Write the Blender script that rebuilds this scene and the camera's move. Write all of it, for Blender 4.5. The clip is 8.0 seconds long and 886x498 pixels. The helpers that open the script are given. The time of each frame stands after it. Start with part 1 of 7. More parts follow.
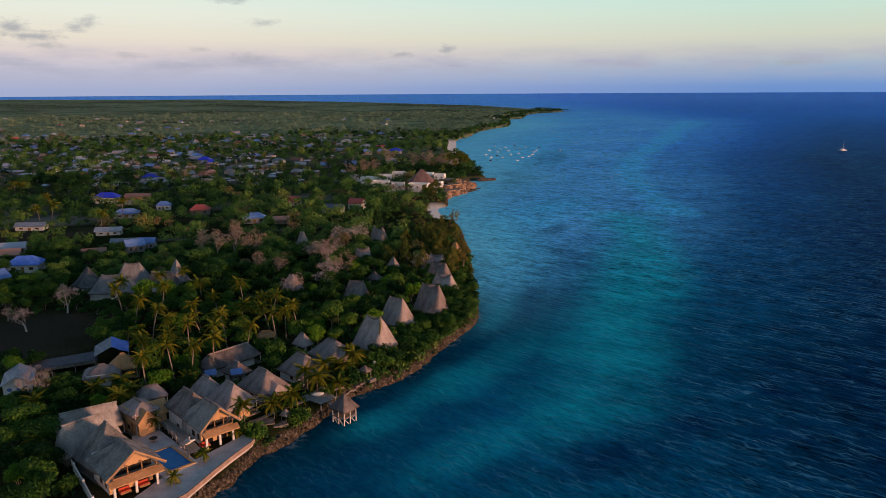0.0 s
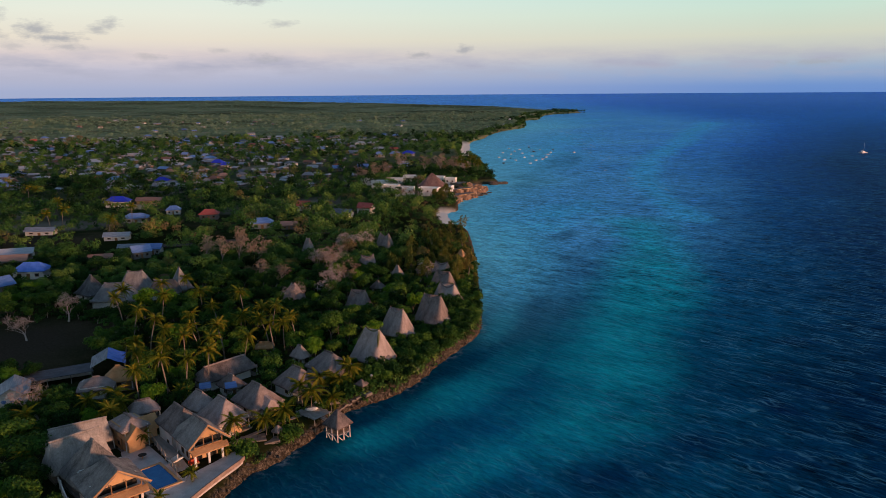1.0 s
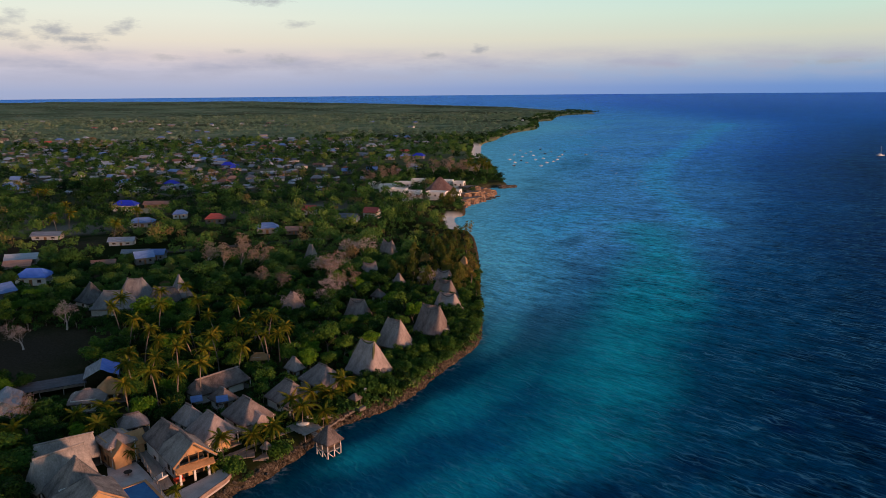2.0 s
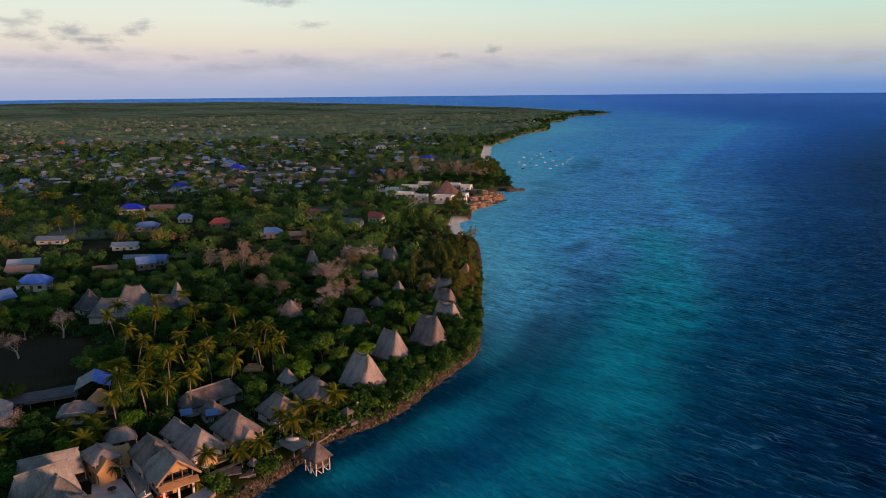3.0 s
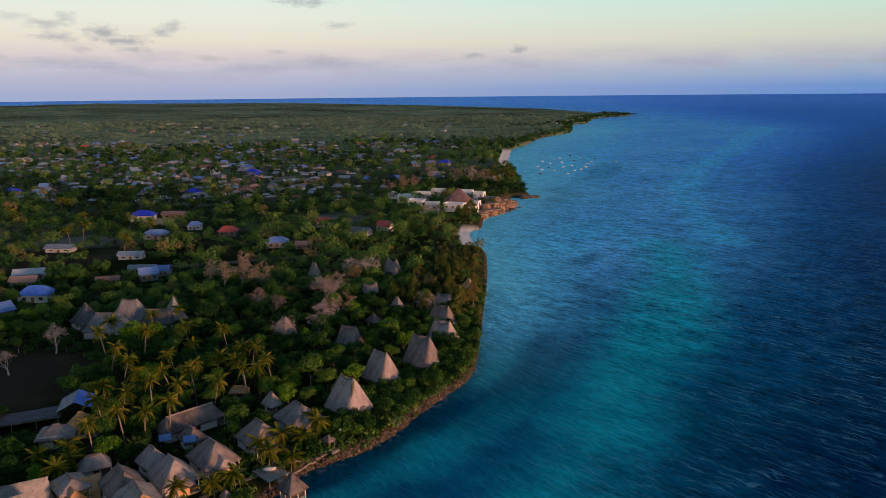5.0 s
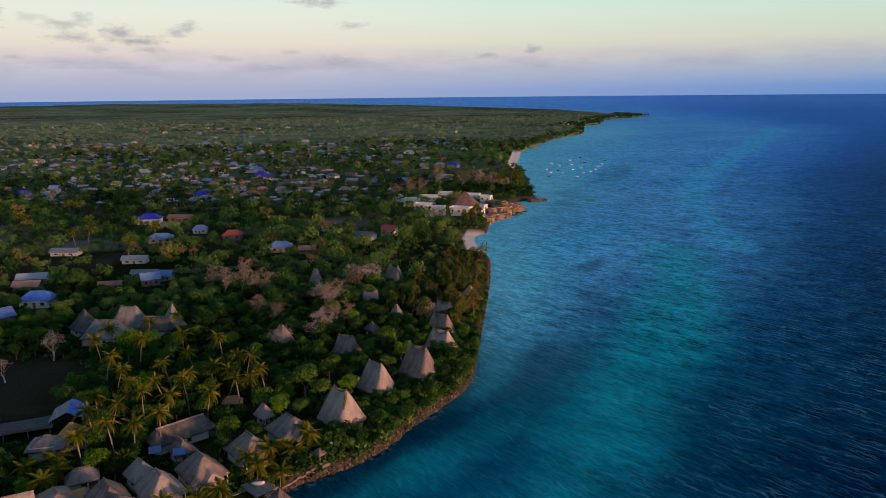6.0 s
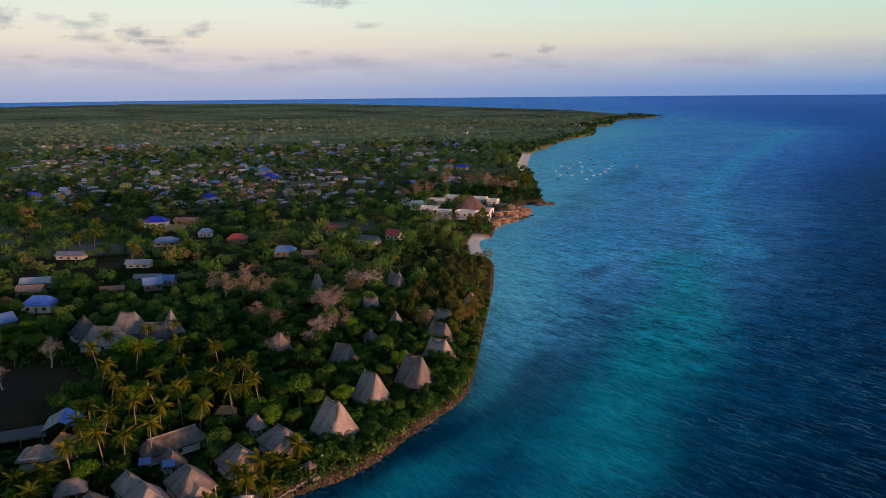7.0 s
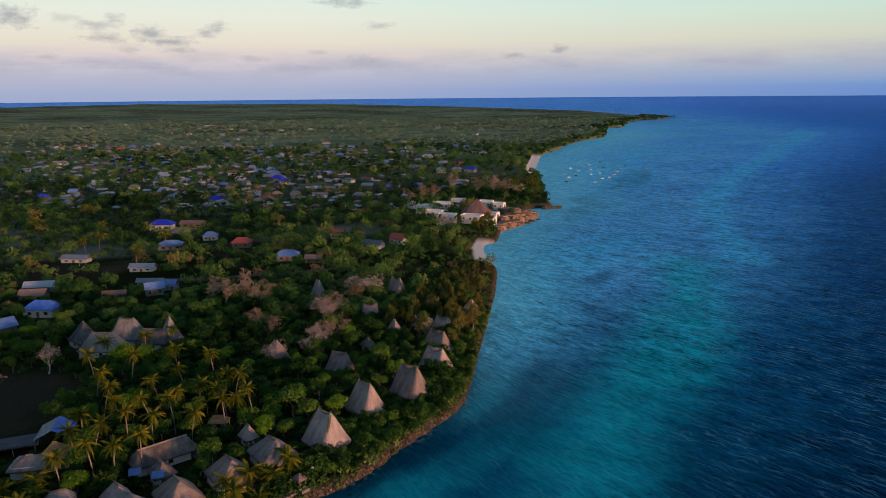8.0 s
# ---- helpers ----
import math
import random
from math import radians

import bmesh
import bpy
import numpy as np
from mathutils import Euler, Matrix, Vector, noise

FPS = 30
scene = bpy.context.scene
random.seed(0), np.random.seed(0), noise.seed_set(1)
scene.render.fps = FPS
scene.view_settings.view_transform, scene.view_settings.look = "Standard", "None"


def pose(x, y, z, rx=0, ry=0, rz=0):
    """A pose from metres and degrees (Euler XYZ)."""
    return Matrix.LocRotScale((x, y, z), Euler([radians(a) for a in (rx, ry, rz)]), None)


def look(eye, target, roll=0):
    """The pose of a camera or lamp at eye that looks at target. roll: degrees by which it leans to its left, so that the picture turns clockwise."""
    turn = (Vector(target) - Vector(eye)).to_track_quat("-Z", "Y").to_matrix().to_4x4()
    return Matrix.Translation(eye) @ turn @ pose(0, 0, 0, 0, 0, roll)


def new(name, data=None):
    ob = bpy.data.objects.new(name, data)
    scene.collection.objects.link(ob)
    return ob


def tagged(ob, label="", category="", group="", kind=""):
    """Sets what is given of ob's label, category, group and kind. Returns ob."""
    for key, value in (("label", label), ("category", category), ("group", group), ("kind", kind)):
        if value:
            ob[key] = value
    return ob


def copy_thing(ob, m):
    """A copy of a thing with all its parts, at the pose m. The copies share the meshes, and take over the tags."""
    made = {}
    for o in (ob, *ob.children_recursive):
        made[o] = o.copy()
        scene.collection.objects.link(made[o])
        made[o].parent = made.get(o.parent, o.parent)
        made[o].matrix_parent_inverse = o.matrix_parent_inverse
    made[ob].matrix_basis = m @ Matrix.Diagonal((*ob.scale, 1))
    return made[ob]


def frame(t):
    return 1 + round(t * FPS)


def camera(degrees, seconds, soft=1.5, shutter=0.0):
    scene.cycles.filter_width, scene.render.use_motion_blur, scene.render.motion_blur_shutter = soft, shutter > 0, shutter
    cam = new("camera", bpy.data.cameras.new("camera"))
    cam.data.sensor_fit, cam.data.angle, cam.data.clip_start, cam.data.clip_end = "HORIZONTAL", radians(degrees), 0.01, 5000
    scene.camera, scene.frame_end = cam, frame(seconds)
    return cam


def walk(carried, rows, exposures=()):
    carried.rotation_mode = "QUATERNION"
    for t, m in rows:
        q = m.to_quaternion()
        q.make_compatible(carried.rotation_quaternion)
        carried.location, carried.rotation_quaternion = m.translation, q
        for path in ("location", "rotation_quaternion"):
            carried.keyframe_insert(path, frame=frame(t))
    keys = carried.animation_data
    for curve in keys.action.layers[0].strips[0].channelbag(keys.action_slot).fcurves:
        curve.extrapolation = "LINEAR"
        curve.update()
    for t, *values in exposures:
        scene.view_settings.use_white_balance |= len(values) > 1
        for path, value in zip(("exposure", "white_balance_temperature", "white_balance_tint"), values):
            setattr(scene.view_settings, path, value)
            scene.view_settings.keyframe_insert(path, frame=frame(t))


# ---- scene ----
# World: metres, z up, still water at z = 0; the first eye hovers 70 m over the origin.
cam = camera(63.4, 8.0, soft=0.7)
ROWS = [
    (0.0, 0.00, 0.00, 70.00, -12.431, 0.000, -0.324),
    (0.5, 2.24, 1.86, 71.02, -12.412, 0.725, -0.387),
    (1.0, 4.45, 3.72, 72.05, -12.396, 1.377, -0.433),
    (1.5, 6.64, 5.57, 73.07, -12.383, 1.975, -0.467),
    (2.0, 8.80, 7.41, 74.09, -12.372, 2.531, -0.492),
    (2.5, 10.95, 9.23, 75.11, -12.363, 3.059, -0.511),
    (3.0, 13.07, 11.02, 76.13, -12.354, 3.569, -0.525),
    (3.5, 15.19, 12.79, 77.15, -12.347, 4.071, -0.537),
    (4.0, 17.29, 14.52, 78.17, -12.341, 4.570, -0.546),
    (4.5, 19.38, 16.21, 79.19, -12.336, 5.071, -0.555),
    (5.0, 21.46, 17.85, 80.21, -12.330, 5.577, -0.562),
    (5.5, 23.54, 19.44, 81.24, -12.325, 6.090, -0.567),
    (6.0, 25.62, 20.98, 82.26, -12.320, 6.606, -0.570),
    (6.5, 27.70, 22.46, 83.30, -12.315, 7.124, -0.567),
    (7.0, 29.78, 23.87, 84.33, -12.310, 7.638, -0.557),
    (7.5, 31.87, 25.21, 85.37, -12.304, 8.140, -0.538),
    (8.0, 33.96, 26.47, 86.42, -12.298, 8.622, -0.505),
]
walk(cam, [(t, pose(x, y, z, 90 + pitch, 0, yaw) @ pose(0, 0, 0, 0, 0, roll)) for t, x, y, z, pitch, yaw, roll in ROWS])

# ---- light: a dusk sky and a low sun over the sea, behind the camera's right shoulder ----
SUN_EL, SUN_AZ = radians(3.4), radians(117.0)  # azimuth clockwise from +y
SUN_DIR = Vector((math.sin(SUN_AZ) * math.cos(SUN_EL), math.cos(SUN_AZ) * math.cos(SUN_EL), math.sin(SUN_EL)))
sun = new("sun", bpy.data.lights.new("sun", "SUN"))
sun.data.energy, sun.data.angle, sun.data.color = 4.6, radians(9.0), (1.0, 0.48, 0.28)
sun.matrix_world = look(SUN_DIR * 300, (0, 0, 0))


def link(tree, a, b):
    tree.links.new(a, b)


def node(tree, kind, **inputs):
    n = tree.nodes.new(kind)
    for key, value in inputs.items():
        n.inputs[key.replace("_", " ")].default_value = value
    return n


def ramp(tree, fac, stops, mode="LINEAR"):
    n = tree.nodes.new("ShaderNodeValToRGB")
    n.color_ramp.interpolation = mode
    el = n.color_ramp.elements
    while len(el) < len(stops):
        el.new(0.5)
    for e, (p, c) in zip(el, stops):
        e.position, e.color = p, (*c, 1)
    if fac is not None:
        link(tree, fac, n.inputs["Fac"])
    return n


def maths(tree, op, a, b=None, c=None, clamp=False):
    n = tree.nodes.new("ShaderNodeMath")
    n.operation, n.use_clamp = op, clamp
    for i, v in enumerate((a, b, c)):
        if v is None:
            continue
        if isinstance(v, (int, float)):
            n.inputs[i].default_value = v
        else:
            link(tree, v, n.inputs[i])
    return n.outputs[0]


def mixed(tree, fac, a, b, blend="MIX"):
    n = tree.nodes.new("ShaderNodeMix")
    n.data_type, n.blend_type = "RGBA", blend
    for i, v in ((0, fac), (6, a), (7, b)):
        if isinstance(v, (int, float)):
            n.inputs[i].default_value = v
        elif isinstance(v, tuple):
            n.inputs[i].default_value = (*v, 1)
        else:
            link(tree, v, n.inputs[i])
    return n.outputs[2]


# clouds: azimuth and elevation, half width and half height (degrees), cover
CLOUDS = [
    (-38.4, 5.2, 1.1, 0.55, 0.75), (-35.2, 5.2, 0.8, 0.28, 0.3), (-33.4, 4.8, 1.2, 0.25, 0.5), (-32.2, 5.2, 0.5, 0.35, 0.55), (-32.9, 3.95, 1.3, 0.24, 0.6),
    (-30.0, 4.25, 0.9, 0.42, 0.75), (-28.6, 3.8, 1.2, 0.27, 0.75), (-25.3, 4.75, 0.6, 0.32, 0.65), (-26.2, 4.4, 0.8, 0.22, 0.6), (-31.4, 3.2, 0.7, 0.3, 0.35),
    (-28.0, 3.2, 1.1, 0.22, 0.5), (-36.5, 2.6, 0.6, 0.2, 0.4), (-22.9, 2.6, 1.0, 0.18, 0.4), (-15.9, 6.7, 1.5, 0.3, 0.7), (-13.4, 5.0, 0.8, 0.22, 0.5),
    (-18.0, 3.1, 0.6, 0.15, 0.35), (-14.6, 2.5, 0.9, 0.25, 0.45), (-3.2, 2.75, 0.8, 0.18, 0.6), (0.4, 3.15, 0.6, 0.25, 0.65), (25.4, 1.8, 1.6, 0.18, 0.5),
]


def build_world():
    w = bpy.data.worlds.new("dusk_sky")
    scene.world = w
    w.use_nodes = True
    t = w.node_tree
    t.nodes.clear()
    sky = t.nodes.new("ShaderNodeTexSky")
    sky.sky_type, sky.sun_disc = "NISHITA", False
    sky.sun_elevation, sky.sun_rotation = SUN_EL, SUN_AZ
    sky.altitude, sky.dust_density, sky.ozone_density = 60, 2.0, 1.5
    co = t.nodes.new("ShaderNodeTexCoord")
    sep = t.nodes.new("ShaderNodeSeparateXYZ")
    link(t, co.outputs["Generated"], sep.inputs[0])
    az = maths(t, "MULTIPLY", maths(t, "ARCTAN2", sep.outputs[0], sep.outputs[1]), 57.29578)
    el = maths(t, "MULTIPLY", maths(t, "ARCSINE", sep.outputs[2]), 57.29578)
    up = maths(t, "MULTIPLY_ADD", el, 1 / 24.0, 1 / 24.0, True)  # -1 to 23 degrees
    west = ramp(t, up, [(0.0, (0.38, 0.45, 0.68)), (0.05, (0.42, 0.48, 0.70)), (0.11, (0.60, 0.59, 0.72)), (0.155, (0.80, 0.70, 0.70)),
                        (0.20, (0.90, 0.82, 0.70)), (0.27, (0.90, 0.92, 0.80)), (0.33, (0.84, 0.94, 0.85)), (0.6, (0.36, 0.44, 0.50)), (1.0, (0.12, 0.19, 0.30))])
    east = ramp(t, up, [(0.0, (0.15, 0.30, 0.68)), (0.05, (0.18, 0.33, 0.69)), (0.10, (0.34, 0.47, 0.68)), (0.15, (0.60, 0.62, 0.62)),
                        (0.20, (0.72, 0.75, 0.62)), (0.27, (0.66, 0.84, 0.72)), (0.33, (0.60, 0.86, 0.80)), (0.6, (0.32, 0.44, 0.50)), (1.0, (0.11, 0.19, 0.30))])
    side = maths(t, "MULTIPLY_ADD", az, 1 / 44.0, 0.45, True)
    haze = mixed(t, side, west.outputs[0], east.outputs[0])
    # soft banks low down and single puffs
    wide = node(t, "ShaderNodeTexNoise", Scale=1.0, Detail=5.0, Roughness=0.6)
    vec = t.nodes.new("ShaderNodeCombineXYZ")
    link(t, maths(t, "MULTIPLY", az, 0.16), vec.inputs[0])
    link(t, maths(t, "MULTIPLY", el, 0.75), vec.inputs[1])
    link(t, vec.outputs[0], wide.inputs["Vector"])
    low = maths(t, "SUBTRACT", 1.0, maths(t, "DIVIDE", maths(t, "ABSOLUTE", maths(t, "SUBTRACT", el, 1.9)), 1.5), None, True)
    bank = maths(t, "MULTIPLY", maths(t, "MULTIPLY_ADD", wide.outputs["Fac"], 4.0, -1.6, True), low)
    col = mixed(t, maths(t, "MULTIPLY", bank, 0.9), haze, (0.46, 0.47, 0.60))
    fine = node(t, "ShaderNodeTexNoise", Scale=1.0, Detail=7.0, Roughness=0.62)
    vec2 = t.nodes.new("ShaderNodeCombineXYZ")
    link(t, maths(t, "MULTIPLY", az, 1.1), vec2.inputs[0])
    link(t, maths(t, "MULTIPLY", el, 2.6), vec2.inputs[1])
    link(t, vec2.outputs[0], fine.inputs["Vector"])
    ragged = maths(t, "MULTIPLY_ADD", fine.outputs["Fac"], 2.6, -1.35)
    puff = None
    for a, e, wd, h, cover in CLOUDS:
        dx = maths(t, "DIVIDE", maths(t, "SUBTRACT", az, a), wd * 1.45)
        dy = maths(t, "DIVIDE", maths(t, "SUBTRACT", el, e), h * 1.6)
        dist = maths(t, "SQRT", maths(t, "ADD", maths(t, "MULTIPLY", dx, dx), maths(t, "MULTIPLY", dy, dy)))
        edge = maths(t, "ADD", maths(t, "SUBTRACT", 1.1, dist), ragged)
        one = maths(t, "MULTIPLY", maths(t, "SMOOTH_MIN", maths(t, "MULTIPLY", edge, 1.0, None, True), 1.0, 0.2), cover)
        puff = one if puff is None else maths(t, "MAXIMUM", puff, one)
    col = mixed(t, maths(t, "MULTIPLY", puff, 1.15, None, True), col, (0.42, 0.43, 0.48))
    dim = mixed(t, 1.0, sky.outputs[0], (0.10, 0.10, 0.10), "MULTIPLY")
    bg = t.nodes.new("ShaderNodeBackground")
    bg.inputs["Strength"].default_value = 1.0
    link(t, mixed(t, 0.12, col, dim), bg.inputs["Color"])
    out = t.nodes.new("ShaderNodeOutputWorld")
    link(t, bg.outputs[0], out.inputs[0])


build_world()
scene.view_settings.exposure = 0.0

# ---- materials ----
MATS = {}


def material(name, stops, scale=1.0, rough=0.8, bump=0.0, stretch=(1, 1, 1), fine=None, metal=0.0, vary=0.0, detail=6.0, use="Object", spec=0.3):
    """A noise-coloured surface: stops over a broad and a fine noise; vary: spread between single objects."""
    m = bpy.data.materials.new(name)
    m.use_nodes = True
    t = m.node_tree
    b = t.nodes["Principled BSDF"]
    b.inputs["Roughness"].default_value, b.inputs["Metallic"].default_value = rough, metal
    b.inputs["Specular IOR Level"].default_value = spec
    co = t.nodes.new("ShaderNodeTexCoord")
    mp = t.nodes.new("ShaderNodeMapping")
    mp.inputs["Scale"].default_value = stretch
    if use == "Position":
        link(t, t.nodes.new("ShaderNodeNewGeometry").outputs["Position"], mp.inputs[0])
    else:
        link(t, co.outputs[use], mp.inputs[0])
    n1 = node(t, "ShaderNodeTexNoise", Scale=scale, Detail=detail, Roughness=0.6)
    n2 = node(t, "ShaderNodeTexNoise", Scale=fine or scale * 9, Detail=4.0, Roughness=0.7)
    for n in (n1, n2):
        link(t, mp.outputs[0], n.inputs["Vector"])
    fac = maths(t, "ADD", maths(t, "MULTIPLY", n1.outputs["Fac"], 0.62), maths(t, "MULTIPLY", n2.outputs["Fac"], 0.38))
    if vary:
        info = t.nodes.new("ShaderNodeObjectInfo")
        fac = maths(t, "ADD", fac, maths(t, "MULTIPLY", maths(t, "SUBTRACT", info.outputs["Random"], 0.5), vary))
    fac = maths(t, "MULTIPLY_ADD", fac, 2.4, -0.7, True)
    link(t, ramp(t, fac, stops).outputs[0], b.inputs["Base Color"])
    if bump:
        bp = node(t, "ShaderNodeBump", Strength=0.8, Distance=bump)
        link(t, n2.outputs["Fac"], bp.inputs["Height"])
        link(t, bp.outputs[0], b.inputs["Normal"])
    MATS[name] = m
    return m


def leaf_material(name, stops, attribute=None, island=0.45):
    """Foliage: tint by object (or by a stored tint), with light passing through the blades."""
    m = bpy.data.materials.new(name)
    m.use_nodes = True
    t = m.node_tree
    t.nodes.remove(t.nodes["Principled BSDF"])
    if attribute:
        a = t.nodes.new("ShaderNodeAttribute")
        a.attribute_name = attribute
        r = a.outputs["Fac"]
    else:
        r = t.nodes.new("ShaderNodeObjectInfo").outputs["Random"]
    geo = t.nodes.new("ShaderNodeNewGeometry")
    r = maths(t, "ADD", maths(t, "MULTIPLY", r, 1 - island), maths(t, "MULTIPLY", geo.outputs["Random Per Island"], island))
    col = ramp(t, r, stops).outputs[0]
    d = node(t, "ShaderNodeBsdfPrincipled", Roughness=0.55)
    d.inputs["Specular IOR Level"].default_value = 0.05
    tr = t.nodes.new("ShaderNodeBsdfTranslucent")
    link(t, col, d.inputs["Base Color"])
    link(t, col, tr.inputs["Color"])
    mx = t.nodes.new("ShaderNodeMixShader")
    mx.inputs[0].default_value = 0.15
    link(t, d.outputs[0], mx.inputs[1])
    link(t, tr.outputs[0], mx.inputs[2])
    link(t, mx.outputs[0], t.nodes["Material Output"].inputs[0])
    MATS[name] = m
    return m


material("thatch_grey", [(0.0, (0.10, 0.094, 0.09)), (0.35, (0.23, 0.212, 0.2)), (0.7, (0.36, 0.333, 0.312)), (1.0, (0.51, 0.475, 0.45))], 0.6, 0.95, 0.14, (1, 1, 0.16), 4.5, vary=0.25)
material("thatch", [(0.0, (0.08, 0.067, 0.065)), (0.35, (0.185, 0.152, 0.145)), (0.7, (0.295, 0.246, 0.234)), (1.0, (0.43, 0.36, 0.345))], 0.6, 0.95, 0.14, (1, 1, 0.16), 4.5, vary=0.25)
# Darker, cooler thatch for the lodge: tree shade put into the colour.
material("thatch_lodge", [(0.0, (0.06, 0.06, 0.065)), (0.35, (0.125, 0.124, 0.13)), (0.7, (0.20, 0.197, 0.205)), (1.0, (0.30, 0.295, 0.30))], 0.6, 0.95, 0.14, (1, 1, 0.16), 4.5, vary=0.25)
material("thatch_red", [(0.0, (0.09, 0.055, 0.05)), (0.5, (0.18, 0.11, 0.10)), (1.0, (0.28, 0.18, 0.16))], 0.5, 0.95, 0.1, (1, 1, 0.2), 4)
material("thatch_new", [(0.0, (0.28, 0.15, 0.07)), (0.5, (0.48, 0.27, 0.13)), (1.0, (0.62, 0.38, 0.20))], 0.6, 0.95, 0.08, (1, 1, 0.3), 8)
material("mossy_thatch", [(0.0, (0.06, 0.07, 0.03)), (0.5, (0.13, 0.13, 0.06)), (1.0, (0.25, 0.22, 0.15))], 0.7, 0.95, 0.08, (1, 1, 0.4), 7)
material("plaster_white", [(0.0, (0.52, 0.50, 0.47)), (0.5, (0.72, 0.70, 0.67)), (1.0, (0.82, 0.80, 0.77))], 0.6, 0.85, 0.01)
material("plaster_ochre", [(0.0, (0.42, 0.25, 0.12)), (0.5, (0.55, 0.34, 0.17)), (1.0, (0.64, 0.42, 0.23))], 0.7, 0.85, 0.01, vary=0.2)
material("wall_weathered", [(0.0, (0.16, 0.11, 0.09)), (0.5, (0.30, 0.215, 0.175)), (1.0, (0.45, 0.35, 0.30))], 0.7, 0.9, 0.02)
material("wood", [(0.0, (0.13, 0.07, 0.035)), (0.5, (0.26, 0.145, 0.07)), (1.0, (0.38, 0.22, 0.11))], 1.2, 0.7, 0.01, (1, 1, 0.3))
material("wood_grey", [(0.0, (0.17, 0.155, 0.14)), (0.5, (0.30, 0.28, 0.26)), (1.0, (0.42, 0.40, 0.37))], 1.3, 0.8, 0.01, (0.3, 1, 1))
# Near-black for unlit openings, window panes and a table top.
material("dark_inside", [(0.0, (0.02, 0.017, 0.015)), (1.0, (0.05, 0.045, 0.04))], 1.0, 0.9)
material("coral_rock", [(0.0, (0.012, 0.010, 0.009)), (0.35, (0.050, 0.042, 0.035)), (0.7, (0.15, 0.125, 0.10)), (1.0, (0.36, 0.31, 0.26))], 1.1, 0.95, 0.16, use="Position")
material("red_rock", [(0.0, (0.11, 0.065, 0.045)), (0.5, (0.27, 0.17, 0.11)), (1.0, (0.44, 0.32, 0.23))], 0.2, 0.95, 0.3, use="Position")
material("resort_white", [(0.0, (0.74, 0.73, 0.71)), (0.5, (0.84, 0.83, 0.81)), (1.0, (0.9, 0.89, 0.88))], 0.3, 0.85, 0.01)
material("terrace_plaster", [(0.0, (0.34, 0.31, 0.30)), (0.5, (0.50, 0.46, 0.45)), (1.0, (0.66, 0.62, 0.60))], 0.5, 0.9, 0.01)
material("paving", [(0.0, (0.10, 0.085, 0.075)), (0.5, (0.19, 0.165, 0.15)), (1.0, (0.29, 0.255, 0.23))], 0.8, 0.9, 0.03)
material("pool_tile", [(0.0, (0.008, 0.10, 0.32)), (0.5, (0.012, 0.14, 0.40)), (1.0, (0.02, 0.19, 0.48))], 0.5, 0.12, 0.01, spec=0.2)
material("tarp_blue", [(0.0, (0.07, 0.16, 0.58)), (0.5, (0.10, 0.23, 0.78)), (1.0, (0.20, 0.36, 0.88))], 0.6, 0.5, 0.02)
material("metal_blue", [(0.0, (0.015, 0.03, 0.42)), (0.5, (0.02, 0.04, 0.62)), (1.0, (0.04, 0.07, 0.75))], 0.4, 0.5, 0.02, (1, 6, 1))
material("metal_light_blue", [(0.0, (0.09, 0.17, 0.42)), (0.5, (0.14, 0.25, 0.56)), (1.0, (0.25, 0.38, 0.68))], 0.4, 0.5, 0.02, (1, 6, 1), vary=0.3)
material("metal_grey", [(0.0, (0.12, 0.135, 0.165)), (0.5, (0.27, 0.295, 0.35)), (1.0, (0.48, 0.51, 0.58))], 0.4, 0.6, 0.02, (1, 6, 1), vary=0.5)
material("metal_dark", [(0.0, (0.03, 0.033, 0.045)), (0.5, (0.065, 0.07, 0.09)), (1.0, (0.13, 0.14, 0.17))], 0.4, 0.6, 0.02, (1, 6, 1))
material("metal_rust", [(0.0, (0.16, 0.07, 0.05)), (0.5, (0.30, 0.15, 0.11)), (1.0, (0.40, 0.25, 0.2))], 0.4, 0.7, 0.02, (1, 6, 1), vary=0.4)
material("metal_red", [(0.0, (0.34, 0.05, 0.04)), (0.5, (0.5, 0.10, 0.08)), (1.0, (0.55, 0.18, 0.15))], 0.4, 0.6, 0.02, (1, 6, 1))
material("wood_pale", [(0.0, (0.24, 0.18, 0.13)), (0.5, (0.40, 0.32, 0.25)), (1.0, (0.54, 0.46, 0.38))], 1.2, 0.8, 0.01, (1, 1, 0.3))
material("shack_wall", [(0.0, (0.06, 0.06, 0.058)), (0.5, (0.12, 0.118, 0.115)), (1.0, (0.22, 0.215, 0.21))], 0.4, 0.9, 0.01, vary=0.5)
material("house_wall", [(0.0, (0.15, 0.145, 0.14)), (0.5, (0.25, 0.245, 0.24)), (1.0, (0.42, 0.41, 0.40))], 0.4, 0.9, 0.01, vary=0.5)
material("bark", [(0.0, (0.12, 0.10, 0.08)), (0.5, (0.24, 0.20, 0.17)), (1.0, (0.36, 0.31, 0.27))], 1.0, 0.95, 0.05, (1, 1, 0.3))
material("bare_bark", [(0.0, (0.22, 0.18, 0.165)), (0.5, (0.34, 0.285, 0.265)), (1.0, (0.46, 0.40, 0.375))], 1.0, 0.95, 0.03, (1, 1, 0.4), vary=0.4)
material("soil", [(0.0, (0.035, 0.028, 0.024)), (0.5, (0.065, 0.052, 0.046)), (1.0, (0.11, 0.088, 0.075))], 0.15, 0.95, 0.08, use="Position")
material("boat_white", [(0.0, (0.6, 0.6, 0.6)), (1.0, (0.85, 0.85, 0.84))], 1.0, 0.4)
material("boat_dark", [(0.0, (0.02, 0.02, 0.03)), (1.0, (0.06, 0.06, 0.07))], 1.0, 0.5)
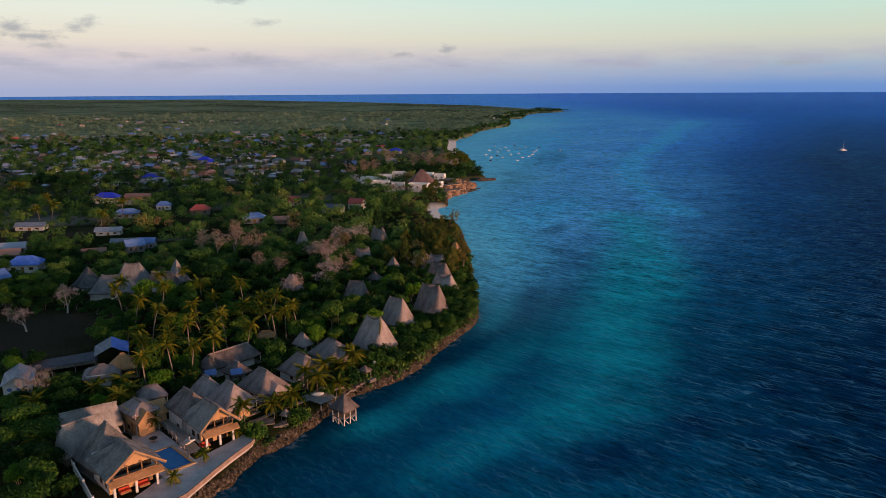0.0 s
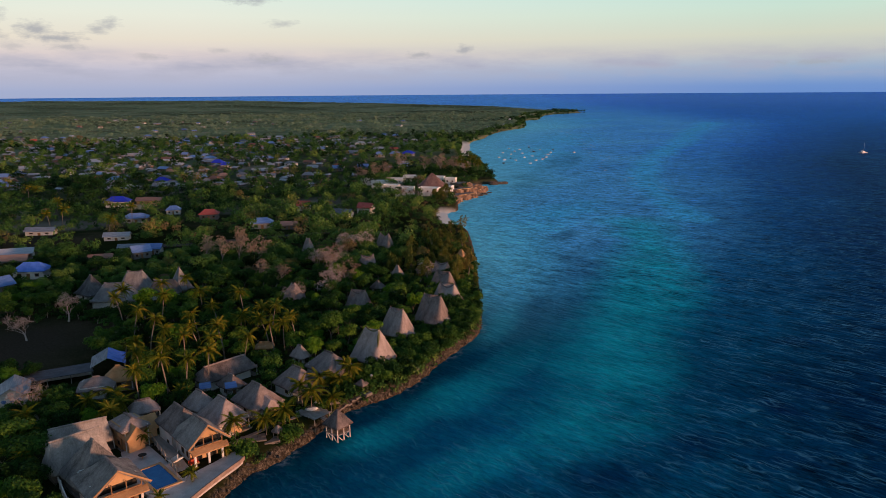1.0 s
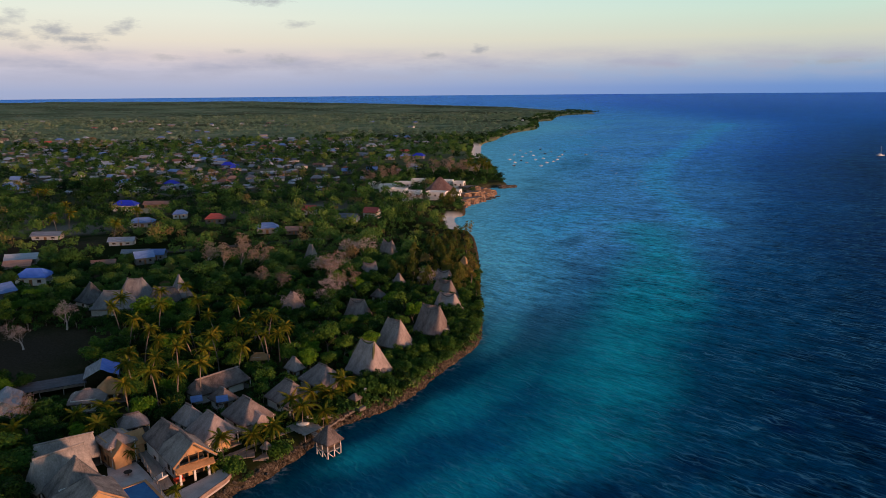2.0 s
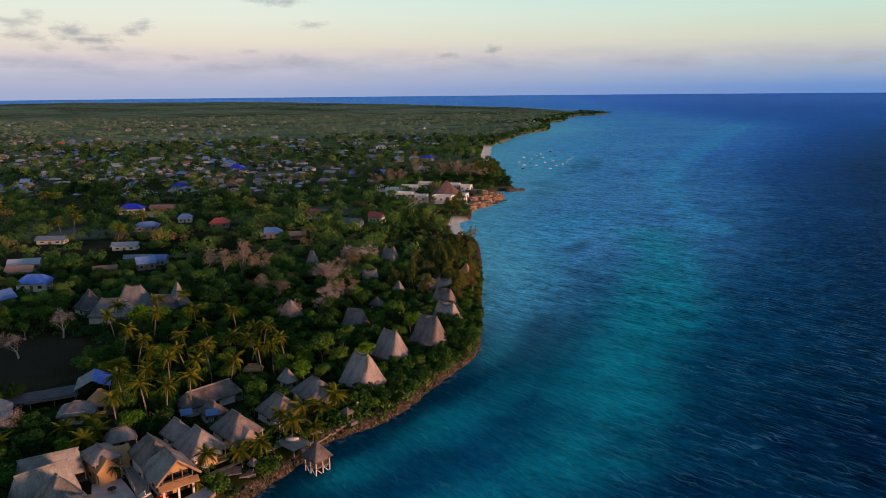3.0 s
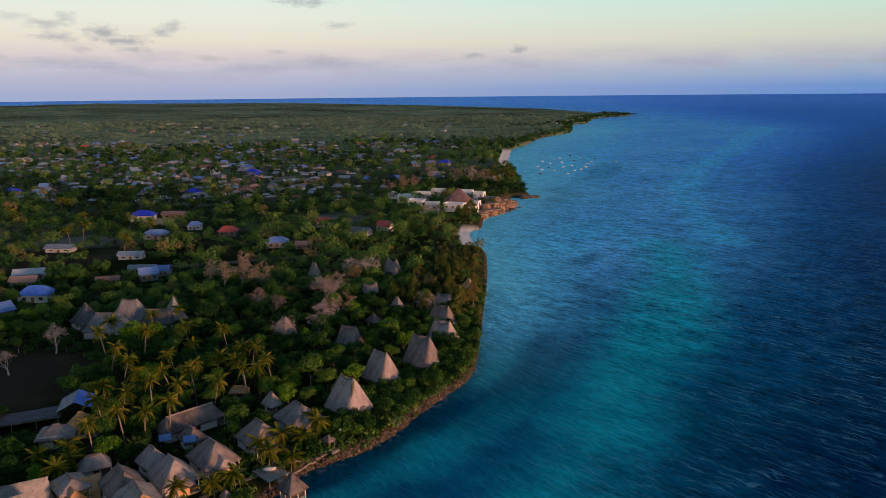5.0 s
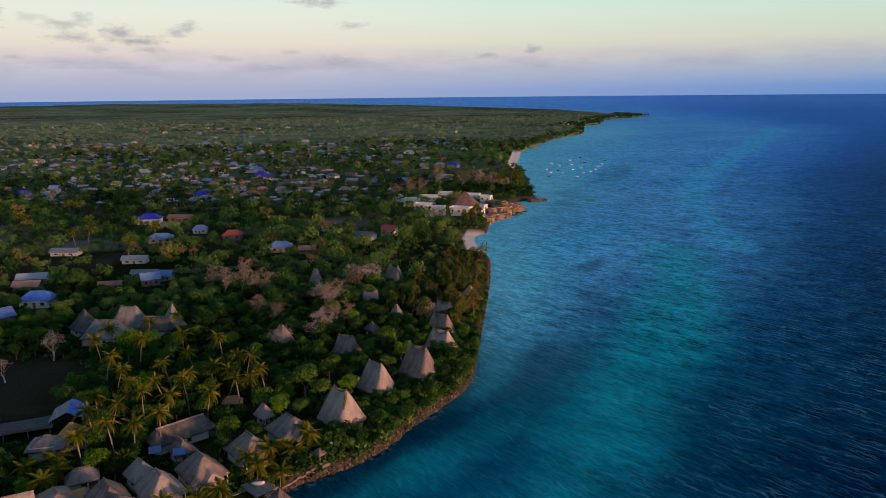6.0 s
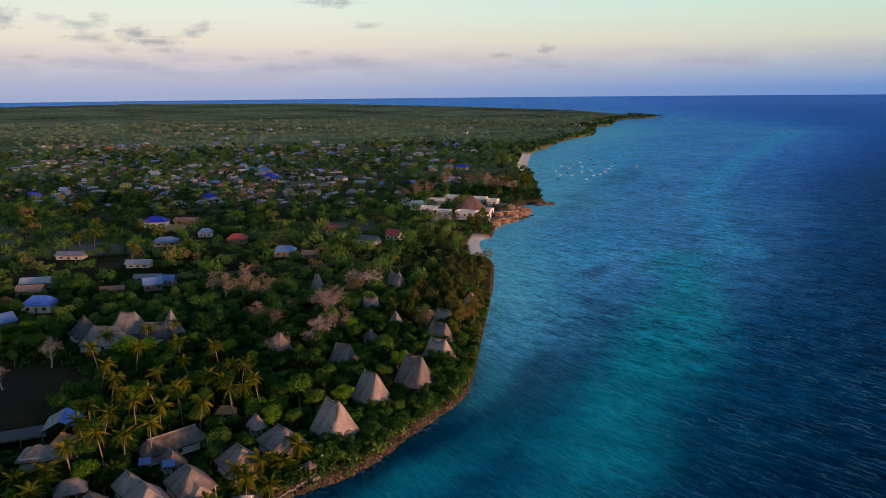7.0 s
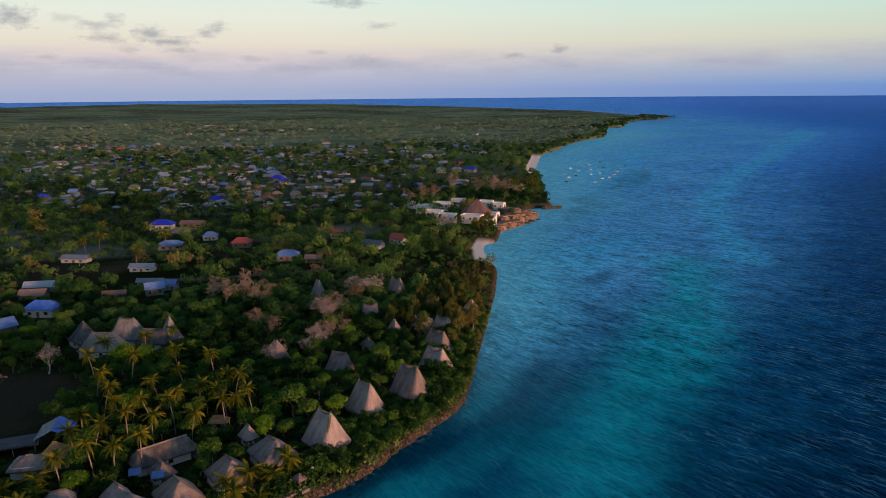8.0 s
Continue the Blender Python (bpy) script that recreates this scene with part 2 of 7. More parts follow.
material("foam", [(0.0, (0.30, 0.42, 0.52)), (1.0, (0.5, 0.62, 0.72))], 0.3, 0.9, use="Position")
material("flower", [(0.0, (0.6, 0.55, 0.52)), (1.0, (0.85, 0.8, 0.78))], 3.0, 0.7)
material("cushion_red", [(0.0, (0.4, 0.04, 0.02)), (1.0, (0.6, 0.1, 0.05))], 2.0, 0.8)
leaf_material("leaves", [(0.0, (0.003, 0.012, 0.003)), (0.3, (0.011, 0.042, 0.010)), (0.6, (0.044, 0.115, 0.020)), (1.0, (0.14, 0.24, 0.03))])
leaf_material("leaves_bright", [(0.0, (0.04, 0.12, 0.012)), (0.5, (0.10, 0.22, 0.018)), (1.0, (0.18, 0.30, 0.025))])
leaf_material("leaves_olive", [(0.0, (0.03, 0.060, 0.014)), (0.4, (0.10, 0.135, 0.028)), (0.75, (0.19, 0.175, 0.04)), (1.0, (0.27, 0.18, 0.06))], None, 0.35)
leaf_material("leaves_dry", [(0.0, (0.17, 0.125, 0.095)), (0.5, (0.28, 0.215, 0.165)), (1.0, (0.40, 0.32, 0.25))])
leaf_material("palm_leaf", [(0.0, (0.024, 0.058, 0.008)), (0.45, (0.10, 0.135, 0.013)), (0.8, (0.235, 0.20, 0.022)), (1.0, (0.36, 0.21, 0.04))])
leaf_material("far_leaves", [(0.0, (0.004, 0.014, 0.004)), (0.25, (0.018, 0.055, 0.014)), (0.5, (0.065, 0.155, 0.034)), (0.75, (0.17, 0.27, 0.055)), (0.88, (0.19, 0.17, 0.06)), (1.0, (0.26, 0.175, 0.11))], "tint", 0.12)
# Far foliage, paler and bluer: distance haze is put into the leaf colour.
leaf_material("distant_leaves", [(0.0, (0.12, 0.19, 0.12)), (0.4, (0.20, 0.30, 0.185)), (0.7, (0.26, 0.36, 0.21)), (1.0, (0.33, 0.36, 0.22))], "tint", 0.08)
leaf_material("twigs", [(0.0, (0.26, 0.215, 0.20)), (0.5, (0.39, 0.33, 0.31)), (1.0, (0.52, 0.45, 0.42))])


# ---- mesh helpers ----
class Geo:
    """Collects vertices and faces of one mesh."""

    def __init__(self):
        self.v, self.f = [], []

    def add(self, verts, faces):
        n = len(self.v)
        self.v += [tuple(p) for p in verts]
        self.f += [tuple(i + n for i in f) for f in faces]
        return self

    def box(self, x0, y0, z0, x1, y1, z1, m=None):
        p = [(x, y, z) for z in (z0, z1) for x, y in ((x0, y0), (x1, y0), (x1, y1), (x0, y1))]
        if m is not None:
            p = [tuple(m @ Vector(q)) for q in p]
        return self.add(p, [(3, 2, 1, 0), (4, 5, 6, 7), (0, 1, 5, 4), (1, 2, 6, 5), (2, 3, 7, 6), (3, 0, 4, 7)])

    def tube(self, pts, radii, sides=6, cap=True):
        rings = []
        for i, (p, r) in enumerate(zip(pts, radii)):
            p = Vector(p)
            d = (Vector(pts[min(i + 1, len(pts) - 1)]) - Vector(pts[max(i - 1, 0)])).normalized()
            a = d.orthogonal().normalized() if abs(d.z) < 0.9 else Vector((1, 0, 0)) - d * d.x
            a.normalize()
            b = d.cross(a)
            rings.append([tuple(p + (a * math.cos(k * math.tau / sides) + b * math.sin(k * math.tau / sides)) * r) for k in range(sides)])
        faces = []
        for i in range(len(rings) - 1):
            for k in range(sides):
                faces.append((i * sides + k, i * sides + (k + 1) % sides, (i + 1) * sides + (k + 1) % sides, (i + 1) * sides + k))
        if cap:
            faces.append(tuple(range((len(rings) - 1) * sides, len(rings) * sides)))
        return self.add([p for r in rings for p in r], faces)

    def loops(self, rings, close_top=False, close_bottom=False):
        n, faces = len(rings[0]), []
        for i in range(len(rings) - 1):
            for k in range(n):
                faces.append((i * n + k, i * n + (k + 1) % n, (i + 1) * n + (k + 1) % n, (i + 1) * n + k))
        if close_top:
            faces.append(tuple(range((len(rings) - 1) * n, len(rings) * n)))
        if close_bottom:
            faces.append(tuple(reversed(range(n))))
        return self.add([p for r in rings for p in r], faces)

    def mesh(self, name, mat, smooth=False):
        me = bpy.data.meshes.new(name)
        me.from_pydata(self.v, [], self.f)
        me.materials.append(MATS[mat])
        if smooth:
            me.polygons.foreach_set("use_smooth", [True] * len(me.polygons))
        me.update()
        return me


def part(name, geo, mat, parent, label="", smooth=False):
    ob = new(name, geo.mesh(name, mat, smooth) if isinstance(geo, Geo) else geo)
    ob.parent = parent
    return tagged(ob, label)


def thing(name, m, label, category, group=""):
    ob = new(name)
    ob.empty_display_size = 0.5
    ob.matrix_basis = m
    return tagged(ob, label, category, group)


def place(x, y, z, heading=0.0, s=1.0):
    return Matrix.LocRotScale((x, y, z), Euler((0, 0, radians(heading))), (s, s, s))


rng = random.Random(7)
nrng = np.random.default_rng(11)


def grain(x, y, k=1.0, seed=0):
    """A cheap smooth noise over the plan, about -1 to 1."""
    x, y = x * k + seed * 3.7, y * k - seed * 1.9
    return (np.sin(x * 1.0 + 1.3 * np.sin(y * 0.7)) + np.sin(y * 1.3 + 1.1 * np.sin(x * 0.9 + 2)) + 0.5 * np.sin(2.3 * x + 1.7 * y) + 0.5 * np.sin(2.9 * y - 1.9 * x + 1)) / 3.0


# ---- land and sea ----
COAST = [
    (-105, -4700), (-100, -300), (-80, 0), (-62, 70), (-51, 98), (-45, 109), (-41.3, 116), (-39.4, 118.6), (-37, 128), (-32.7, 133.4), (-29.2, 140.4),
    (-27, 145.5), (-25, 151), (-21.8, 157.2), (-18, 160.6), (-11.6, 166.8), (-5.6, 177), (0.0, 190.4), (5.4, 201.5), (9.4, 211), (10.6, 221), (10.8, 236), (10.6, 260), (10.6, 304),
    (9.6, 345), (7.4, 374), (2.4, 392), (-0.6, 408), (-2.8, 424), (-1.6, 436), (2.4, 442), (2.6, 478), (4.5, 500), (15, 517), (13.5, 545), (18.5, 565), (34, 578), (31, 606), (28, 650),
    (27, 700), (22, 768), (16.5, 850), (18, 945), (21, 1050)]
FAR_COAST = [(42, 1135), (58, 1240), (88, 1345), (124, 1430), (138, 1500), (163, 1780), (205, 1862), (242, 2110), (292, 2240), (375, 2330), (405, 2375), (350, 2480), (150, 3000),
             (-400, 3560), (-1200, 4050), (-2300, 3900), (-4300, 1500)]
COAST += FAR_COAST


def spline(points, closed=False, steps=6):
    """Catmull-Rom through the plan's points."""
    p = np.array(points, float)
    out = []
    for i in range(len(p) - 1):
        a, b, c, d = p[max(i - 1, 0)], p[i], p[i + 1], p[min(i + 2, len(p) - 1)]
        for k in range(steps):
            t = k / steps
            out.append(0.5 * ((2 * b) + (c - a) * t + (2 * a - 5 * b + 4 * c - d) * t * t + (3 * b - a - 3 * c + d) * t ** 3))
    return np.array(out + [p[-1]])


SHORE = np.vstack([np.array(COAST[:1], float), spline(COAST[1:57], steps=5), np.array(COAST[57:] + [(-4700, -4700)], float)])


def inland(x, y):
    """Signed distance to the waterline, positive on land."""
    x, y = np.atleast_1d(np.asarray(x, float)), np.atleast_1d(np.asarray(y, float))
    best, inside = np.full(x.shape, 1e9), np.zeros(x.shape, bool)
    n = len(SHORE)
    for i in range(n):
        (ax, ay), (bx, by) = SHORE[i], SHORE[(i + 1) % n]
        dx, dy = bx - ax, by - ay
        t = np.clip(((x - ax) * dx + (y - ay) * dy) / (dx * dx + dy * dy + 1e-9), 0, 1)
        best = np.minimum(best, (x - ax - t * dx) ** 2 + (y - ay - t * dy) ** 2)
        cross = (ay > y) != (by > y)
        inside ^= cross & (x < (bx - ax) * (y - ay) / (by - ay + 1e-12) + ax)
    return np.where(inside, 1, -1) * np.sqrt(best)


def rise(x, y):
    """The far country is drawn in towards the eye: beyond 2.2 km, ground and sea climb gently to the true horizon's level."""
    r = np.hypot(np.asarray(x, float) - 15, np.asarray(y, float) - 12)
    q = np.clip((r - 2200) / 2700, 0, 0.9875)
    far = 2200 - 3500 * np.log(1 - q)
    return np.where(r > 2200, 69 * (1 - np.maximum(r, 1) / np.maximum(far, 1)), 0.0)


def ground_z(x, y, d=None):
    """Height of the land, with its coral edge and its beaches."""
    x, y = np.atleast_1d(np.asarray(x, float)), np.atleast_1d(np.asarray(y, float))
    d = inland(x, y) if d is None else d
    beach = np.clip((31 - np.abs(y - 409)) / 7, 0, 1) + np.clip((125 - np.abs(y - 900)) / 25, 0, 1)
    rough = 0.6 * grain(x, y, 0.9) + 0.4 * grain(x, y, 2.7, 3)
    near = np.clip(1 - (np.hypot(x, y) - 300) / 300, 0.15, 1)
    e = d + rough * near * np.clip(1 - np.abs(d) / 8, 0, 1)
    cliff = np.interp(e + 0.5, [-6, -0.8, -0.1, 0.3, 0.8, 1.6, 4.0, 14.0], [-3, -1.8, 0.1, 1.25, 1.75, 2.3, 3.2, 3.6])
    sand = np.interp(d, [-30, 0, 8, 18], [-2.5, 0.0, 0.9, 3.2])
    z = cliff * (1 - beach) + sand * beach
    z = z + np.where(d > 3, 0.25 * grain(x, y, 0.12, 5), 0) + np.where(d > -2, 0.16 * grain(x, y, 4.1, 1) * near * np.clip(1 - d / 7, 0, 1), 0)
    z = np.where(d < -6, z - 6, z)
    return z + rise(x, y), beach


def sheet(name, xs, ys, zs, mat, attributes, kind="structure", label="", category=""):
    nx, ny = len(xs), len(ys)
    X, Y = np.meshgrid(xs, ys)
    co = np.stack([X, Y, zs.reshape(ny, nx)], -1).reshape(-1, 3)
    return surface(name, co, nx, ny, mat, attributes, False, label, category)


def surface(name, co, nx, ny, mat, attributes, wrap, label, category):
    i = np.arange(ny - 1)[:, None] * nx
    k = np.arange(nx if wrap else nx - 1)[None, :]
    k2 = (k + 1) % nx
    quads = np.stack([i + k, i + k2, i + nx + k2, i + nx + k], -1).reshape(-1, 4)
    me = bpy.data.meshes.new(name)
    me.vertices.add(len(co))
    me.vertices.foreach_set("co", co.astype(np.float32).ravel())
    me.loops.add(quads.size)
    me.loops.foreach_set("vertex_index", quads.astype(np.int32).ravel())
    me.polygons.add(len(quads))
    me.polygons.foreach_set("loop_start", np.arange(0, quads.size, 4, dtype=np.int32))
    me.polygons.foreach_set("use_smooth", np.ones(len(quads), bool))
    me.update(calc_edges=True)
    for key, values in attributes.items():
        a = me.attributes.new(key, "FLOAT", "POINT")
        a.data.foreach_set("value", values.astype(np.float32).ravel())
    me.materials.append(mat)
    return tagged(new(name, me), label, category, "", "structure")


def ground_material():
    m = bpy.data.materials.new("ground")
    m.use_nodes = True
    t = m.node_tree
    b = t.nodes["Principled BSDF"]
    b.inputs["Roughness"].default_value = 0.95
    b.inputs["Specular IOR Level"].default_value = 0.0
    pos = t.nodes.new("ShaderNodeNewGeometry").outputs["Position"]
    n1 = node(t, "ShaderNodeTexNoise", Scale=0.03, Detail=8.0, Roughness=0.65)
    n2 = node(t, "ShaderNodeTexNoise", Scale=1.7, Detail=7.0, Roughness=0.7)
    n3 = node(t, "ShaderNodeTexNoise", Scale=0.012, Detail=9.0, Roughness=0.7)
    for n in (n1, n2, n3):
        link(t, pos, n.inputs["Vector"])
    f = maths(t, "MULTIPLY_ADD", n1.outputs["Fac"], 2.6, -0.8, True)
    base = ramp(t, f, [(0.0, (0.020, 0.030, 0.010)), (0.45, (0.030, 0.040, 0.014)), (0.7, (0.075, 0.066, 0.036)), (1.0, (0.125, 0.095, 0.065))]).outputs[0]
    base = mixed(t, 0.6, base, ramp(t, n2.outputs["Fac"], [(0.3, (0.25, 0.25, 0.22)), (0.7, (0.85, 0.80, 0.75))]).outputs[0], "MULTIPLY")
    rock = ramp(t, maths(t, "MULTIPLY_ADD", n2.outputs["Fac"], 3.0, -1.0, True), [(0.0, (0.010, 0.008, 0.007)), (0.4, (0.042, 0.035, 0.027)), (0.75, (0.115, 0.094, 0.072)), (1.0, (0.27, 0.225, 0.18))]).outputs[0]
    sand = ramp(t, n2.outputs["Fac"], [(0.3, (0.74, 0.68, 0.60)), (0.7, (0.90, 0.85, 0.78))]).outputs[0]
    # Far scrub's own green and brown, paled and blued with painted distance haze.
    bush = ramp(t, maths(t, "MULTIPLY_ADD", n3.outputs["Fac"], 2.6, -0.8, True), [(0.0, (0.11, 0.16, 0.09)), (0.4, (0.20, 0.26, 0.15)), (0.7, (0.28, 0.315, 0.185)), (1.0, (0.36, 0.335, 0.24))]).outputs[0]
    earth = ramp(t, n2.outputs["Fac"], [(0.3, (0.16, 0.14, 0.11)), (0.7, (0.38, 0.34, 0.29))]).outputs[0]
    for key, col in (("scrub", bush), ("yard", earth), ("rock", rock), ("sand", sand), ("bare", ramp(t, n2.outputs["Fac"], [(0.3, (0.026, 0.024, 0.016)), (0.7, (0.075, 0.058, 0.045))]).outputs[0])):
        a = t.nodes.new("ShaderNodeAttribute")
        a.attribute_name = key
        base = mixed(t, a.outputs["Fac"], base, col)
    link(t, base, b.inputs["Base Color"])
    bp = node(t, "ShaderNodeBump", Strength=0.5, Distance=0.2)
    link(t, n2.outputs["Fac"], bp.inputs["Height"])
    link(t, bp.outputs[0], b.inputs["Normal"])
    return m


def build_ground():
    def grow(a, b, first, ratio):
        out, step = [a], first
        while out[-1] < b:
            out.append(out[-1] + step)
            step *= ratio
        return out
    left = [-v for v in grow(66, 4700, 1.2, 1.07)][::-1]
    xs = np.array(left + list(np.arange(-65, 38, 0.75)) + grow(38, 700, 1.2, 1.06))
    south = [92 - (v - 0) for v in grow(1, 4700, 2, 1.12)][::-1]
    ys = np.array(south + list(np.arange(92, 300, 0.8)) + list(np.arange(300, 640, 2.5)) + grow(640, 4500, 3, 1.019))
    X, Y = np.meshgrid(xs, ys)
    x, y = X.ravel(), Y.ravel()
    d = inland(x, y)
    z, beach = ground_z(x, y, d)
    edge = np.clip(1 - (d + 0.6 * grain(x, y, 0.6) - 0.3) / 0.7, 0, 1)
    clear = np.clip(1.3 - np.hypot((x + 118) / 26, (y - 190) / 26) + 0.2 * grain(x, y, 0.2), 0, 1)
    clear = np.maximum(clear, np.clip(1.2 - np.hypot((x + 205) / 30, (y - 330) / 26), 0, 0.8))
    far = np.hypot(x, y)
    yard = np.clip((grain(x, y, 0.035, 4) + 0.7 * grain(x, y, 0.09, 8) - 0.35) * 3, 0, 1) * np.clip((y - 470) / 60, 0, 1) * np.clip((1150 - y) / 120, 0, 1) * np.clip(1.6 - np.abs(x + 0.43 * y) / (0.17 * np.abs(y) + 1), 0, 1)
    yard = np.maximum(yard, 0.7 * np.clip((grain(x, y, 0.03, 11) - 0.25) * 4, 0, 1) * np.clip((y - 300) / 40, 0, 1) * np.clip((500 - y) / 40, 0, 1) * np.clip((-60 - x) / 20, 0, 1))
    # Distance mask that mixes in the scrub colour with its painted haze.
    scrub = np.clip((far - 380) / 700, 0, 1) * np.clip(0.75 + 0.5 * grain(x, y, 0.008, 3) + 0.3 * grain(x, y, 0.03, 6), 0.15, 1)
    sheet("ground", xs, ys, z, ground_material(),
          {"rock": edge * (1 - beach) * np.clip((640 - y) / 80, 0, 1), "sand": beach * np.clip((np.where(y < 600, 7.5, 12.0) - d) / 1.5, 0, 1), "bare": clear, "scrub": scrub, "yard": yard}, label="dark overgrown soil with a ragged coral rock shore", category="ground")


def sea_material():
    m = bpy.data.materials.new("sea_water")
    m.use_nodes = True
    t = m.node_tree
    t.nodes.remove(t.nodes["Principled BSDF"])
    pos = t.nodes.new("ShaderNodeNewGeometry").outputs["Position"]

    def attr(key):
        a = t.nodes.new("ShaderNodeAttribute")
        a.attribute_name = key
        return a.outputs["Fac"]

    def waves(scale, sx, sy, turn, detail=3.0):
        rt = t.nodes.new("ShaderNodeMapping")
        rt.inputs["Rotation"].default_value = (0, 0, radians(turn))
        link(t, pos, rt.inputs[0])
        mp = t.nodes.new("ShaderNodeMapping")
        mp.inputs["Scale"].default_value = (sx, sy, 1)
        link(t, rt.outputs[0], mp.inputs[0])
        n = node(t, "ShaderNodeTexNoise", Scale=scale, Detail=detail, Roughness=0.6)
        link(t, mp.outputs[0], n.inputs["Vector"])
        return n.outputs["Fac"]
    long_waves = waves(1.0, 0.03, 0.058, 36, 3.0)
    swell = waves(1.0, 0.085, 0.20, 37, 3.0)
    chop = waves(1.0, 0.24, 0.60, 39, 3.0)
    ripple = waves(1.0, 0.6, 1.5, 42, 3.0)

    def crests(length, turn, wobble):
        """Thin parallel crests a wave length apart, wobbling."""
        rt = t.nodes.new("ShaderNodeMapping")
        rt.inputs["Rotation"].default_value = (0, 0, radians(turn))
        link(t, pos, rt.inputs[0])
        w = node(t, "ShaderNodeTexWave", Scale=math.tau / (20 * length), Distortion=wobble, Detail=2.5, Detail_Scale=1.3, Detail_Roughness=0.6)
        w.wave_type, w.bands_direction, w.wave_profile = "BANDS", "Y", "SIN"
        link(t, rt.outputs[0], w.inputs["Vector"])
        return maths(t, "POWER", w.outputs["Fac"], 8.0)
    gusts = waves(1.0, 0.016, 0.022, 20, 4.0)
    broken = maths(t, "MULTIPLY_ADD", waves(1.0, 0.13, 0.20, 39, 2.0), 5.5, -2.3, True)
    crest = maths(t, "MAXIMUM", crests(2.7, 39, 9.0), maths(t, "MULTIPLY", crests(1.5, 46, 8.0), 0.6))
    crest = maths(t, "MULTIPLY", maths(t, "MULTIPLY", crest, broken), maths(t, "MULTIPLY_ADD", gusts, 3.0, -0.8, True))
    blot = waves(1.0, 0.012, 0.010, 0, 6.0)
    mottle = waves(1.0, 0.035, 0.05, 15, 7.0)

    def patchy(key, spread):
        a = attr(key)
        return maths(t, "MULTIPLY", maths(t, "MULTIPLY_ADD", maths(t, "SUBTRACT", mottle, 0.5), spread, a, True), maths(t, "MULTIPLY", a, 4.0, None, True))
    deep = ramp(t, maths(t, "MULTIPLY_ADD", blot, 3.0, -1.0, True), [(0.0, (0.001, 0.075, 0.150)), (0.5, (0.002, 0.125, 0.230)), (1.0, (0.003, 0.17, 0.31))]).outputs[0]
    # Far water is lifted bluer with distance: haze painted into the colour.
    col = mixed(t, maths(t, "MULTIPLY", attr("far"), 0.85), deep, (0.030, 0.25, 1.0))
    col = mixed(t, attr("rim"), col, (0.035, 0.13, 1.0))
    # Deep navy open water, darkened further with lens vignetting painted in.
    col = mixed(t, maths(t, "MULTIPLY", attr("open"), 0.92), col, (0.0005, 0.015, 0.062))
    col = mixed(t, patchy("inner", 0.9), col, (0.16, 0.60, 1.0))
    col = mixed(t, attr("inshore"), col, (0.0005, 0.042, 0.072))
    col = mixed(t, patchy("teal", 1.2), col, (0.009, 0.50, 0.58))
    col = mixed(t, patchy("cyan", 1.2), col, (0.09, 0.66, 1.0))
    col = mixed(t, attr("lagoon"), col, (0.24, 0.85, 1.0))
    col = mixed(t, patchy("weed", 1.6), col, (0.002, 0.030, 0.10))
    # Wave shading painted into the water colour: noise darkens troughs, lightens rises.
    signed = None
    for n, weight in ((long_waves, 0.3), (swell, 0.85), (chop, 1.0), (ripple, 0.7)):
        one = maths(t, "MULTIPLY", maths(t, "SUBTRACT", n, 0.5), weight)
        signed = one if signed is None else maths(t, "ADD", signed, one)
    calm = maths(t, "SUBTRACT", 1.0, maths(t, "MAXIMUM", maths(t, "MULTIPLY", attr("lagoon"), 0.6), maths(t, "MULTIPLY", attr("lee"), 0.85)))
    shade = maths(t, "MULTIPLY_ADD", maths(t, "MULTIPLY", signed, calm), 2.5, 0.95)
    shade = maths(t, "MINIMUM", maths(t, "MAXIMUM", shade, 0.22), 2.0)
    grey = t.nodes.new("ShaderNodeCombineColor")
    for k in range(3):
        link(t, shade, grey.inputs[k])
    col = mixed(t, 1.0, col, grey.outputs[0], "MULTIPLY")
    # Sky glints along the crests, painted as thin pale lines.
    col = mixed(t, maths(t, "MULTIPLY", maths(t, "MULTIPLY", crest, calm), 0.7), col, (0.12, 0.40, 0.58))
    spray = maths(t, "MULTIPLY_ADD", waves(1.0, 0.25, 0.7, 42, 5.0), 16.0, -11.3, True)
    col = mixed(t, maths(t, "MULTIPLY", spray, 0.35), col, (0.42, 0.60, 0.72))
    foam = maths(t, "MULTIPLY", attr("foam"), maths(t, "MULTIPLY_ADD", waves(1.0, 0.5, 0.5, 0, 6.0), 6.0, -2.9, True))
    col = mixed(t, foam, col, (0.55, 0.62, 0.66))
    bp = node(t, "ShaderNodeBump", Strength=0.8, Distance=0.8)
    link(t, maths(t, "ADD", maths(t, "MULTIPLY", swell, 1.4), maths(t, "MULTIPLY_ADD", crest, 0.2, maths(t, "MULTIPLY", chop, 0.8))), bp.inputs["Height"])
    d = node(t, "ShaderNodeBsdfDiffuse")
    g = node(t, "ShaderNodeBsdfGlossy", Roughness=0.22)
    g.inputs["Color"].default_value = (0.22, 0.50, 1.0, 1)
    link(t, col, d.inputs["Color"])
    for n in (d, g):
        link(t, bp.outputs[0], n.inputs["Normal"])
    fr = node(t, "ShaderNodeFresnel", IOR=1.33)
    link(t, bp.outputs[0], fr.inputs["Normal"])
    mx = t.nodes.new("ShaderNodeMixShader")
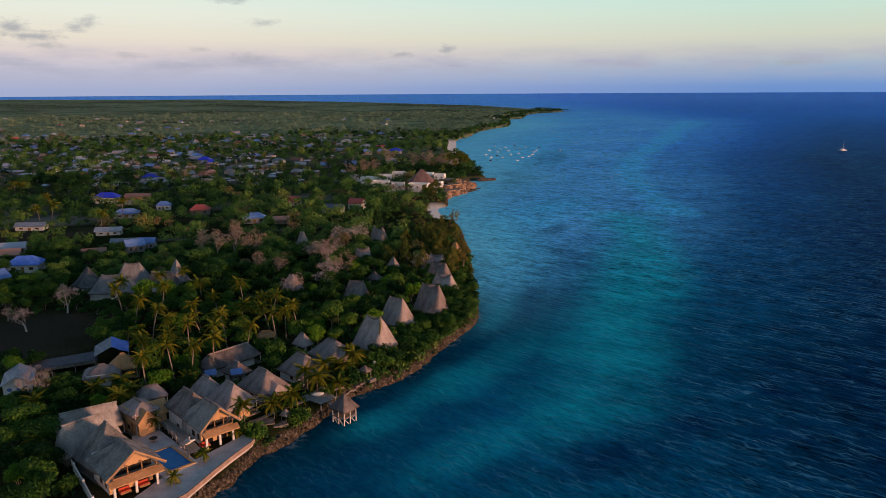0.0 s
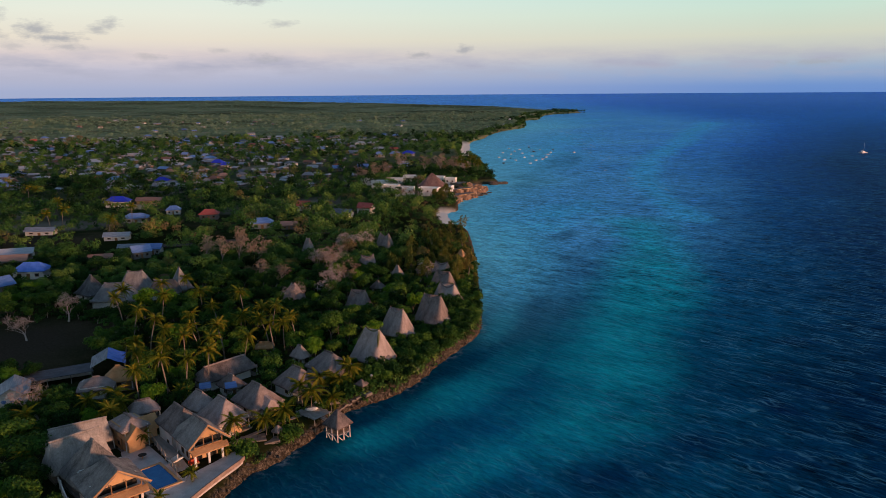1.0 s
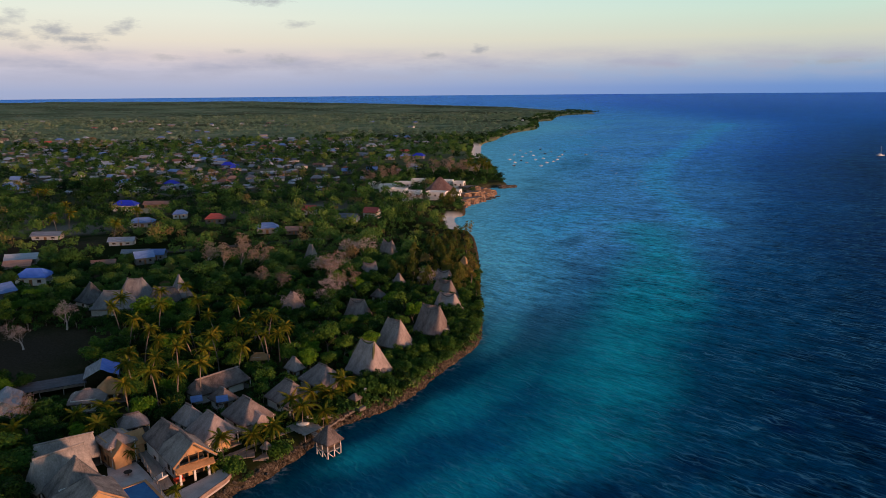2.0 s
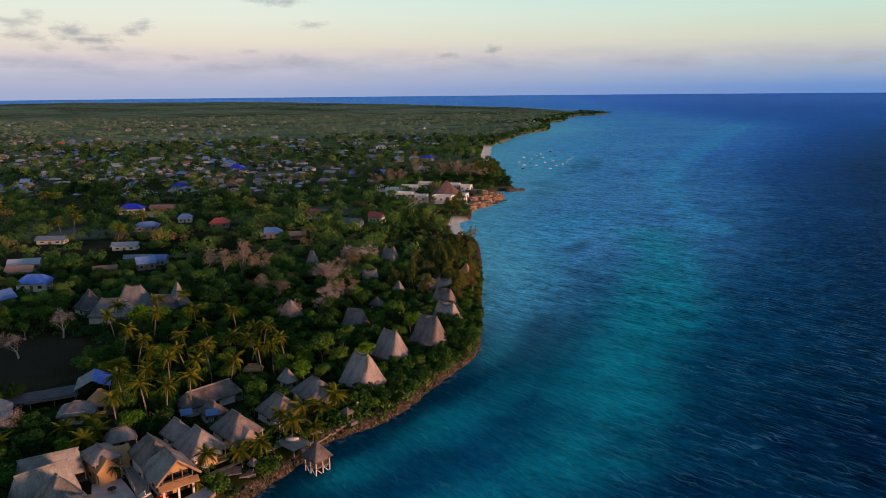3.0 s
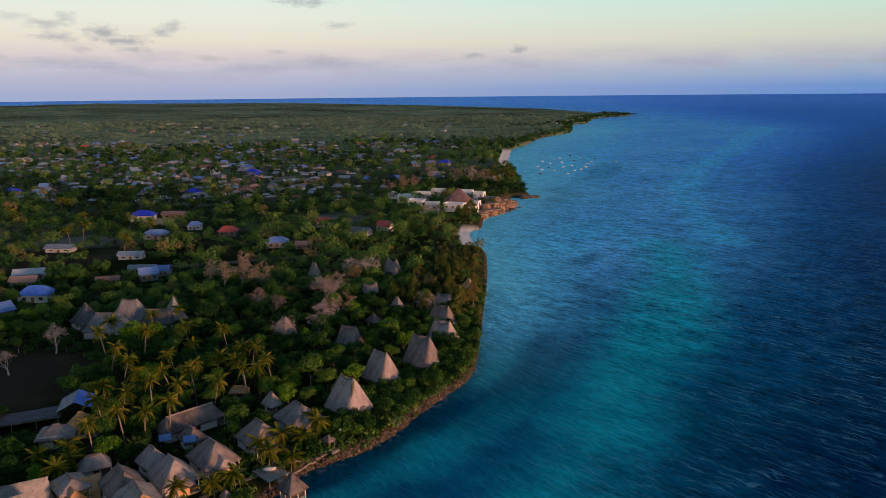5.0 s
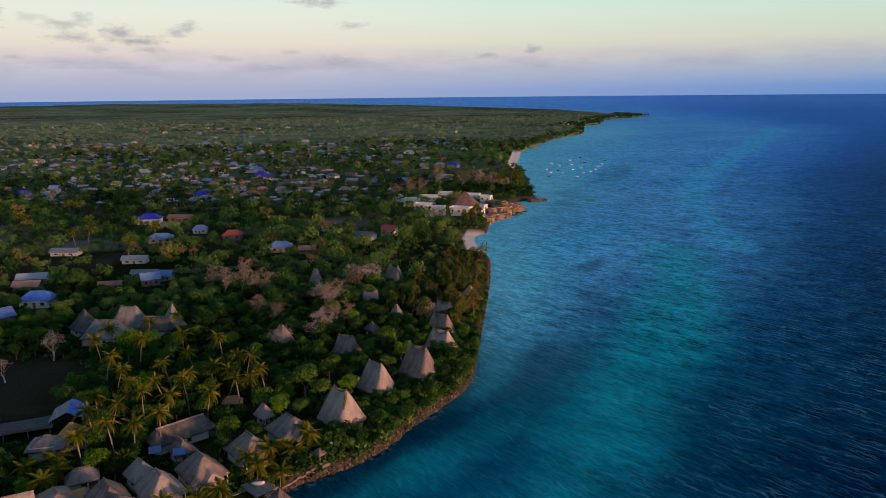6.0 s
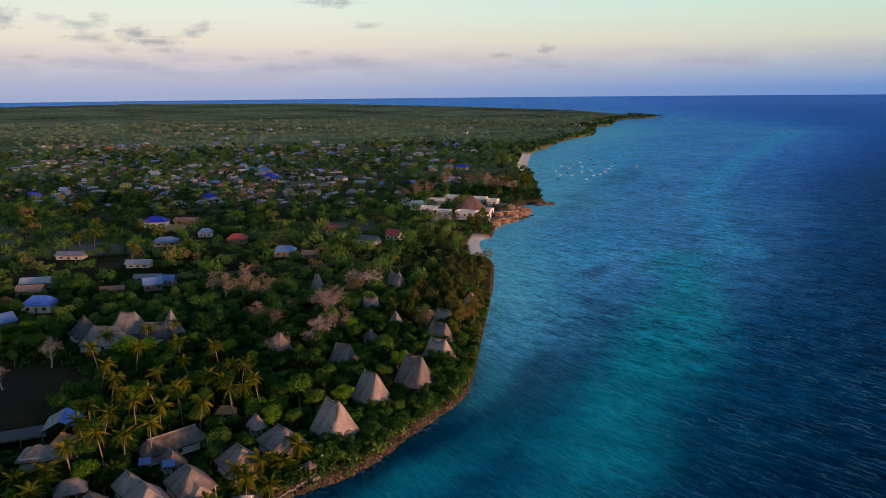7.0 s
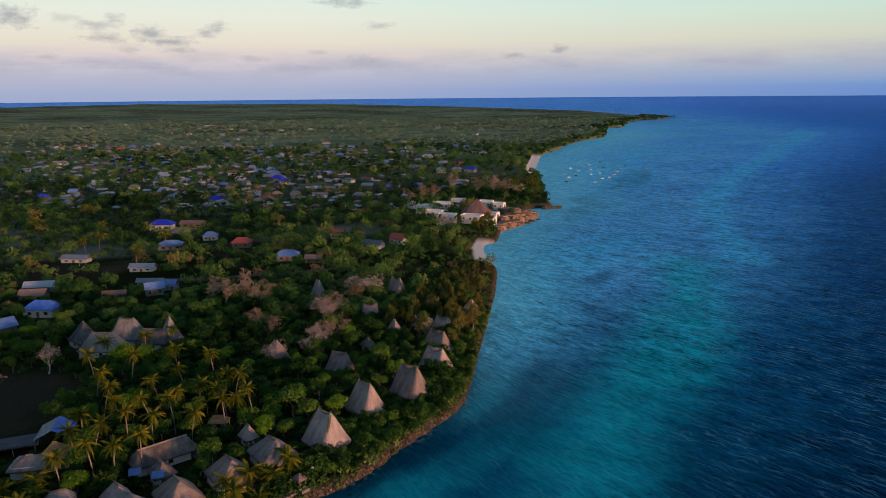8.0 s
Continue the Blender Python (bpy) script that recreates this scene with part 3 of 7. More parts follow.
    # The gloss share also grows with distance, standing in for haze.
    link(t, maths(t, "ADD", maths(t, "MULTIPLY_ADD", attr("rim"), 0.22, 0.008), maths(t, "MINIMUM", maths(t, "MULTIPLY_ADD", fr.outputs[0], 0.5, -0.16, True), maths(t, "MULTIPLY_ADD", attr("far"), 0.15, 0.07))), mx.inputs[0])
    link(t, d.outputs[0], mx.inputs[1])
    link(t, g.outputs[0], mx.inputs[2])
    link(t, mx.outputs[0], t.nodes["Material Output"].inputs[0])
    return m


TEAL_LINE = [(15, 116), (27, 144), (37, 166), (49, 197), (61, 230), (74, 268), (90, 320), (100, 380)]
CYAN_LINE = [(138, 415), (140, 450), (143, 490), (152, 560), (166, 632), (184, 700), (206, 766), (260, 900), (333, 1069), (430, 1320), (560, 1630)]
# shallows and weed beds: x, y, half length, half width, heading, strength
SHALLOWS = [(20, 350, 90, 24, 86, 1.0), (46, 382, 30, 15, 60, 0.7), (62, 430, 60, 20, 60, 0.6), (25, 270, 30, 9, 80, 0.45), (90, 830, 190, 50, 80, 0.7), (150, 1080, 200, 55, 75, 0.5), (60, 620, 90, 20, 85, 0.4), (250, 1700, 350, 90, 65, 0.35)]
WEED = [(79, 158.5, 5.5, 3, 120, 1.0), (85, 177, 4.5, 3, 20, 0.6), (103, 205, 8, 3, 10, 0.65), (117, 218, 7, 2.5, 0, 0.6), (85, 200, 4, 2, 0, 0.35), (41, 157, 9, 4, 40, 0.4), (21, 196, 22, 7, 60, 0.35),
        (57, 362, 24, 8, 60, 0.35), (60, 590, 60, 18, 85, 0.35), (115, 770, 120, 22, 75, 0.35), (30, 235, 30, 7, 75, 0.3), (53, 141, 9, 5, 30, 0.6), (96, 166, 13, 5, -20, 0.6), (72, 136, 11, 5, 0, 0.55), (32, 128, 12, 6, 20, 0.75), (24, 122, 9, 4, 0, 0.6), (12, 122, 10, 5, 30, 0.4)]


INSHORE_TEAL = [(-10, 148, 16, 6, 50, 0.5), (6, 168, 24, 8, 55, 0.5), (6, 132, 18, 8, 45, 0.45), (20, 190, 24, 8, 60, 0.45), (18, 222, 20, 6, 75, 0.4)]


def patches(x, y, rows):
    """Soft ovals on the sea bed."""
    total = np.zeros(x.shape)
    for px, py, a, b, heading, strength in rows:
        c, s = math.cos(radians(heading)), math.sin(radians(heading))
        u, v = (x - px) * c + (y - py) * s, (y - py) * c - (x - px) * s
        total = np.maximum(total, strength * np.exp(-((u / a) ** 2 + (v / b) ** 2)))
    return total


def along(x, y, line, wide):
    """Nearness to a winding line, 0 to 1."""
    best = np.full(x.shape, 1e9)
    for px, py in spline(line, steps=12):
        best = np.minimum(best, np.hypot(x - px, (y - py) * 0.6))
    return np.exp(-((best + wide * 0.3 * grain(x, y, 0.03, 2) + wide * 0.15 * grain(x, y, 0.11, 4)) / wide) ** 2)


def build_sea():
    az = np.concatenate([np.linspace(-62, 62, 310), np.linspace(64, 296, 80)])
    r = np.concatenate([[0.003], np.geomspace(45, 4872, 235)])
    A, R = np.meshgrid(np.radians(az), r)
    x, y = (15 + R * np.sin(A)).ravel(), (12 + R * np.cos(A)).ravel()
    d = -inland(x, y)
    reach = np.hypot(x, y)
    teal = np.maximum(0.76 * along(x, y, TEAL_LINE, 8 + 0.028 * reach) * np.clip((y - 128) / 25, 0.2, 1), patches(x, y, INSHORE_TEAL))
    cyan = np.maximum(0.62 * along(x, y, CYAN_LINE, 5 + 0.012 * reach), patches(x, y, SHALLOWS))
    weed = patches(x, y, WEED)
    east = np.interp(y, [100, 150, 232, 335, 490, 766, 1069, 1630], [10, 26, 54, 95, 150, 220, 345, 570])
    inner = np.clip((y - 215) / 150, 0, 1) * np.clip((east + 30 + 0.10 * y - x) / (40 + 0.16 * y), 0, 1) * np.clip(1.6 - y / 2800, 0.45, 1.0) * (0.72 + 0.25 * grain(x, y, 0.02, 8))
    lagoon = 0.9 * np.exp(-(d / (14 + 0.05 * np.clip(y, 0, 1500) + 0.05 * np.clip(y - 450, 0, 500))) ** 2) * np.clip((y - 195) / 110, 0, 1) * np.clip(1.8 - np.abs(y - 820) / 900, 0, 1)
    # Grows with distance and carries the sea's painted haze.
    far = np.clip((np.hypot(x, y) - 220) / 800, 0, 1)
    inshore = np.exp(-(d / 17) ** 2) * np.clip((270 - y) / 60, 0, 1) * (0.8 + 0.2 * grain(x, y, 0.12))
    edge = np.exp(-((d - 0.8) / 1.1) ** 2) * np.clip(0.2 + 0.8 * grain(x, y, 0.25, 2), 0, 1)
    reef = np.exp(-((d - 75 - 25 * grain(x, y, 0.006)) / 22) ** 2) * np.clip((y - 2650) / 100, 0, 1)
    co = np.stack([x, y, rise(x, y)], -1)
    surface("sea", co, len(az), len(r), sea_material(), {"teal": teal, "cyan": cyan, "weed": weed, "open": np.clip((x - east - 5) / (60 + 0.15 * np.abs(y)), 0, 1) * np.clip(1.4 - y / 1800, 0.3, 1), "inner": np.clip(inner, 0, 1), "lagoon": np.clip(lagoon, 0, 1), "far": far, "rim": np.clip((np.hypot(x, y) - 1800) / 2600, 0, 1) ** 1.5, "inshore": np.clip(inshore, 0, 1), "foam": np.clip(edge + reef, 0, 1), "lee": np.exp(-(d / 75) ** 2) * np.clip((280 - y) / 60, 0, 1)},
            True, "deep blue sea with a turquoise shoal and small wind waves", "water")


build_ground()
build_sea()


# ---- thatched huts ----
GROUND = 3.6
FOOT = []  # what stands where: x, y, radius


def ring(length, width, z, corner=0.25, sag=0.0, n=8, jitter=0.0):
    """A rounded rectangle of 4 n points; the middle of each side sags."""
    out = []
    for sx, sy, ax in ((1, -1, 1), (1, 1, 0), (-1, 1, 1), (-1, -1, 0)):
        for k in range(n):
            t = -1 + 2 * k / n
            if ax:
                px, py = sx * length / 2, t * sx * width / 2
            else:
                px, py = -t * sy * length / 2, sy * width / 2
            s = (abs(px) / (length / 2 + 1e-6)) * (abs(py) / (width / 2 + 1e-6))
            f = 1 - corner * 0.3 * max(s - 0.5, 0)
            out.append((px * f + rng.uniform(-jitter, jitter), py * f + rng.uniform(-jitter, jitter), z - sag * (1 - s) + rng.uniform(-jitter, jitter)))
    return out


def thatch_roof(length, width, eave, top, ridge, power=1.0, peaks=0.0, levels=7, corner=0.2):
    """A hipped thatch: rings from the eaves to a short ridge, its slopes hollowed by power, its ridge ends drawn up into peaks."""
    g = Geo()
    rings = [ring(length - 0.7, width - 0.7, eave + 0.05, corner), ring(length, width, eave - 0.28, corner, jitter=0.05), ring(length + 0.05, width + 0.05, eave, corner, jitter=0.05)]
    for k in range(1, levels + 1):
        t = k / levels
        lx, wy = length + (ridge - length) * t, width + (0.25 - width) * t
        z = eave + (top - eave) * t ** (1 / power)
        loop = []
        for px, py, pz in ring(lx, wy, z, corner * (1 - t), jitter=0.035 * (1 - t) + 0.015):
            lift = peaks * t ** 3 * (abs(px) / (ridge / 2 + 1e-6) if ridge > 0 else 0) ** 2
            loop.append((px, py, pz + min(lift, peaks) - peaks * t ** 3 * 0.6))
        rings.append(loop)
    return g.loops(rings, True, True)


def window_part(parent, x, y, z, w, h, face, frame_mat="wood"):
    """A window in a wall whose outer face looks along +x, -x, +y or -y."""
    ax = {"+x": 0, "-x": 180, "+y": 90, "-y": -90}[face]
    m = pose(x, y, z, 0, 0, ax)
    g = Geo()
    for a, b, c, d in ((-w / 2, -h / 2, -w / 2 + 0.1, h / 2), (w / 2 - 0.1, -h / 2, w / 2, h / 2), (-w / 2, h / 2 - 0.1, w / 2, h / 2), (-w / 2, -h / 2, w / 2, -h / 2 + 0.1)):
        g.box(-0.02, a, b, 0.06, c, d, m)
    win = part("window", g, frame_mat, parent, "wooden window frame")
    part("pane", Geo().box(0.0, -w / 2 + 0.1, -h / 2 + 0.1, 0.02, w / 2 - 0.1, h / 2 - 0.1, m), "dark_inside", win)


def cottage(x, y, heading, length, width, top, wall="plaster_white", eave=2.45, ridge=3.3, power=1.0, peaks=0.0, label="", steep=False, z0=GROUND, group="thatched cottages", thatch="thatch", moss=False):
    """A guest cottage: plastered room, porch, door and a heavy palm-thatch roof; the porch faces local +x."""
    FOOT.append((x, y, (0.40 if steep else 0.5) * max(length, width)))
    ob = thing("thatched_cottage", place(x, y, z0, heading), label or "cottage with weathered grey palm-thatch hipped roof and white walls", "cottage", group)
    l, w = length - (1.6 if steep else 1.7), width - (1.4 if steep else 1.3)
    part("plinth", Geo().box(-l / 2 - 0.3, -w / 2 - 0.3, -1.2, l / 2 + 1.1, w / 2 + 0.3, 0.15), "paving", ob)
    g = Geo()
    back, front = -l / 2, l / 2 - 1.3
    g.box(back, -w / 2, 0.15, back + 0.25, w / 2, eave + 0.5)
    g.box(back, -w / 2, 0.15, front, -w / 2 + 0.25, eave + 0.5)
    g.box(back, w / 2 - 0.25, 0.15, front, w / 2, eave + 0.5)
    g.box(front - 0.25, -w / 2, 0.15, front, -0.5, eave + 0.5)
    g.box(front - 0.25, 0.5, 0.15, front, w / 2, eave + 0.5)
    g.box(front - 0.25, -0.5, 2.2, front, 0.5, eave + 0.5)
    part("wall", g, wall, ob)
    part("door", Geo().box(front - 0.16, -0.48, 0.16, front - 0.08, 0.48, 2.18), "wood", ob, "dark brown wooden door")
    window_part(ob, l * 0.05, -w / 2, 1.4, 1.1, 1.0, "-y")
    window_part(ob, l * 0.05, w / 2, 1.4, 1.1, 1.0, "+y")
    for sy in (-1, 1):
        part("porch_post", Geo().tube([(l / 2 + 0.6, sy * (w / 2 - 0.1), 0.1), (l / 2 + 0.6, sy * (w / 2 - 0.1), eave + 0.2)], [0.12, 0.1]), "plaster_white" if not steep else "wood", ob)
    for a, b in ((-w / 2 + 0.2, -0.7), (0.7, w / 2 - 0.2)):
        part("porch_rail", Geo().box(l / 2 + 0.55, a, 0.75, l / 2 + 0.63, b, 0.85), "wood", ob)
    if steep:
        length, width, power, ridge, peaks = length * 1.12, width * 1.06, power * 0.95, ridge * 1.08, peaks * 1.15
    roof = part("roof", thatch_roof(length, width, eave, top - z0, ridge, power, peaks, 9, 1.1 if steep else 0.3), thatch, ob, "weathered palm thatch", True)
    if steep and length > 9.5:
        hood = Geo()
        hood.loops([[(length / 2 - 1.9, -1.9, eave - 0.1), (length / 2 + 0.5, -1.5, eave - 0.25), (length / 2 + 0.5, 1.5, eave - 0.25), (length / 2 - 1.9, 1.9, eave - 0.1)],
                    [(length / 2 - 2.0, -2.0, eave + 0.35), (length / 2 + 0.6, -1.6, eave + 0.05), (length / 2 + 0.6, 1.6, eave + 0.05), (length / 2 - 2.0, 2.0, eave + 0.35)],
                    [(length / 2 - 2.2, -0.7, eave + 1.7), (length / 2 - 0.1, -0.5, eave + 1.0), (length / 2 - 0.1, 0.5, eave + 1.0), (length / 2 - 2.2, 0.7, eave + 1.7)]], True, True)
        part("porch_hood", hood, thatch, roof, "thatched hood over the sea-side porch")
        part("porch_parapet", Geo().box(length / 2 - 0.3, -1.4, -0.6, length / 2 + 0.1, 1.4, 0.75), "plaster_white", ob, "white curved porch wall")
    if not steep and 9 < length < 10.5:
        q = length / 2
        porch = Geo().loops([[(q - 1.6, -2.3, eave - 0.1), (q + 1.1, -2.0, eave - 0.35), (q + 1.1, 2.0, eave - 0.35), (q - 1.6, 2.3, eave - 0.1)],
                             [(q - 1.7, -2.4, eave + 0.2), (q + 1.2, -2.1, eave - 0.05), (q + 1.2, 2.1, eave - 0.05), (q - 1.7, 2.4, eave + 0.2)],
                             [(q - 2.2, -0.3, eave + 2.1), (q + 0.5, -0.2, eave + 1.5), (q + 0.5, 0.2, eave + 1.5), (q - 2.2, 0.3, eave + 2.1)]], True, True)
        part("porch_roof", porch, thatch, roof, "small thatched gable over the porch")
        part("porch_front", Geo().box(q + 0.2, -1.2, 0.1, q + 0.3, 1.2, eave - 0.3), "plaster_ochre", ob, "warm ochre porch front")
    cap = Geo()
    pts = [(ridge / 2 * t * 1.04, 0, top - z0 - peaks * 0.6 + peaks * t * t + 0.05) for t in (-1, -0.5, 0, 0.5, 1)]
    cap.tube(pts, [0.2, 0.24, 0.24, 0.24, 0.2], 7)
    part("ridge_cap", cap, "mossy_thatch" if moss else thatch, roof)
    if moss:
        for sx in (-1, 1):
            g = Geo()
            g.tube([(sx * (ridge / 2 + (length - ridge) / 2 * t), -width / 2 * t, top - z0 + 0.08 - (top - z0 - eave) * (1 - (1 - t) ** (1 / power))) for t in (0.02, 0.15, 0.3, 0.45)], [0.22, 0.34, 0.3, 0.1], 6)
            part("moss_patch", g, "mossy_thatch", roof, "green moss on the thatch")
    return ob


# the row by the water
cottage(-45.2, 142.2, -43, 9.4, 8.0, 10.0, label="cottage with grey palm-thatch hipped roof, beside the villa")
cottage(-40.2, 150.0, -41, 9.8, 8.2, 9.9, label="cottage with weathered grey palm-thatch hipped roof and brown porch")
cottage(-33.4, 159.6, -41, 9.8, 8.3, 9.9, label="white-walled cottage with grey palm-thatch roof among palms")
cottage(-27.8, 170.0, -41, 10.2, 8.8, 9.6, label="white-walled cottage with wide grey palm-thatch roof")
TALL = dict(eave=1.3, steep=True, group="tall thatched cottages")
cottage(-18.2, 179.8, -36, 9.9, 9.0, 12.2, wall="plaster_ochre", ridge=4.2, power=0.92, peaks=0.8, label="tall cottage with steep mossy palm-thatch roof down to the ground", moss=True, **TALL)
cottage(-13.6, 199.4, -34, 9.2, 8.2, 11.3, wall="plaster_ochre", ridge=4.2, power=0.84, peaks=1.2, label="tall cottage with steep two-peaked grey-pink thatch roof", **TALL)
cottage(-3.8, 211.0, -30, 9.8, 8.6, 11.9, wall="plaster_ochre", ridge=5.4, power=0.84, peaks=1.3, label="tall cottage with steep two-peaked thatch roof by the shore bushes", **TALL)
cottage(0.2, 231.5, -28, 9.0, 7.8, 9.9, wall="plaster_ochre", ridge=5.0, power=0.84, peaks=1.3, label="tall cottage with two-peaked thatch roof half hidden in bushes", **TALL)
cottage(-1.5, 246.0, -28, 9.0, 7.8, 10.4, wall="plaster_ochre", ridge=5.0, power=0.84, peaks=1.3, label="tall cottage with two-peaked thatch roof above the bushes", **TALL)
cottage(-2.4, 264.0, -25, 7.4, 7.0, 9.6, wall="plaster_ochre", ridge=4.4, power=0.84, peaks=1.2, label="tall cottage with two-peaked thatch roof, its top above the trees", **TALL)
# set back among the trees
cottage(-27.8, 305.0, -35, 8.6, 8.0, 12.3, wall="plaster_ochre", ridge=4.4, power=0.84, peaks=1.3, label="tall grey thatched cottage deep among the trees", **TALL)
cottage(-31.8, 277.0, 20, 7.0, 6.0, 9.4, ridge=4.6, power=0.84, peaks=1.1, label="low grey thatched roof between bare trees", **TALL)
cottage(-18.4, 258.0, -30, 6.2, 5.8, 10.0, ridge=0.8, power=0.8, peaks=0.2, label="small pointed grey thatched roof among bushes", **TALL)
cottage(-28.2, 225.0, -15, 7.6, 6.6, 9.6, ridge=4.4, power=0.84, peaks=1.2, label="grey thatched cottage sunk in dense bushes", **TALL)
cottage(-50.2, 230.0, -30, 7.8, 7.0, 11.0, ridge=1.2, power=0.8, peaks=0.4, label="pointed grey thatched cottage behind bare branches", **TALL)
cottage(-36.6, 177.0, -40, 4.8, 3.8, 8.8, ridge=1.5, label="small grey thatched roof between palms")
cottage(-60.5, 303.0, -30, 5.6, 5.0, 11.0, ridge=1.6, power=0.8, peaks=0.4, label="small grey thatched hut far among the trees", **TALL)
cottage(-24.0, 243.0, -30, 4.6, 4.2, 8.4, ridge=0.6, label="tiny pointed thatched hut under bushes")
cottage(5.0, 288.0, -30, 5.4, 5.0, 9.2, ridge=1.0, power=0.8, label="small brown thatched hut among feathery trees", thatch="thatch_new")
cottage(-52.0, 147.5, -38, 6.8, 5.6, 9.2, ridge=2.5, label="grey thatched service hut behind the cottages")
cottage(-63.5, 145.0, 35, 6.5, 4.6, 8.2, ridge=3.0, label="low thatched hut half hidden by palms")
cottage(-48.6, 158.5, -38, 6.0, 5.0, 8.4, ridge=2.0, label="small dark roofed hut behind a thatched cottage")
cottage(-47.8, 184.4, 10, 5.0, 3.6, 7.0, ridge=2.6, eave=2.2, label="small orange-brown thatched shelter under palms", thatch="thatch_new")
cottage(-52.5, 166.0, 50, 15.0, 6.4, 8.8, ridge=11.0, label="long low grey thatched hall behind the cottages")
cottage(-80.0, 158.0, 20, 8.2, 7.4, 8.0, ridge=1.5, label="broad low thatched hut by the sheds", thatch="thatch")
cottage(-77.0, 162.5, 20, 6.6, 6.0, 9.0, ridge=1.0, label="round-topped brown thatched hut by the sheds", thatch="thatch_new")

# the lodge, a cluster of tall grey roofs
LODGE = dict(group="lodge roofs", eave=2.5, thatch="thatch_lodge", wall="plaster_white")
cottage(-121.0, 237.0, -30, 9.0, 8.6, 12.0, ridge=1.0, power=0.8, label="pointed grey thatched lodge pavilion with white walls", **LODGE)
cottage(-109.0, 229.5, 5, 15.0, 8.4, 11.2, ridge=7.0, power=0.85, peaks=0.6, label="long grey thatched lodge hall with white walls", **LODGE)
cottage(-107.5, 241.0, 5, 12.0, 8.0, 12.4, ridge=5.0, power=0.85, peaks=0.6, label="grey thatched lodge hall behind another", **LODGE)
cottage(-96.0, 237.5, 5, 11.0, 6.4, 10.2, ridge=7.0, power=0.9, label="grey thatched lodge wing with white walls", **LODGE)
cottage(-92.5, 242.0, -40, 7.2, 6.8, 13.4, ridge=0.8, power=0.8, label="tall pointed grey thatched lodge pavilion", **LODGE)


# ---- the villa by the water ----
def gable_roof(length, width, eave, top, hip_back=True, over=0.9):
    """A thatched saddle roof; the gable opens to local +x and the back is hipped. Slabs have thickness."""
    g = Geo()
    x1, x0, w = length / 2 + over, -length / 2 - (0.0 if hip_back else over), width / 2
    xb = x0 + (width * 0.4 if hip_back else 0)
    n = 8
    for s in (-1, 1):
        rows = []
        for k in range(n + 1):
            t = k / n
            z = eave + (top - eave) * (1 - (1 - t) ** 0.96)
            a = x0 + (xb - x0) * t
            b = x1 - 0.9 * t * 0.2
            rows.append([(a + (b - a) * q / 10 + rng.uniform(-0.03, 0.03), s * w * (1 - t) + rng.uniform(-0.02, 0.02), z + rng.uniform(-0.03, 0.03)) for q in range(11)])
        low = [[(px, py, pz - 0.32) for px, py, pz in r] for r in rows]
        v = [p for r in rows for p in r] + [p for r in low for p in r]
        m, f = (n + 1) * 11, []
        for i in range(n):
            for q in range(10):
                a = i * 11 + q
                quad = (a, a + 1, a + 12, a + 11)
                f.append(quad if s < 0 else quad[::-1])
                quad = (m + a, m + a + 11, m + a + 12, m + a + 1)
                f.append(quad if s < 0 else quad[::-1])
            for q in (0, 10):
                a = i * 11 + q
                f.append((a, a + 11, m + a + 11, m + a))
        for q in range(10):
            f.append((q, q + 1, m + q + 1, m + q))
        g.add(v, f)
    if hip_back:
        g.add([(x0, -w, eave), (x0, w, eave), (xb, 0, top), (x0 + 0.1, -w, eave - 0.32), (x0 + 0.1, w, eave - 0.32), (xb, 0, top - 0.32)], [(0, 2, 1), (3, 4, 5), (0, 1, 4, 3)])
    return g


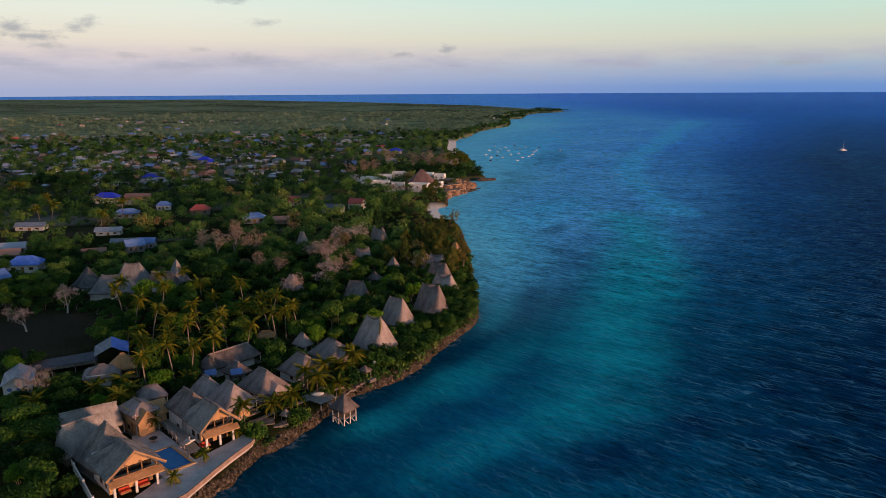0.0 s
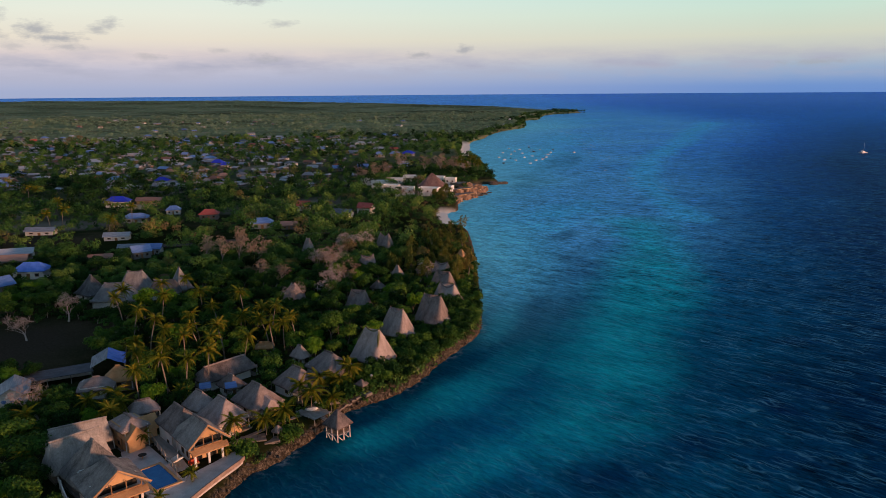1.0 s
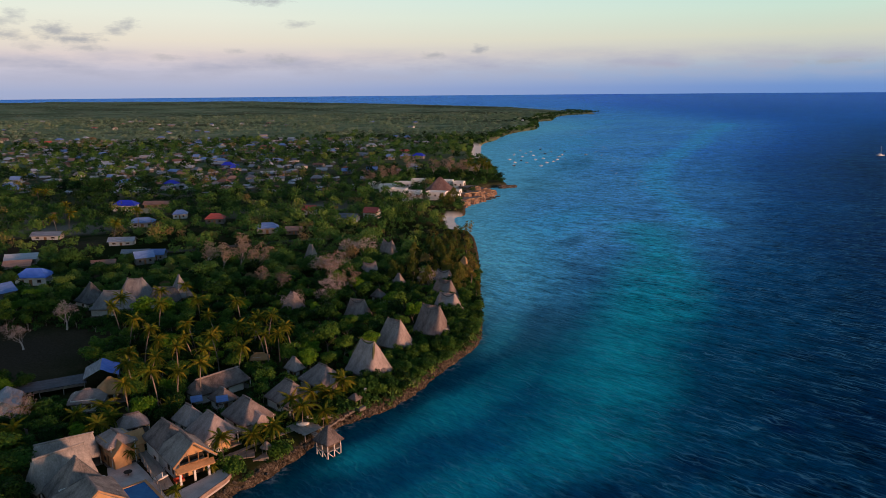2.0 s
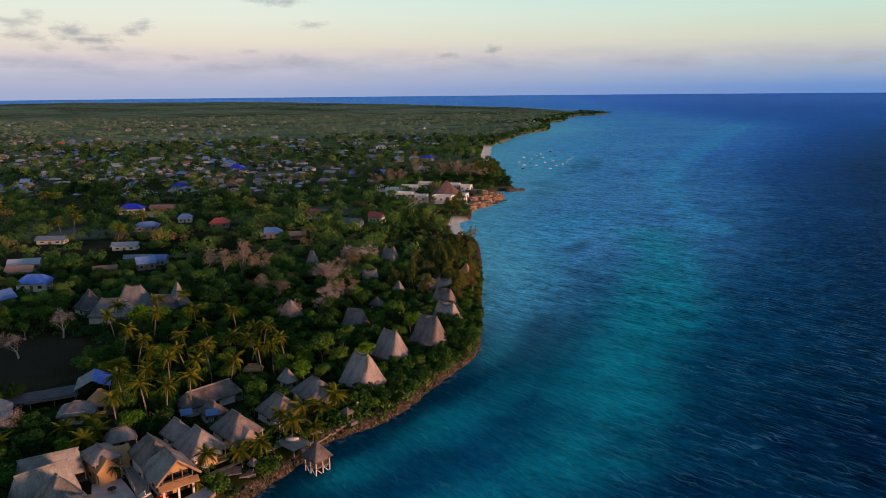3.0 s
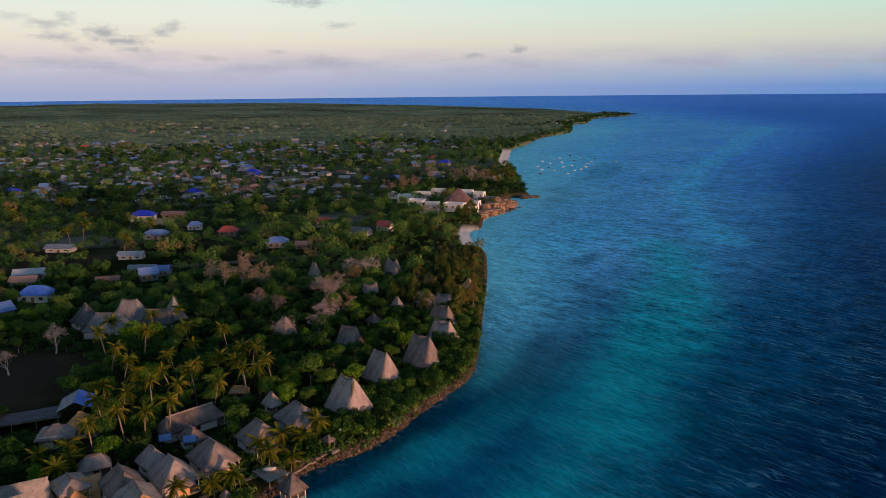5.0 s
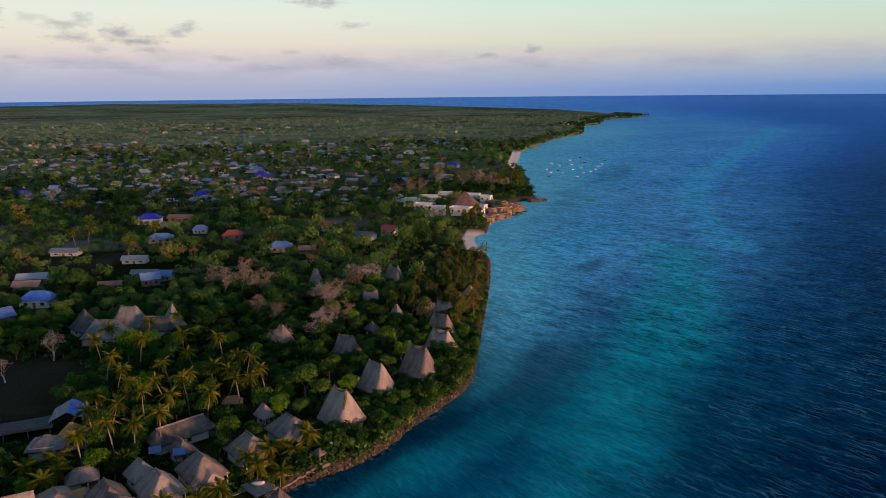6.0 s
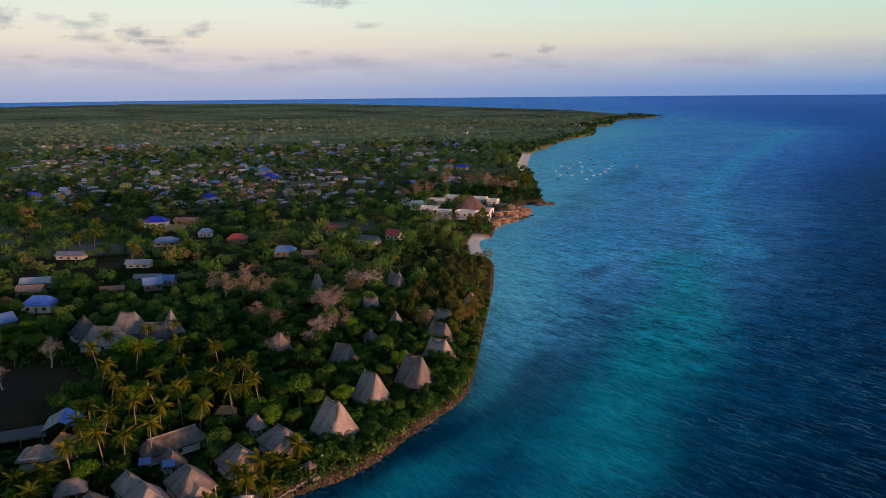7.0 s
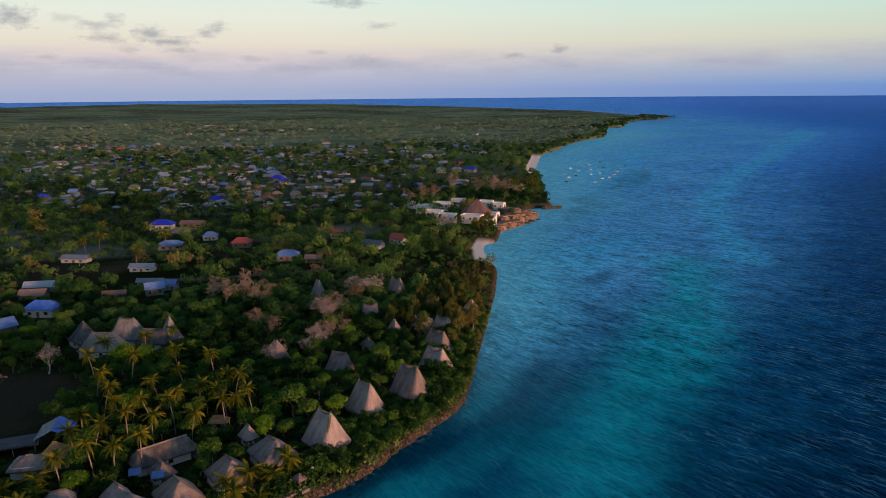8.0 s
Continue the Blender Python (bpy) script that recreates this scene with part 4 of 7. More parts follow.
def villa(x, y, heading, length, width, label):
    """A two-storey villa: white ground floor, open timber balcony under a thatched gable; the gable faces local +x."""
    FOOT.append((x, y, 5.2))
    ob = thing("villa", place(x, y, GROUND + 0.2, heading), label, "villa", "villas round the pool")
    l, w = length / 2, width / 2 - 0.9
    f1, ev, top = 2.75, 4.25, 7.9
    g = Geo()
    g.box(-l, -w, 0, -l + 0.25, w, 5.0).box(-l, -w, 0, l - 2.4, -w + 0.25, 5.0).box(-l, w - 0.25, 0, l - 2.4, w, 5.0)
    for z, h in ((0, f1), (f1, 5.2)):
        g.box(l - 2.65, -w, z, l - 2.4, -1.4, h).box(l - 2.65, 1.4, z, l - 2.4, w, h).box(l - 2.65, -1.4, z + 2.15, l - 2.4, 1.4, h)
    part("wall", g, "plaster_white", ob, "white plastered wall")
    part("floor_slab", Geo().box(-l, -w, f1 - 0.1, l + 0.2, w, f1 + 0.25), "plaster_white", ob, "white balcony slab")
    # Solid dark sheet: the balcony recess's shade is put into its colour.
    part("balcony_back", Geo().box(l - 2.38, -w + 0.05, f1 + 0.25, l - 2.3, w - 0.05, 5.2), "dark_inside", ob, "near-black sheet standing for the shaded recess behind the balcony")
    part("ground_back", Geo().box(l - 2.38, -w + 0.05, 0.05, l - 2.3, w - 0.05, f1), "plaster_ochre", ob, "warm ochre ground floor front")
    for sy in (-1, 0, 1):
        part("post", Geo().box(l - 0.15, sy * (w - 0.12) - 0.2, 0, l + 0.14, sy * (w - 0.12) + 0.2, f1), "plaster_white", ob, "white pillar")
    for sy in (-1, -0.33, 0.33, 1):
        part("upper_post", Geo().box(l - 0.05, sy * (w - 0.1) - 0.09, f1 + 0.25, l + 0.1, sy * (w - 0.1) + 0.09, ev + 0.45 + 1.2 * (1 - abs(sy))), "wood", ob)
    rail = Geo().box(l, -w, f1 + 1.05, l + 0.1, w, f1 + 1.15)
    rail.box(l + 0.02, -w, f1 + 0.3, l + 0.06, w, f1 + 1.05)
    part("railing", rail, "wood", ob, "solid brown timber balcony railing")
    part("skirt_roof", Geo().add([(l + 0.1, -w - 0.9, f1 + 0.85), (l + 1.35, -w - 0.7, f1 + 0.30), (l + 1.35, w + 0.7, f1 + 0.30), (l + 0.1, w + 0.9, f1 + 0.85),
                                  (l + 0.1, -w - 0.9, f1 + 0.60), (l + 1.35, -w - 0.7, f1 + 0.08), (l + 1.35, w + 0.7, f1 + 0.08), (l + 0.1, w + 0.9, f1 + 0.60)],
                                 [(0, 1, 2, 3), (7, 6, 5, 4), (1, 5, 6, 2), (0, 4, 5, 1), (3, 2, 6, 7), (0, 3, 7, 4)]), "thatch_new", ob, "narrow thatched canopy over the ground floor")
    for sy in (-1, 1):
        # Flat dark sheets on the wall paint the unlit insides of open doorways.
        part("doorway", Geo().box(l - 2.3, sy * w * 0.5 - 1.0, 0.05, l - 2.26, sy * w * 0.5 + 1.0, 2.1), "dark_inside", ob, "near-black sheet standing for an unlit open doorway")
    gz = ev + 0.1
    part("gable", Geo().add([(l - 0.5, -w * 0.95, gz + 0.7), (l - 0.5, w * 0.95, gz + 0.7), (l - 0.5, 0, top - 0.35), (l - 0.62, -w * 0.95, gz + 0.7), (l - 0.62, w * 0.95, gz + 0.7), (l - 0.62, 0, top - 0.35)],
                            [(0, 1, 2), (5, 4, 3), (0, 3, 4, 1), (1, 4, 5, 2), (2, 5, 3, 0)]), "plaster_ochre", ob, "woven mat gable")
    roof = part("roof", gable_roof(length, width + 0.6, ev, top), "thatch_grey", ob, "grey-brown palm thatch")
    part("ridge_cap", Geo().tube([(-length / 2 + width * 0.4, 0, top), (0, 0, top + 0.04), (length / 2 + 0.7, 0, top + 0.02)], [0.22, 0.25, 0.2], 7), "thatch", roof)
    for sy in (-1, 1):
        part("verge", Geo().tube([(l + 0.85, sy * (width / 2 + 0.45), ev - 0.05), (l + 0.72, 0, top - 0.02)], [0.16, 0.16], 6), "thatch_new", roof, "trimmed thatch edge")
    window_part(ob, -1.0, -w, 1.5, 1.2, 1.2, "-y")
    window_part(ob, -1.0, -w, 4.0, 1.2, 1.0, "-y")
    window_part(ob, 1.2, -w, 1.5, 0.9, 1.2, "-y")
    return ob


villa(-46.0, 129.8, -47, 9.0, 7.4, "two-storey villa with thatched gable roof and timber balcony")
villa(-55.4, 113.4, -46, 9.6, 9.2, "two-storey villa with thatched gable roof and balcony beside the pool")
WING = dict(group="villa roofs", eave=4.6)
cottage(-51.2, 134.6, -45, 9.0, 7.2, 11.6, ridge=4.5, label="villa wing with grey thatched roof and white pillars", **WING)
# Hall walls borrow the dark paving colour to paint in the shaded gap below.
cottage(-60.8, 119.2, -40, 10.8, 9.6, 12.2, ridge=1.2, eave=2.3, wall="paving", thatch="thatch_grey", label="large grey thatched villa hall", group="villa roofs")
cottage(-66.6, 123.8, 48, 11.0, 6.4, 10.8, ridge=8.5, eave=2.2, wall="paving", thatch="thatch_grey", label="long grey thatched villa roof behind the hall", group="villa roofs")
cottage(-69.8, 130.8, 34, 12.0, 5.4, 9.6, ridge=10.0, eave=2.2, wall="paving", thatch="thatch_grey", label="long low grey thatched roof at the villa's back", group="villa roofs")
cottage(-61.4, 134.0, -42, 7.4, 6.0, 9.8, ridge=3.4, wall="plaster_ochre", label="small ochre villa house with crossed thatched gables", **WING)


def dormer(x, y, heading, label):
    ob = thing("thatched_gablet", place(x, y, GROUND, heading), label, "roof gable", "villa gablets")
    part("roof", gable_roof(3.4, 4.2, 3.3, 5.6, False, 0.5), "thatch_new", ob)
    part("gable", Geo().add([(1.5, -1.7, 3.3), (1.5, 1.7, 3.3), (1.5, 0, 5.3), (1.4, -1.7, 3.3), (1.4, 1.7, 3.3), (1.4, 0, 5.3)], [(0, 1, 2), (5, 4, 3), (0, 3, 4, 1), (1, 4, 5, 2), (2, 5, 3, 0)]), "plaster_ochre", ob)
    part("wall", Geo().box(-1.4, -1.6, 0, 1.4, 1.6, 3.3), "plaster_ochre", ob)
    return ob


dormer(-59.6, 131.6, -42, "small thatched gable lit orange over an ochre wall")
dormer(-58.6, 135.4, 48, "small thatched side gable lit orange")


def slab(name, pts, z0, z1, mat, label, category, kind=""):
    """A flat piece with a drawn outline."""
    g, n = Geo(), len(pts)
    g.add([(px, py, z) for z in (z0, z1) for px, py in pts], [tuple(range(n))[::-1], tuple(range(n, 2 * n))] + [(i, (i + 1) % n, n + (i + 1) % n, n + i) for i in range(n)])
    ob = new(name, g.mesh(name, mat))
    return tagged(ob, label, category, "", kind)


slab("terrace", [(-53.0, 104.5), (-47.5, 103.5), (-43.6, 109.0), (-41.2, 117.0), (-39.6, 121.6), (-37.6, 126.6), (-37.2, 128.4), (-39.6, 130.6), (-42.0, 126.5), (-45.4, 121.4), (-49.2, 115.6)],
     2.7, 3.95, "terrace_plaster", "pale plastered sea terrace of the villa", "terrace", "structure")
slab("pool_deck", [(-49.0, 114.4), (-45.0, 119.6), (-46.6, 121.4), (-52.5, 128.0), (-57.0, 132.5), (-61.5, 130.0), (-58.0, 123.6), (-56.5, 121.0), (-54.0, 118.0)],
     2.0, 4.02, "terrace_plaster", "pale plastered deck round the pool", "deck", "structure")


def pool():
    ob = thing("swimming_pool", place(-50.5, 120.8, 4.02, -45), "blue swimming pool with pale stone rim", "pool")
    l, w = 4.3, 2.05
    g = Geo()
    for a in ((-l - 0.5, -w - 0.5, l + 0.5, -w), (-l - 0.5, w, l + 0.5, w + 0.5), (-l - 0.5, -w, -l, w), (l, -w, l + 0.5, w)):
        g.box(a[0], a[1], -0.02, a[2], a[3], 0.2)
    part("rim", g, "plaster_ochre", ob, "sandy stone pool rim")
    part("basin_water", Geo().box(-l, -w, 0.0, l, w, 0.07), "pool_tile", ob, "still blue pool water")


pool()


def sea_wall():
    ob = thing("sea_wall", place(0, 0, 0), "low plastered sea wall along the villa terrace", "wall")
    line = [(-47.2, 103.2), (-43.3, 109.0), (-40.9, 117.0), (-39.3, 121.6), (-37.3, 126.6), (-36.9, 128.2)]
    for (ax, ay), (bx, by) in zip(line, line[1:]):
        d = Vector((bx - ax, by - ay, 0))
        m = Matrix.LocRotScale(((ax + bx) / 2, (ay + by) / 2, 0), Euler((0, 0, math.atan2(d.y, d.x))), None)
        part("wall_section", Geo().box(-d.length / 2 - 0.1, -0.13, 3.45, d.length / 2 + 0.1, 0.13, 4.25, m), "wall_weathered", ob)


sea_wall()


def fence_wall():
    ob = thing("boundary_wall", place(0, 0, 0), "white boundary wall beside the villa", "wall")
    line = [(-75.5, 129.0), (-70.6, 122.6), (-66.2, 117.0), (-61.8, 111.4), (-57.6, 106.0), (-53.5, 100.8)]
    for (ax, ay), (bx, by) in zip(line, line[1:]):
        d = Vector((bx - ax, by - ay, 0))
        m = Matrix.LocRotScale(((ax + bx) / 2, (ay + by) / 2, 0), Euler((0, 0, math.atan2(d.y, d.x))), None)
        part("wall_panel", Geo().box(-d.length / 2, -0.1, 3.0, d.length / 2, 0.1, 5.2, m), "plaster_white", ob)
        part("pillar", Geo().box(-d.length / 2 - 0.2, -0.2, 3.0, -d.length / 2 + 0.2, 0.2, 5.5, m), "plaster_white", ob)


fence_wall()


def pergola():
    ob = thing("timber_walkway", place(-51.5, 128.7, GROUND + 0.35, -52), "raised walkway of weathered slats with a rail beside the pool", "walkway")
    for k in range(8):
        for sy in (-1.05, 1.05):
            part("post", Geo().box(-8.4 + k * 2.4 - 0.07, sy - 0.07, 0, -8.4 + k * 2.4 + 0.07, sy + 0.07, 0.8 if sy > 0 else 1.7), "wood_pale", ob)
    for k in range(50):
        part("slat", Geo().box(-8.6 + k * 0.345, -1.25, 0.8, -8.33 + k * 0.345, 1.25, 0.87), "wood_grey", ob)
    part("handrail", Geo().box(-8.6, -1.12, 1.66, 8.6, -1.0, 1.76), "wood_pale", ob)


pergola()


# ---- the pavilion on stilts and its jetty ----
def stilt_pavilion():
    ob = thing("stilt_pavilion", place(-21.6, 144.3, 0, -38), "square thatched pavilion on white timber stilts over the water", "pavilion")
    part("roof", thatch_roof(4.9, 4.7, 3.4, 6.4, 0.4, 0.95), "thatch", ob, "grey-pink palm thatch", True)
    part("deck", Geo().box(-1.9, -1.9, 1.45, 1.9, 1.9, 1.65), "wood_grey", ob)
    for ax, ay in ((-1, -1), (0, -1), (1, -1), (1, 0), (1, 1), (0, 1), (-1, 1), (-1, 0)):
        part("stilt", Geo().tube([(ax * 1.75, ay * 1.75, -2.5), (ax * 1.75, ay * 1.75, 3.6)], [0.13, 0.11]), "plaster_white", ob, "white painted stilt")
    for ax, ay, bx, by in ((-1, -1, 0, -1), (0, -1, 1, -1), (1, -1, 1, 0), (1, 0, 1, 1), (1, 1, 0, 1), (-1, -1, -1, 0)):
        part("brace", Geo().tube([(ax * 1.75, ay * 1.75, 1.5), (bx * 1.75, by * 1.75, -0.4)], [0.07, 0.07], 5), "plaster_white", ob)
    for a in ((-1.8, -1.8, 1.8, -1.72), (-1.8, 1.72, 1.8, 1.8), (1.72, -1.72, 1.8, 1.72)):
        part("railing", Geo().box(a[0], a[1], 2.45, a[2], a[3], 2.55).box(a[0], a[1], 2.0, a[2], a[3], 2.06), "wood", ob)


stilt_pavilion()


def jetty():
    ob = thing("timber_deck", place(-27.8, 149.6, 3.3, -38), "weathered timber deck at the head of the pavilion", "deck")
    for k in range(16):
        part("plank", Geo().box(-3.2 + k * 0.4, -2.6 + 0.15 * math.sin(k * 2.1), 0, -2.83 + k * 0.4, 2.4 + 0.2 * math.sin(k * 1.3), 0.08), "wood_grey", ob)
    for sx, sy in ((-2.8, -2.2), (2.8, -2.2), (2.8, 2.1), (0, -2.2)):
        part("pile", Geo().tube([(sx, sy, -4.5), (sx, sy, 0)], [0.14, 0.12]), "wood_grey", ob)
    boat = thing("upturned_boat", place(-28.4, 150.3, 3.42, 10), "pale boat hull lying on the timber deck", "boat")
    part("hull", Geo().loops([[(px * 0.3 + 0.0, py, 0.0) for px, py, _ in ring(3.4, 1.1, 0)], [(px * 0.9, py * 0.9, 0.35) for px, py, _ in ring(3.2, 1.0, 0)], [(px * 0.5, py * 0.4, 0.62) for px, py, _ in ring(3.0, 0.8, 0)]], True, True), "boat_white", boat, "", True)
    walkway = thing("footbridge", place(-24.4, 146.7, 3.1, -40), "short plank footbridge to the stilt pavilion", "bridge")
    for k in range(8):
        part("plank", Geo().box(-2.0 + k * 0.5, -0.6, -0.14 * k, -1.55 + k * 0.5, 0.6, 0.06 - 0.14 * k), "wood_grey", walkway)


jetty()


# ---- houses of metal sheet and plaster ----
HOUSES = {}


def house(x, y, heading, length, width, high, roof, hip=True, label="", z=None, group="village houses", wall="house_wall"):
    """A plain house: walls with openings, a sheet roof with eaves; one model a roof colour and shape, scaled."""
    FOOT.append((x, y, 0.5 * max(length, width)))
    base = float(ground_z(x, y)[0][0]) if z is None else z
    m = Matrix.LocRotScale((x, y, base - 0.1), Euler((0, 0, radians(heading))), (length / 10, width / 8, high / 5.2))
    key = (roof, hip, wall)
    if key in HOUSES:
        return tagged(copy_thing(HOUSES[key], m), label, "house", group)
    ob = thing("house", Matrix(), label, "house", group)
    g = Geo()
    g.box(-4.4, -3.4, 0, -4.2, 3.4, 2.9).box(4.2, -3.4, 0, 4.4, 3.4, 2.9).box(-4.2, -3.4, 0, -0.5, -3.2, 2.9).box(0.5, -3.4, 0, 4.2, -3.2, 2.9)
    g.box(-0.5, -3.4, 2.1, 0.5, -3.2, 2.9).box(-4.2, 3.2, 0, 4.2, 3.4, 2.9)
    part("wall", g, wall, ob)
    part("door", Geo().box(-0.5, -3.33, 0, 0.5, -3.27, 2.1), "wood", ob)
    for wx in (-2.5, 2.5):
        window_part(ob, wx, -3.4, 1.6, 1.2, 1.0, "-y")
    e, t = 2.75, 5.2
    r = Geo()
    if hip:
        r.loops([[(-4.9, -3.9, e), (4.9, -3.9, e), (4.9, 3.9, e), (-4.9, 3.9, e)], [(-5, -4, e + 0.1), (5, -4, e + 0.1), (5, 4, e + 0.1), (-5, 4, e + 0.1)],
                 [(-2.2, -0.08, t), (2.2, -0.08, t), (2.2, 0.08, t), (-2.2, 0.08, t)]], True, True)
    else:
        for s in (-1, 1):
            r.loops([[(-5, s * 4, e), (5, s * 4, e), (5, s * 0.01, t - 0.12), (-5, s * 0.01, t - 0.12)], [(-5, s * 4, e + 0.12), (5, s * 4, e + 0.12), (5, s * 0.01, t), (-5, s * 0.01, t)]], True, True)
        g2, g3 = Geo(), Geo()
        g2.add([(-4.3, -3.4, 2.9), (-4.3, 3.4, 2.9), (-4.3, 0, t - 0.15), (-4.2, -3.4, 2.9), (-4.2, 3.4, 2.9), (-4.2, 0, t - 0.15)], [(0, 1, 2), (5, 4, 3), (0, 3, 4, 1)])
        g3.add([(4.3, -3.4, 2.9), (4.3, 3.4, 2.9), (4.3, 0, t - 0.15), (4.2, -3.4, 2.9), (4.2, 3.4, 2.9), (4.2, 0, t - 0.15)], [(2, 1, 0), (3, 4, 5), (0, 1, 4, 3)])
        part("gable_wall", g2, wall, ob)
        part("gable_wall", g3, wall, ob)
    part("roof", r, roof, ob)
    ob.matrix_basis = m
    HOUSES[key] = ob
    return ob


house(-159.5, 267, 8, 12.5, 9, 6.2, "tarp_blue", True, "pale house with a bright light-blue hipped roof", wall="plaster_white")
house(-157.5, 243, 60, 9, 8, 6.0, "metal_light_blue", False, "house with a blue sheet roof and striped wall")
house(-184, 298, 20, 13, 7, 4.6, "metal_grey", False, "long low house with a grey-blue sheet roof")
house(-178, 286, 15, 11, 7, 4.6, "metal_rust", False, "long low house with a rusty sheet roof")
house(-131.5, 299, 35, 9, 6.5, 4.8, "metal_light_blue", False, "house with a pale blue sheet roof among trees")
house(-129, 307, 5, 8, 5, 4.2, "metal_light_blue", False, "low house with pale blue sheet roof")
house(-142, 314, 10, 9.5, 5, 3.6, "metal_grey", False, "unfinished concrete house with flat sheet roof")
house(-146, 293, 20, 9, 5, 3.6, "metal_rust", False, "low shed with purple-brown rusty roof")
house(-208, 441, 8, 15, 10, 6.4, "metal_blue", True, "house with a deep blue hipped roof", wall="plaster_white")
house(-193, 452, 8, 16, 8, 4.0, "metal_rust", False, "long orange-lit house behind a plastered yard wall", wall="plaster_ochre")
house(-50, 415, -20, 9.5, 8, 6.2, "metal_red", False, "small white house with a red sheet roof", wall="plaster_white")
house(-62, 403, -15, 12.5, 8, 4.8, "metal_grey", False, "low white house with a grey sheet roof", wall="plaster_white")
house(-89, 427, -10, 8.5, 7, 4.8, "metal_red", False, "small pale house with a faded red roof", wall="plaster_white")
house(-98, 368, 15, 12, 8, 5.4, "metal_light_blue", True, "house with pale blue hipped roof in the bush")
house(-83, 364, 10, 8, 6, 4.6, "metal_rust", False, "small shed with a brown roof beside trees")
house(-163, 415, 15, 8.5, 7, 5, "metal_light_blue", True, "small house with a pale blue roof", wall="plaster_white")
house(-136, 398, 10, 11, 8, 5.6, "metal_red", True, "house with a red-brown hipped roof")
house(-173, 388, 20, 12, 8, 5.0, "metal_light_blue", True, "low house with grey-blue roof among trees")
painted = house(-98.0, 155.2, -65, 7.6, 6.6, 4.7, "metal_grey", False, "white-walled house with a grey sheet roof and blue wall paintings", wall="plaster_white")
for px, pz, pw, ph in ((-1.9, 1.5, 1.3, 1.0), (0.2, 1.2, 0.9, 1.1), (1.9, 1.7, 1.1, 0.8)):
    blot = [(4.41, px + 0.5 * pw * math.cos(a) * (1 + 0.15 * math.sin(3 * a)), pz + 0.5 * ph * math.sin(a)) for a in [k * math.tau / 14 for k in range(14)]]
    part("wall_painting", Geo().loops([blot, [(x + 0.02, y, z) for x, y, z in blot]], True), "metal_light_blue", painted, "blue painted motif on the wall")
house(-160, 338, 10, 10, 6, 4.2, "metal_grey", False, "pale concrete shed in a clearing", wall="plaster_white")
house(-205, 352, 5, 12, 7, 4.2, "metal_grey", False, "pale low house in the scrub", wall="plaster_white")


def long_shed():
    """The low dark shed with the tarpaulin at its end."""
    ob = thing("open_shed", place(-91.5, 165.5, GROUND, 31), "long low shed with a dark sheet roof", "shed")
    FOOT.append((-91.5, 165.5, 6))
    FOOT.append((-84.5, 172.5, 4.5))
    part("roof", Geo().loops([[(-9, -2.4, 2.3), (6, -2.4, 2.3), (6, 2.4, 2.9), (-9, 2.4, 2.9)], [(-9, -2.4, 2.42), (6, -2.4, 2.42), (6, 2.4, 3.02), (-9, 2.4, 3.02)]], True, True), "metal_dark", ob, "dark grey sheet roof")
    for sx in (-8.6, -4, 1, 5.6):
        for sy in (-2.2, 2.2):
            part("post", Geo().box(sx - 0.08, sy - 0.08, -0.3, sx + 0.08, sy + 0.08, 2.4), "wood_grey", ob)
    part("wall", Geo().box(-8.8, 2.0, 0, 5.8, 2.2, 2.5), "plaster_white", ob)
    tp = thing("tarpaulin_shelter", place(-84.2, 172.4, GROUND, -66), "open shelter roofed with a bright blue tarpaulin and grey sheet", "shelter")
    for s, mat, name, label in ((1, "tarp_blue", "tarpaulin", "creased bright blue tarpaulin"), (-1, "metal_grey", "sheet_roof", "grey-blue sheet roof")):
        r = Geo()
        nx, ny = 9, 6
        v = [(-4.2 + 8.4 * i / (nx - 1), s * 4.0 * k / (ny - 1), 4.9 - 2.0 * k / (ny - 1) + (0.12 * math.sin(i * 2.4 + k * 1.7) if s > 0 and 0 < k else 0)) for k in range(ny) for i in range(nx)]
        n = nx * ny
        top = [(k * nx + i, k * nx + i + 1, (k + 1) * nx + i + 1, (k + 1) * nx + i) for k in range(ny - 1) for i in range(nx - 1)]
        r.add(v + [(a, b, c - 0.08) for a, b, c in v], [f if s > 0 else f[::-1] for f in top] + [tuple(n + q for q in (f[::-1] if s > 0 else f)) for f in top])
        part(name, r, mat, tp, label)
    for sx in (-4, 0, 4):
        for sy in (-3.8, 3.8):
            part("post", Geo().box(sx - 0.08, sy - 0.08, -0.3, sx + 0.08, sy + 0.08, 2.9), "wood_grey", tp)


long_shed()


def blue_tank(x, y, z, label):
    ob = thing("solar_panel", place(x, y, z, 25), label, "solar panel", "roof solar panels")
    part("panel", Geo().loops([[(-1.3, -0.9, 0.0), (1.3, -0.9, 0.0), (1.3, 0.9, 0.8), (-1.3, 0.9, 0.8)], [(-1.3, -0.9, 0.08), (1.3, -0.9, 0.08), (1.3, 0.9, 0.88), (-1.3, 0.9, 0.88)]], True, True), "metal_light_blue", ob)
    part("stand", Geo().box(-1.2, 0.4, -3.0, -1.1, 0.5, 0.6), "wood_grey", ob)
    part("stand", Geo().box(1.1, 0.4, -3.0, 1.2, 0.5, 0.6), "wood_grey", ob)
    part("stand", Geo().box(-0.05, -0.6, -3.0, 0.05, -0.5, 0.2), "wood_grey", ob)


blue_tank(-47.8, 155.6, 6.6, "tilted pale blue solar panel behind the cottages")
blue_tank(-54.5, 157.6, 5.6, "small pale blue solar panel on posts under palms")


